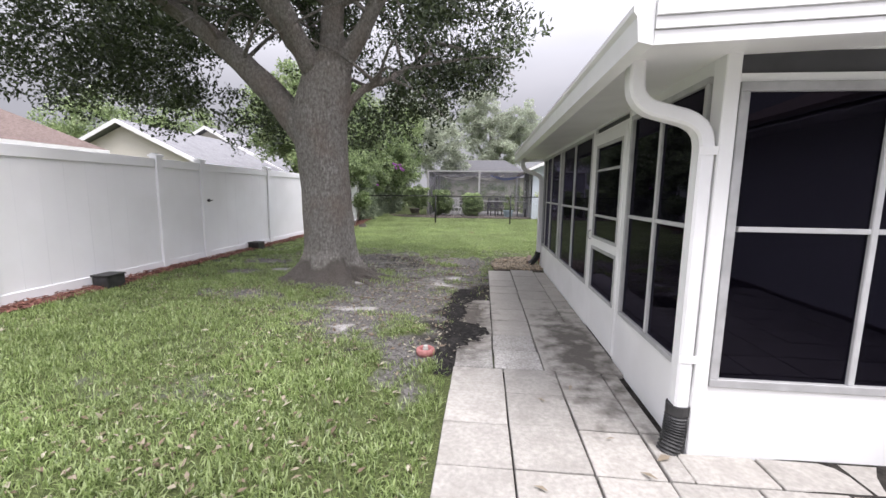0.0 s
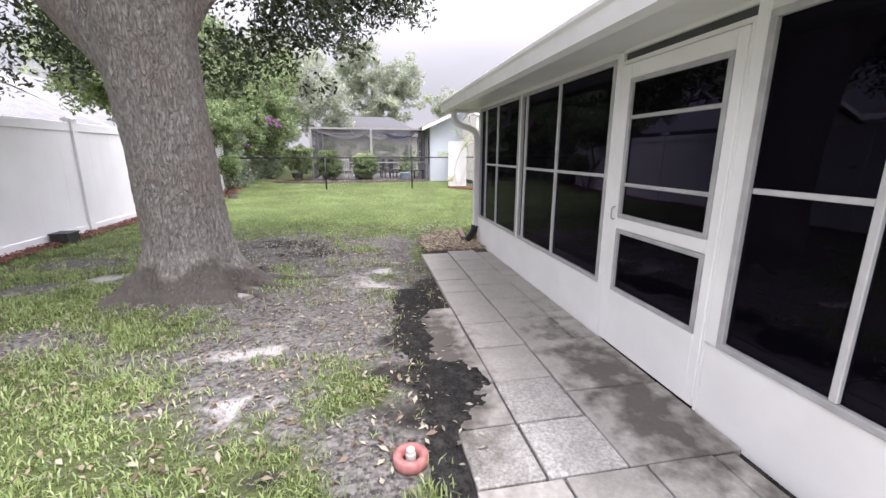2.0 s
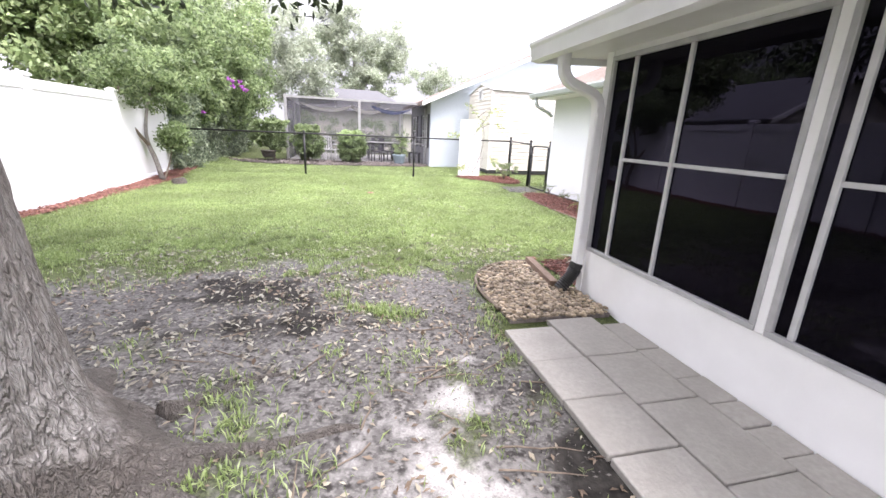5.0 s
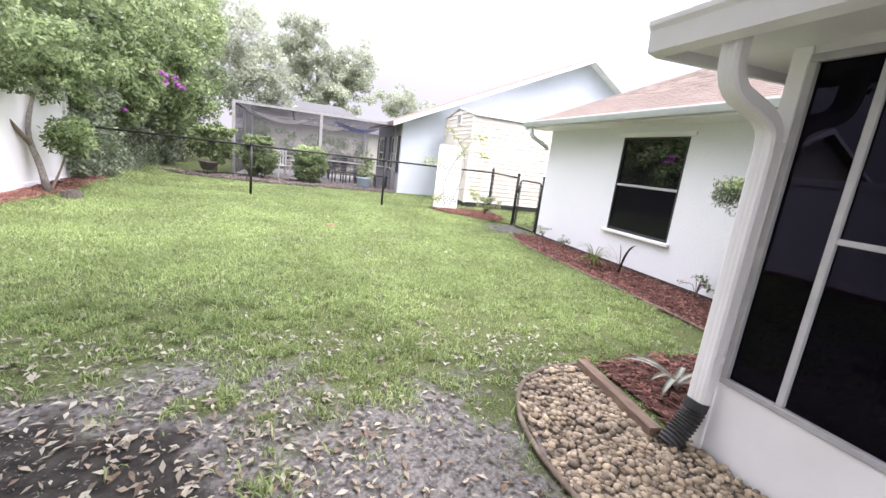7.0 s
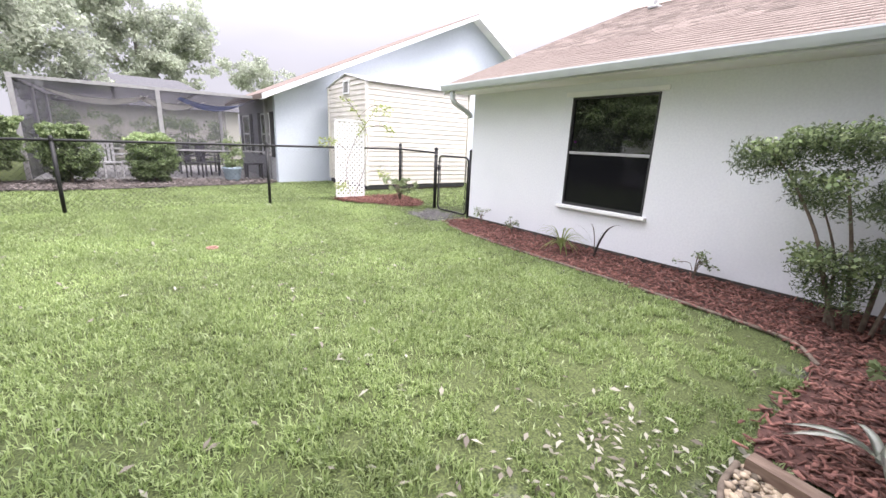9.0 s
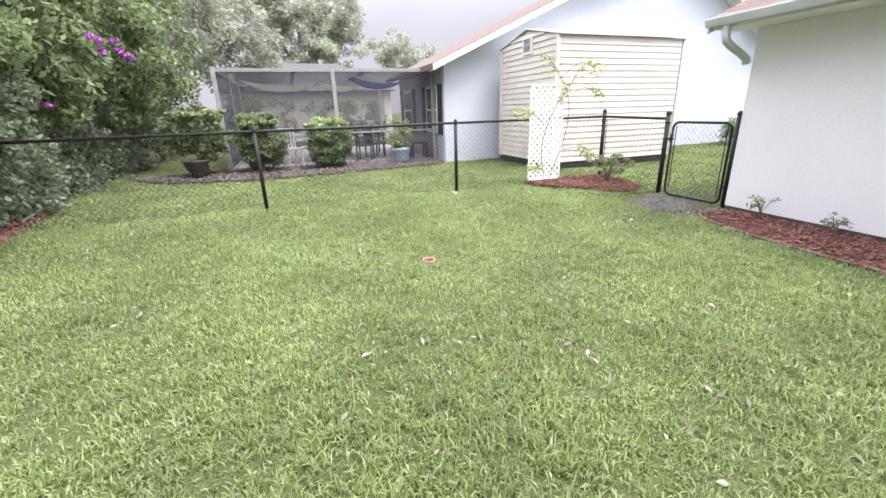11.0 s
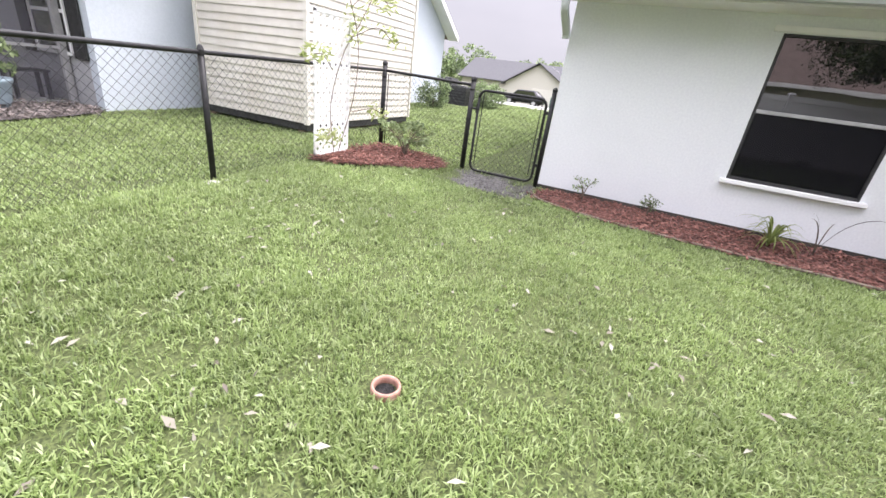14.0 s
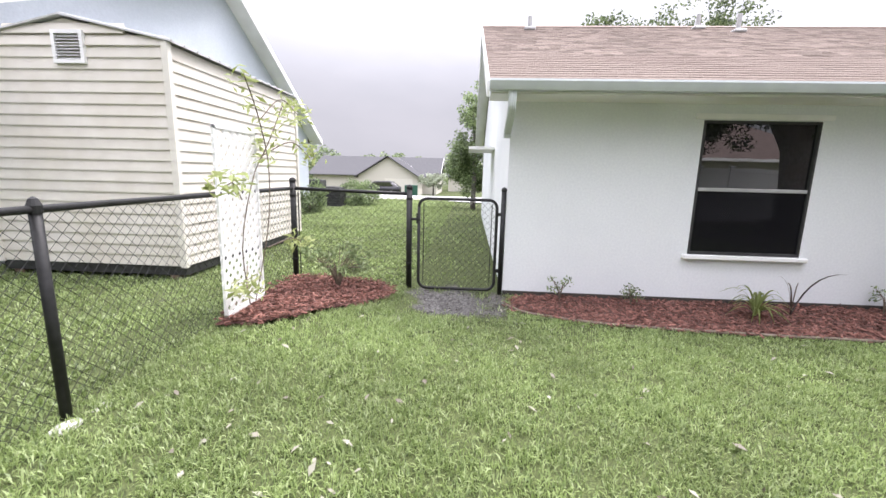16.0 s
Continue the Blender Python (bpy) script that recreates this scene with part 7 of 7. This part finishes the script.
# ---- houses behind the fence and across the street ----
def gable_house(name, label, x0, x1, y0, y1, base, eave, ridge, along, wall, roof, over=0.4, openings=(), rgroup=""):
    """A simple house with a pitched roof. along: the axis of its ridge."""
    h = thing(name, ((x0 + x1) / 2, (y0 + y1) / 2, base), label, "house", rgroup)
    bm = bmesh.new()
    if along == "y":
        mid = (x0 + x1) / 2
        prism(bm, [(x0, base), (x1, base), (x1, eave), (mid, ridge - 0.1), (x0, eave)], "y", y0, y1)
        k = (ridge - eave) / (mid - x0)
        prof = [(x0 - over, eave - over * k), (mid, ridge), (x1 + over, eave - over * k), (x1 + over, eave - over * k + 0.12), (mid, ridge + 0.12), (x0 - over, eave - over * k + 0.12)]
        rb = prism(bmesh.new(), prof, "y", y0 - over, y1 + over)
        trim = prism(bmesh.new(), [(a, b - 0.06) for a, b in prof[:3]] + [(a, b + 0.01) for a, b in prof[3:]], "y", y0 - over - 0.04, y0 - over)
    else:
        mid = (y0 + y1) / 2
        prism(bm, [(y0, base), (y1, base), (y1, eave), (mid, ridge - 0.1), (y0, eave)], "x", x0, x1)
        k = (ridge - eave) / (mid - y0)
        prof = [(y0 - over, eave - over * k), (mid, ridge), (y1 + over, eave - over * k), (y1 + over, eave - over * k + 0.12), (mid, ridge + 0.12), (y0 - over, eave - over * k + 0.12)]
        rb = prism(bmesh.new(), prof, "x", x0 - over, x1 + over)
        trim = prism(bmesh.new(), [(a, b - 0.06) for a, b in prof[:3]] + [(a, b + 0.01) for a, b in prof[3:]], "x", x1 + over, x1 + over + 0.04)
    part("wall", bm, wall, h)
    part("roof", rb, roof, h)
    part("rake_trim", trim, M_WHITE, h)
    for nm, o, mt in openings:
        part(nm, boxes(o), mt, h)
    return h


gable_house("tan_house", "tan stucco gable house with grey shingles behind the white fence", -20.2, -12.6, 18.0, 25.0, 0, 2.55, 4.35, "y", M_TAN, M_GREYROOF)
gable_house("grey_roof_house", "long grey shingle roof behind the white fence", -22.5, -12.4, 25.5, 37.0, 0, 2.5, 5.2, "y", M_TAN, M_GREYROOF)


def hip_house(name, label, x0, x1, y0, y1, eave, ridge, inset, roof):
    """A house with a hipped roof on all four sides."""
    h = thing(name, ((x0 + x1) / 2, (y0 + y1) / 2, 0), label, "house")
    bm = bmesh.new()
    mx = (x0 + x1) / 2
    lo = [bm.verts.new(p) for p in ((x0, y0, eave), (x1, y0, eave), (x1, y1, eave), (x0, y1, eave))]
    a, b = bm.verts.new((mx, y0 + inset, ridge)), bm.verts.new((mx, y1 - inset, ridge))
    bm.faces.new(list(reversed(lo)))
    bm.faces.new((lo[0], lo[1], a))
    bm.faces.new((lo[1], lo[2], b, a))
    bm.faces.new((lo[2], lo[3], b))
    bm.faces.new((lo[3], lo[0], a, b))
    part("roof", bm, roof, h)
    part("fascia", boxes((x1 - 0.03, x1 + 0.03, y0, y1, eave - 0.16, eave - 0.002), (x0, x1 - 0.03, y1 - 0.03, y1 + 0.03, eave - 0.16, eave - 0.002)), M_WHITE, h)
    part("wall", boxes((x0 + 0.5, x1 - 0.5, y0 + 0.5, y1 - 0.5, 0, eave - 0.002)), M_TAN, h)


hip_house("brown_roof_house", "house with a dark brown hipped shingle roof behind the fence", -22.0, -11.6, -3.0, 12.2, 2.55, 5.6, 4.7, M_BROWNROOF)


def hip_gazebo():
    g = thing("hip_roof_house", (-0.5, 38, 0), "distant house with a grey hip roof behind the cage", "house")
    bm = bmesh.new()
    lo = [bm.verts.new(p) for p in ((-4.2, 34, 2.6), (4.6, 34, 2.6), (4.6, 44, 2.6), (-4.2, 44, 2.6))]
    hi = [bm.verts.new(p) for p in ((-1.6, 38, 4.3), (2.0, 38, 4.3), (2.0, 40, 4.3), (-1.6, 40, 4.3))]
    bm.faces.new(hi)
    bm.faces.new(list(reversed(lo)))
    for k in range(4):
        bm.faces.new((lo[k], lo[(k + 1) % 4], hi[(k + 1) % 4], hi[k]))
    part("roof", bm, M_HIPROOF, g)
    part("wall", boxes((-3.9, 4.3, 34.4, 43.6, 0, 2.6)), M_TAN, g)


hip_gazebo()

gable_house("street_house", "cream house across the street with a grey shingle roof", 60, 72, 20, 38.5, -1.55, 1.25, 3.9, "y", M_TAN, M_STREETROOF, 0.6)
gable_house("street_garage", "cream garage gable across the street with a wide door", 54, 62, 22.0, 30.0, -1.5, 1.1, 3.6, "x", M_TAN, M_STREETROOF, 0.5,
            (("garage_door", (53.93, 53.99, 22.7, 26.4, -1.45, 0.75), M_CREAM),))
gable_house("far_street_house", "far cream house down the street", 74, 84, 8, 19, -1.55, 1.2, 3.3, "y", M_TAN, M_STREETROOF, 0.5)


def driveway():
    xs, ys = np.linspace(21, 39, 19), np.linspace(8, 24, 9)
    gx, gy = np.meshgrid(xs, ys)
    v = np.stack((gx, gy, rise(gx, gy) + 0.04), axis=-1).reshape(-1, 3)
    i = (np.arange(8)[:, None] * 19 + np.arange(18)[None]).ravel()
    ob = bulk("driveway", (v, np.stack((i, i + 1, i + 20, i + 19), 1).ravel()), np.full(len(i), 4), M_ASPHALT)
    tagged(ob, "pale concrete driveway beyond the side yard", "driveway", kind="structure")


driveway()


def ac_unit(x, y, w, d, h, label):
    a = thing("air_conditioner", (x, y, 0.09), label, "air conditioner", "outdoor units")
    part("casing", boxes((x - w, x + w, y - d, y + d, 0.1, h), bevel=0.02), M_RUBBER, a)
    part("top_grille", lathe(bmesh.new(), [(w * 0.8, 0), (w * 0.8, 0.02), (w * 0.3, 0.03)], (x, y, h), 16), M_BLACK, a)
    for i in range(5):
        z = 0.2 + i * (h - 0.3) / 5
        part("louvre", boxes((x - w - 0.012, x + w + 0.012, y - d - 0.012, y + d + 0.012, z, z + 0.03)), M_BLACK, a)
    part("pad", boxes((x - w - 0.1, x + w + 0.1, y - d - 0.1, y + d + 0.1, 0.03, 0.1)), M_CONC, a)


ac_unit(15.8, 20.6, 0.42, 0.42, 0.85, "dark outdoor air conditioner on a concrete pad")
ac_unit(17.2, 21.9, 0.4, 0.4, 1.1, "dark tall outdoor air conditioner beside the house")
leafy("clipped_hedge", (16.6, 19.75, 0), "rounded clipped green hedge in the side yard", "hedge", [[(16.6, 19.75, 0), (16.6, 19.75, 0.4)]], [0.04],
      cloud(130, (16.6, 19.75, 0.55), (0.8, 0.85, 0.6), 81), 0.22, 60, 0.08, M_HEDGE, 82)
leafy("side_yard_bush", (12.6, 20.3, 0), "round dark green bush by the neighbour wall", "bush", [[(12.6, 20.3, 0), (12.6, 20.3, 0.4)]], [0.04],
      cloud(60, (12.6, 20.3, 0.55), (0.6, 0.55, 0.55), 83), 0.2, 55, 0.075, M_HEDGE, 84)


def parked_car(x, y, z):
    c = thing("parked_car", (x, y, z), "dark car parked on the far driveway", "car")
    prof = [(-2.1, 0.3), (2.1, 0.3), (2.15, 0.7), (1.9, 0.95), (1.1, 1.0), (0.6, 1.5), (-1.2, 1.55), (-1.9, 1.05), (-2.15, 0.9)]
    bm = prism(bmesh.new(), [(y + a, z + b) for a, b in prof], "x", x - 0.88, x + 0.88)
    bmesh.ops.bevel(bm, geom=bm.edges[:], offset=0.06, segments=2, affect="EDGES")
    part("body", bm, M_CARPAINT, c, smooth=True)
    part("side_window", prism(bmesh.new(), [(y - 1.55, z + 1.02), (y + 0.95, z + 1.02), (y + 0.52, z + 1.42), (y - 1.15, z + 1.45)], "x", x - 0.895, x - 0.875), M_WGLASS, c)
    for dy in (-1.3, 1.3):
        for sx in (-0.9, 0.78):
            w = part("wheel", tube(bmesh.new(), [(x + sx, y + dy, z + 0.33), (x + sx + 0.14, y + dy, z + 0.33)], 0.33, 18), M_RUBBER, c)
            part("rim", tube(bmesh.new(), [(x + sx - 0.01, y + dy, z + 0.33), (x + sx + 0.02, y + dy, z + 0.33)], 0.2, 14), M_BAR, w)


parked_car(44, 24.8, -0.95)
tagged(part("green_bin", boxes((50.4, 51.0, 21.6, 23.2, -1.3, 0.05), bevel=0.03), M_GREEN, None), "green bins at the kerb across the street", "bin")
leafy("street_palm", (47, 19.3, -1.1), "small feathery palm at the driveway", "palm", [[(47, 19.3, -1.1), (47, 19.3, 0.6)]], [0.12], cloud(60, (47, 19.3, 0.7), (1.3, 1.5, 0.8), 91, 0.2), 0.35, 50, 0.22, M_FAR, 92)


# ---- paving ----
def pavers():
    p = thing("paver_path", (0.7, 4.5, 0), "path of worn square concrete pavers beside the porch", "paved path", kind="structure")
    r = random.Random(2)
    shapes = {}

    def slab(x0, x1, y0, y1, mat=M_PAVER):
        w, d = round(x1 - x0 - 0.011, 3), round(y1 - y0 - 0.011, 3)
        if (w, d, mat.name) not in shapes:
            bm = boxes((-w / 2, w / 2, -d / 2, d / 2, -0.045, 0.0), bevel=0.005)
            me = bpy.data.meshes.new("paver")
            bm.to_mesh(me)
            bm.free()
            me.materials.append(mat)
            shapes[(w, d, mat.name)] = me
        ob = new("paver", shapes[(w, d, mat.name)])
        ob.parent = p
        ob.location = ((x0 + x1) / 2 - 0.7 + r.uniform(-0.003, 0.003), (y0 + y1) / 2 - 4.5 + r.uniform(-0.003, 0.003), 0.008 + r.uniform(-0.004, 0.004))
        ob.rotation_euler = (r.uniform(-0.008, 0.008), r.uniform(-0.008, 0.008), r.uniform(-0.008, 0.008))

    s = 0.405
    # near patio, three slabs beside the porch corner, then out in front of it
    y = 3.255
    while y > -2.0:
        xs = [-0.02, 0.385, 0.79]
        for x in xs:
            slab(x, x + (s if x < 0.7 else 0.355), y - s, y)
        slab(1.145, 1.27, y - s, y) if y - s > 2.0 else None
        if y <= 2.1:
            x = 1.145
            while x < 4.3:
                slab(x, x + s, y - s, y)
                x += s
        y -= s
    x = 1.27
    while x < 4.2:
        slab(x, x + s, 2.04, 2.282)
        x += s
    # far run: two slabs and a cut strip along the wall, the strip only past the door
    left = [3.255, 3.645, 4.05, 4.5, 4.93, 5.34, 5.755, 6.165, 6.57, 6.97, 7.42]
    for k, (a, b) in enumerate(zip(left, left[1:])):
        slab(0.315, 0.71, a, b, M_ROUGHPAVER if k < 2 else M_PAVER)
    for a, b in ((3.255, 3.87), (3.87, 4.54)):
        slab(0.71, 1.325, a, b)
    right = [4.54, 5.0, 5.47, 5.93, 6.47, 6.97, 7.53]
    for a, b in zip(right, right[1:]):
        slab(0.71, 1.115, a, b)
    cut = [4.54, 4.78, 5.1, 5.42, 5.7, 6.0, 6.2, 6.4, 6.65, 7.0, 7.4]
    for a, b in zip(cut, cut[1:]):
        slab(1.115, 1.325, a, b)
    for k, (a, b) in enumerate(((3.255, 3.645), (3.645, 4.05), (4.05, 4.5), (4.5, 4.93), (4.93, 5.34))):
        slab(-0.01 if k == 0 else -0.04, 0.315, a, b, M_ROUGHPAVER if k == 0 else M_PAVER)


pavers()


def soil_spill():
    """Black soil washed over the outer slabs: a crumbly sheet that dips under them at its ragged edge."""
    xs, ys = np.arange(-0.42, 0.80, 0.012), np.arange(3.1, 6.0, 0.012)
    gx, gy = np.meshgrid(xs, ys)
    m = np.zeros_like(gx)
    for cx, cy, rx, ry in ((0.06, 4.16, 0.33, 0.36), (-0.02, 3.85, 0.20, 0.30), (-0.10, 4.8, 0.20, 0.55), (-0.12, 3.4, 0.10, 0.32), (-0.04, 5.45, 0.17, 0.5)):
        m = np.maximum(m, blob(gx, gy, cx, cy, rx, ry))
    fine = (vnoise(gx, gy, 6, 3) - 0.5) * 0.3 + (vnoise(gx, gy, 17, 8) - 0.5) * 0.5 + (vnoise(gx, gy, 45, 5) - 0.5) * 0.35
    z = -0.012 + 0.045 * np.clip(m + fine * 0.7 - 0.12, 0, 0.8)
    z -= 0.03 * (m <= 0.02)
    z -= 0.06 * smooth(0.29, 0.325, gx + (vnoise(gx, gy, 14, 2) - 0.5) * 0.03)
    v = np.stack((gx, gy, z), axis=-1).reshape(-1, 3)
    w, h = len(xs), len(ys)
    i = (np.arange(h - 1)[:, None] * w + np.arange(w - 1)[None]).ravel()
    keep = m.ravel()[i] > 0.05
    i = i[keep]
    ob = bulk("soil_spill", (v, np.stack((i, i + 1, i + w + 1, i + w), axis=1).ravel()), np.full(len(i), 4), M_SOIL)
    ob.data.polygons.foreach_set("use_smooth", [True] * len(ob.data.polygons))
    tagged(ob, "black damp soil washed over the edge of the pavers", "soil", kind="stuff")


soil_spill()


# ---- grass, litter ----
def paved(x, y):
    near = (x > -0.04) & (y < 3.28)
    far = (x > 0.30) & (y < 7.55)
    step = (x > -0.06) & (y < 5.35)
    return near | far | step | (x > 1.28) & (y < 8.12) | (x > 4.3) & (y < 14.7)


def lawn(name, region, count, length, width, seed, label, thin=1.0, bent=True):
    # blades stand in tufts of five about a common foot
    g = np.random.default_rng(seed)
    x0, x1, y0, y1 = region
    tufts = count // 5
    count = tufts * 5
    tx, ty = np.repeat(g.uniform(x0, x1, tufts), 5), np.repeat(g.uniform(y0, y1, tufts), 5)
    x, y = tx + g.normal(0, 0.02, count), ty + g.normal(0, 0.02, count)
    soil = soil_map(x, y) + 0.8 * np.maximum(sand_map(x, y), wet_map(x, y)) * (y < 9)
    patch = (0.45 + 0.55 * smooth(0.25, 0.6, vnoise(x, y, 1.3, 33))) * (0.14 + 0.86 * smooth(0.28, 0.6, vnoise(x, y, 9.0, 12)))
    keep = g.uniform(size=count) < np.clip(1.12 - 1.25 * soil, 0.02, 1) * patch ** (0.6 + 1.5 * smooth(11.2, 8.8, y) * smooth(6.5, 8.0, y)) * thin
    keep &= ~paved(x, y)
    for poly in (HOUSE_BED, CORNER_BED, STONE_BED, NEIGHBOUR_BED):
        keep &= ~inside(poly, x, y)
    keep &= (x > -4.85 + 0.05 * np.sin(y * 5)) | (y > 18.6)
    keep &= (x + 2.24) ** 2 + (y - 6.42) ** 2 > 0.7 ** 2
    keep &= (x + 0.18) ** 2 + (y - 14.29) ** 2 > 0.075 ** 2
    keep &= ~((x > 3.4) & (y > 14.6) & (y < 15.8) & (g.uniform(size=count) < 0.92))
    x, y = x[keep], y[keep]
    n = len(x)
    z = ground_height(x, y)
    a = g.uniform(0, 6.283, n)
    lean = g.uniform(0.1, 1.05, n)
    L = length * g.uniform(0.5, 1.35, n) * (0.7 + 0.6 * vnoise(x, y, 2.2, 51))
    W = width * g.uniform(0.7, 1.3, n)
    d = np.stack((np.cos(a), np.sin(a), np.zeros(n)), 1)
    s = np.stack((-np.sin(a), np.cos(a), g.normal(0, 0.25, n)), 1) * W[:, None] / 2
    b = np.stack((x, y, z - 0.004), 1)
    up = np.array([0, 0, 1.0])
    m = b + d * (L * 0.45 * np.sin(lean * 0.7))[:, None] + up * (L * 0.5 * np.cos(lean * 0.6))[:, None]
    t = b + d * (L * np.sin(lean))[:, None] + up * (L * np.cos(lean) * 0.85)[:, None]
    corners = (b, m + s, t, m - s) if bent else (b - s * 0.8, b + s * 0.8, t)
    k = len(corners)
    ob = bulk(name, (np.stack(corners, 1).reshape(-1, 3), np.arange(k * n)), np.full(n, k), M_GRASS)
    return tagged(ob, label, "grass", kind="stuff")


lawn("grass", (-4.9, 3.5, -0.5, 8.6), 580000, 0.064, 0.0082, 101, "broad-bladed green lawn grass, worn thin under the oak")
lawn("grass", (-4.95, 4.35, 8.6, 17.25), 950000, 0.054, 0.0077, 102, "broad-bladed bright green lawn grass, freshly cut")
lawn("grass", (-5.2, 4.6, 17.25, 22.5), 230000, 0.05, 0.011, 103, "bright green lawn grass beyond the wire fence")
lawn("grass", (4.45, 27, 14.7, 21.3), 320000, 0.055, 0.020, 104, "bright green side yard lawn grass")


def litter(name, region, count, size, mat, seed, label, avoid=True, lift=0.012):
    g = np.random.default_rng(seed)
    x0, x1, y0, y1 = region
    x, y = g.uniform(x0, x1, count), g.uniform(y0, y1, count)
    keep = g.uniform(size=count) < smooth(0.2, 0.75, vnoise(x, y, 1.1, seed))
    if avoid:
        keep &= ~paved(x, y)
    x, y = x[keep], y[keep]
    z = ground_height(x, y) + lift + 0.03 * g.uniform(size=len(x)) * (1 - np.clip(soil_map(x, y) * 2, 0, 1)) * (1 if avoid else 0)
    ob = leaves(name, np.stack((x, y, z), 1), size, mat, None, flat=0.72, slim=0.42, rng=g)
    return tagged(ob, label, "leaf litter", kind="stuff")


litter("fallen_leaves", (-4.2, 1.2, 7.0, 9.7), 5200, 0.05, M_PALE, 204, "pale fallen leaves thick on the lawn near the oak")
litter("fallen_leaves", (-4.6, 1.3, 1.0, 8.9), 7200, 0.055, M_DRY, 201, "small dry oak leaves scattered over soil and grass")
litter("fallen_leaves", (-3.0, 0.4, 4.0, 9.0), 2600, 0.045, M_DRY, 203, "small dry oak leaves scattered over soil and grass")
litter("fallen_leaves", (-4.6, 4.0, 8.7, 17.0), 1000, 0.062, M_PALE, 202, "pale fallen leaves scattered over the lawn")


litter("leaf_crumbs", (-2.9, 0.35, 3.2, 8.8), 15000, 0.019, M_CRUMB, 205, "grey-brown crumbs of leaf and bark over bare soil")

litter("fallen_leaves", (-0.36, 0.24, 3.35, 5.4), 300, 0.042, M_PALE, 207, "slim pale leaves on the black soil by the path", False, 0.05)
litter("leaf_crumbs", (3.3, 4.35, 14.5, 15.9), 1600, 0.035, M_CRUMB, 206, "grey crumbs of leaf and bark on the worn gateway", False)


def paver_leaves():
    g = np.random.default_rng(77)
    for x, y in ((1.05, 2.05), (1.18, 2.2), (0.62, 2.75), (0.95, 2.35), (1.75, 1.75), (2.05, 1.55), (0.5, 1.9), (0.85, 2.95), (1.15, 1.8)):
        ob = leaves("fallen_leaf", [(x, y, 0.022)], 0.085, M_DRY, None, flat=0.93, slim=0.35, rng=g)
        tagged(ob, "single curled dry leaf on the pavers", "leaf", "leaves on the pavers")


paver_leaves()


def twigs():
    r = random.Random(6)
    for i in range(60):
        x, y = r.uniform(-1.9, 0.2), r.uniform(4.3, 7.6)
        a, ln = r.uniform(0, 6.28), r.uniform(0.1, 0.45)
        pts = [(x + math.cos(a) * ln * k / 4 + r.uniform(-0.015, 0.015), y + math.sin(a) * ln * k / 4 + r.uniform(-0.015, 0.015), 0.016 + float(ground_height(np.array([x]), np.array([y]))[0])) for k in range(5)]
        bm = bmesh.new()
        tube(bm, pts, [0.005, 0.0045, 0.004, 0.003, 0.0015], 6)
        tagged(part("twig", bm, M_TWIG, None), "thin grey-brown twig lying on bare soil", "twig", "twigs under the oak")


twigs()
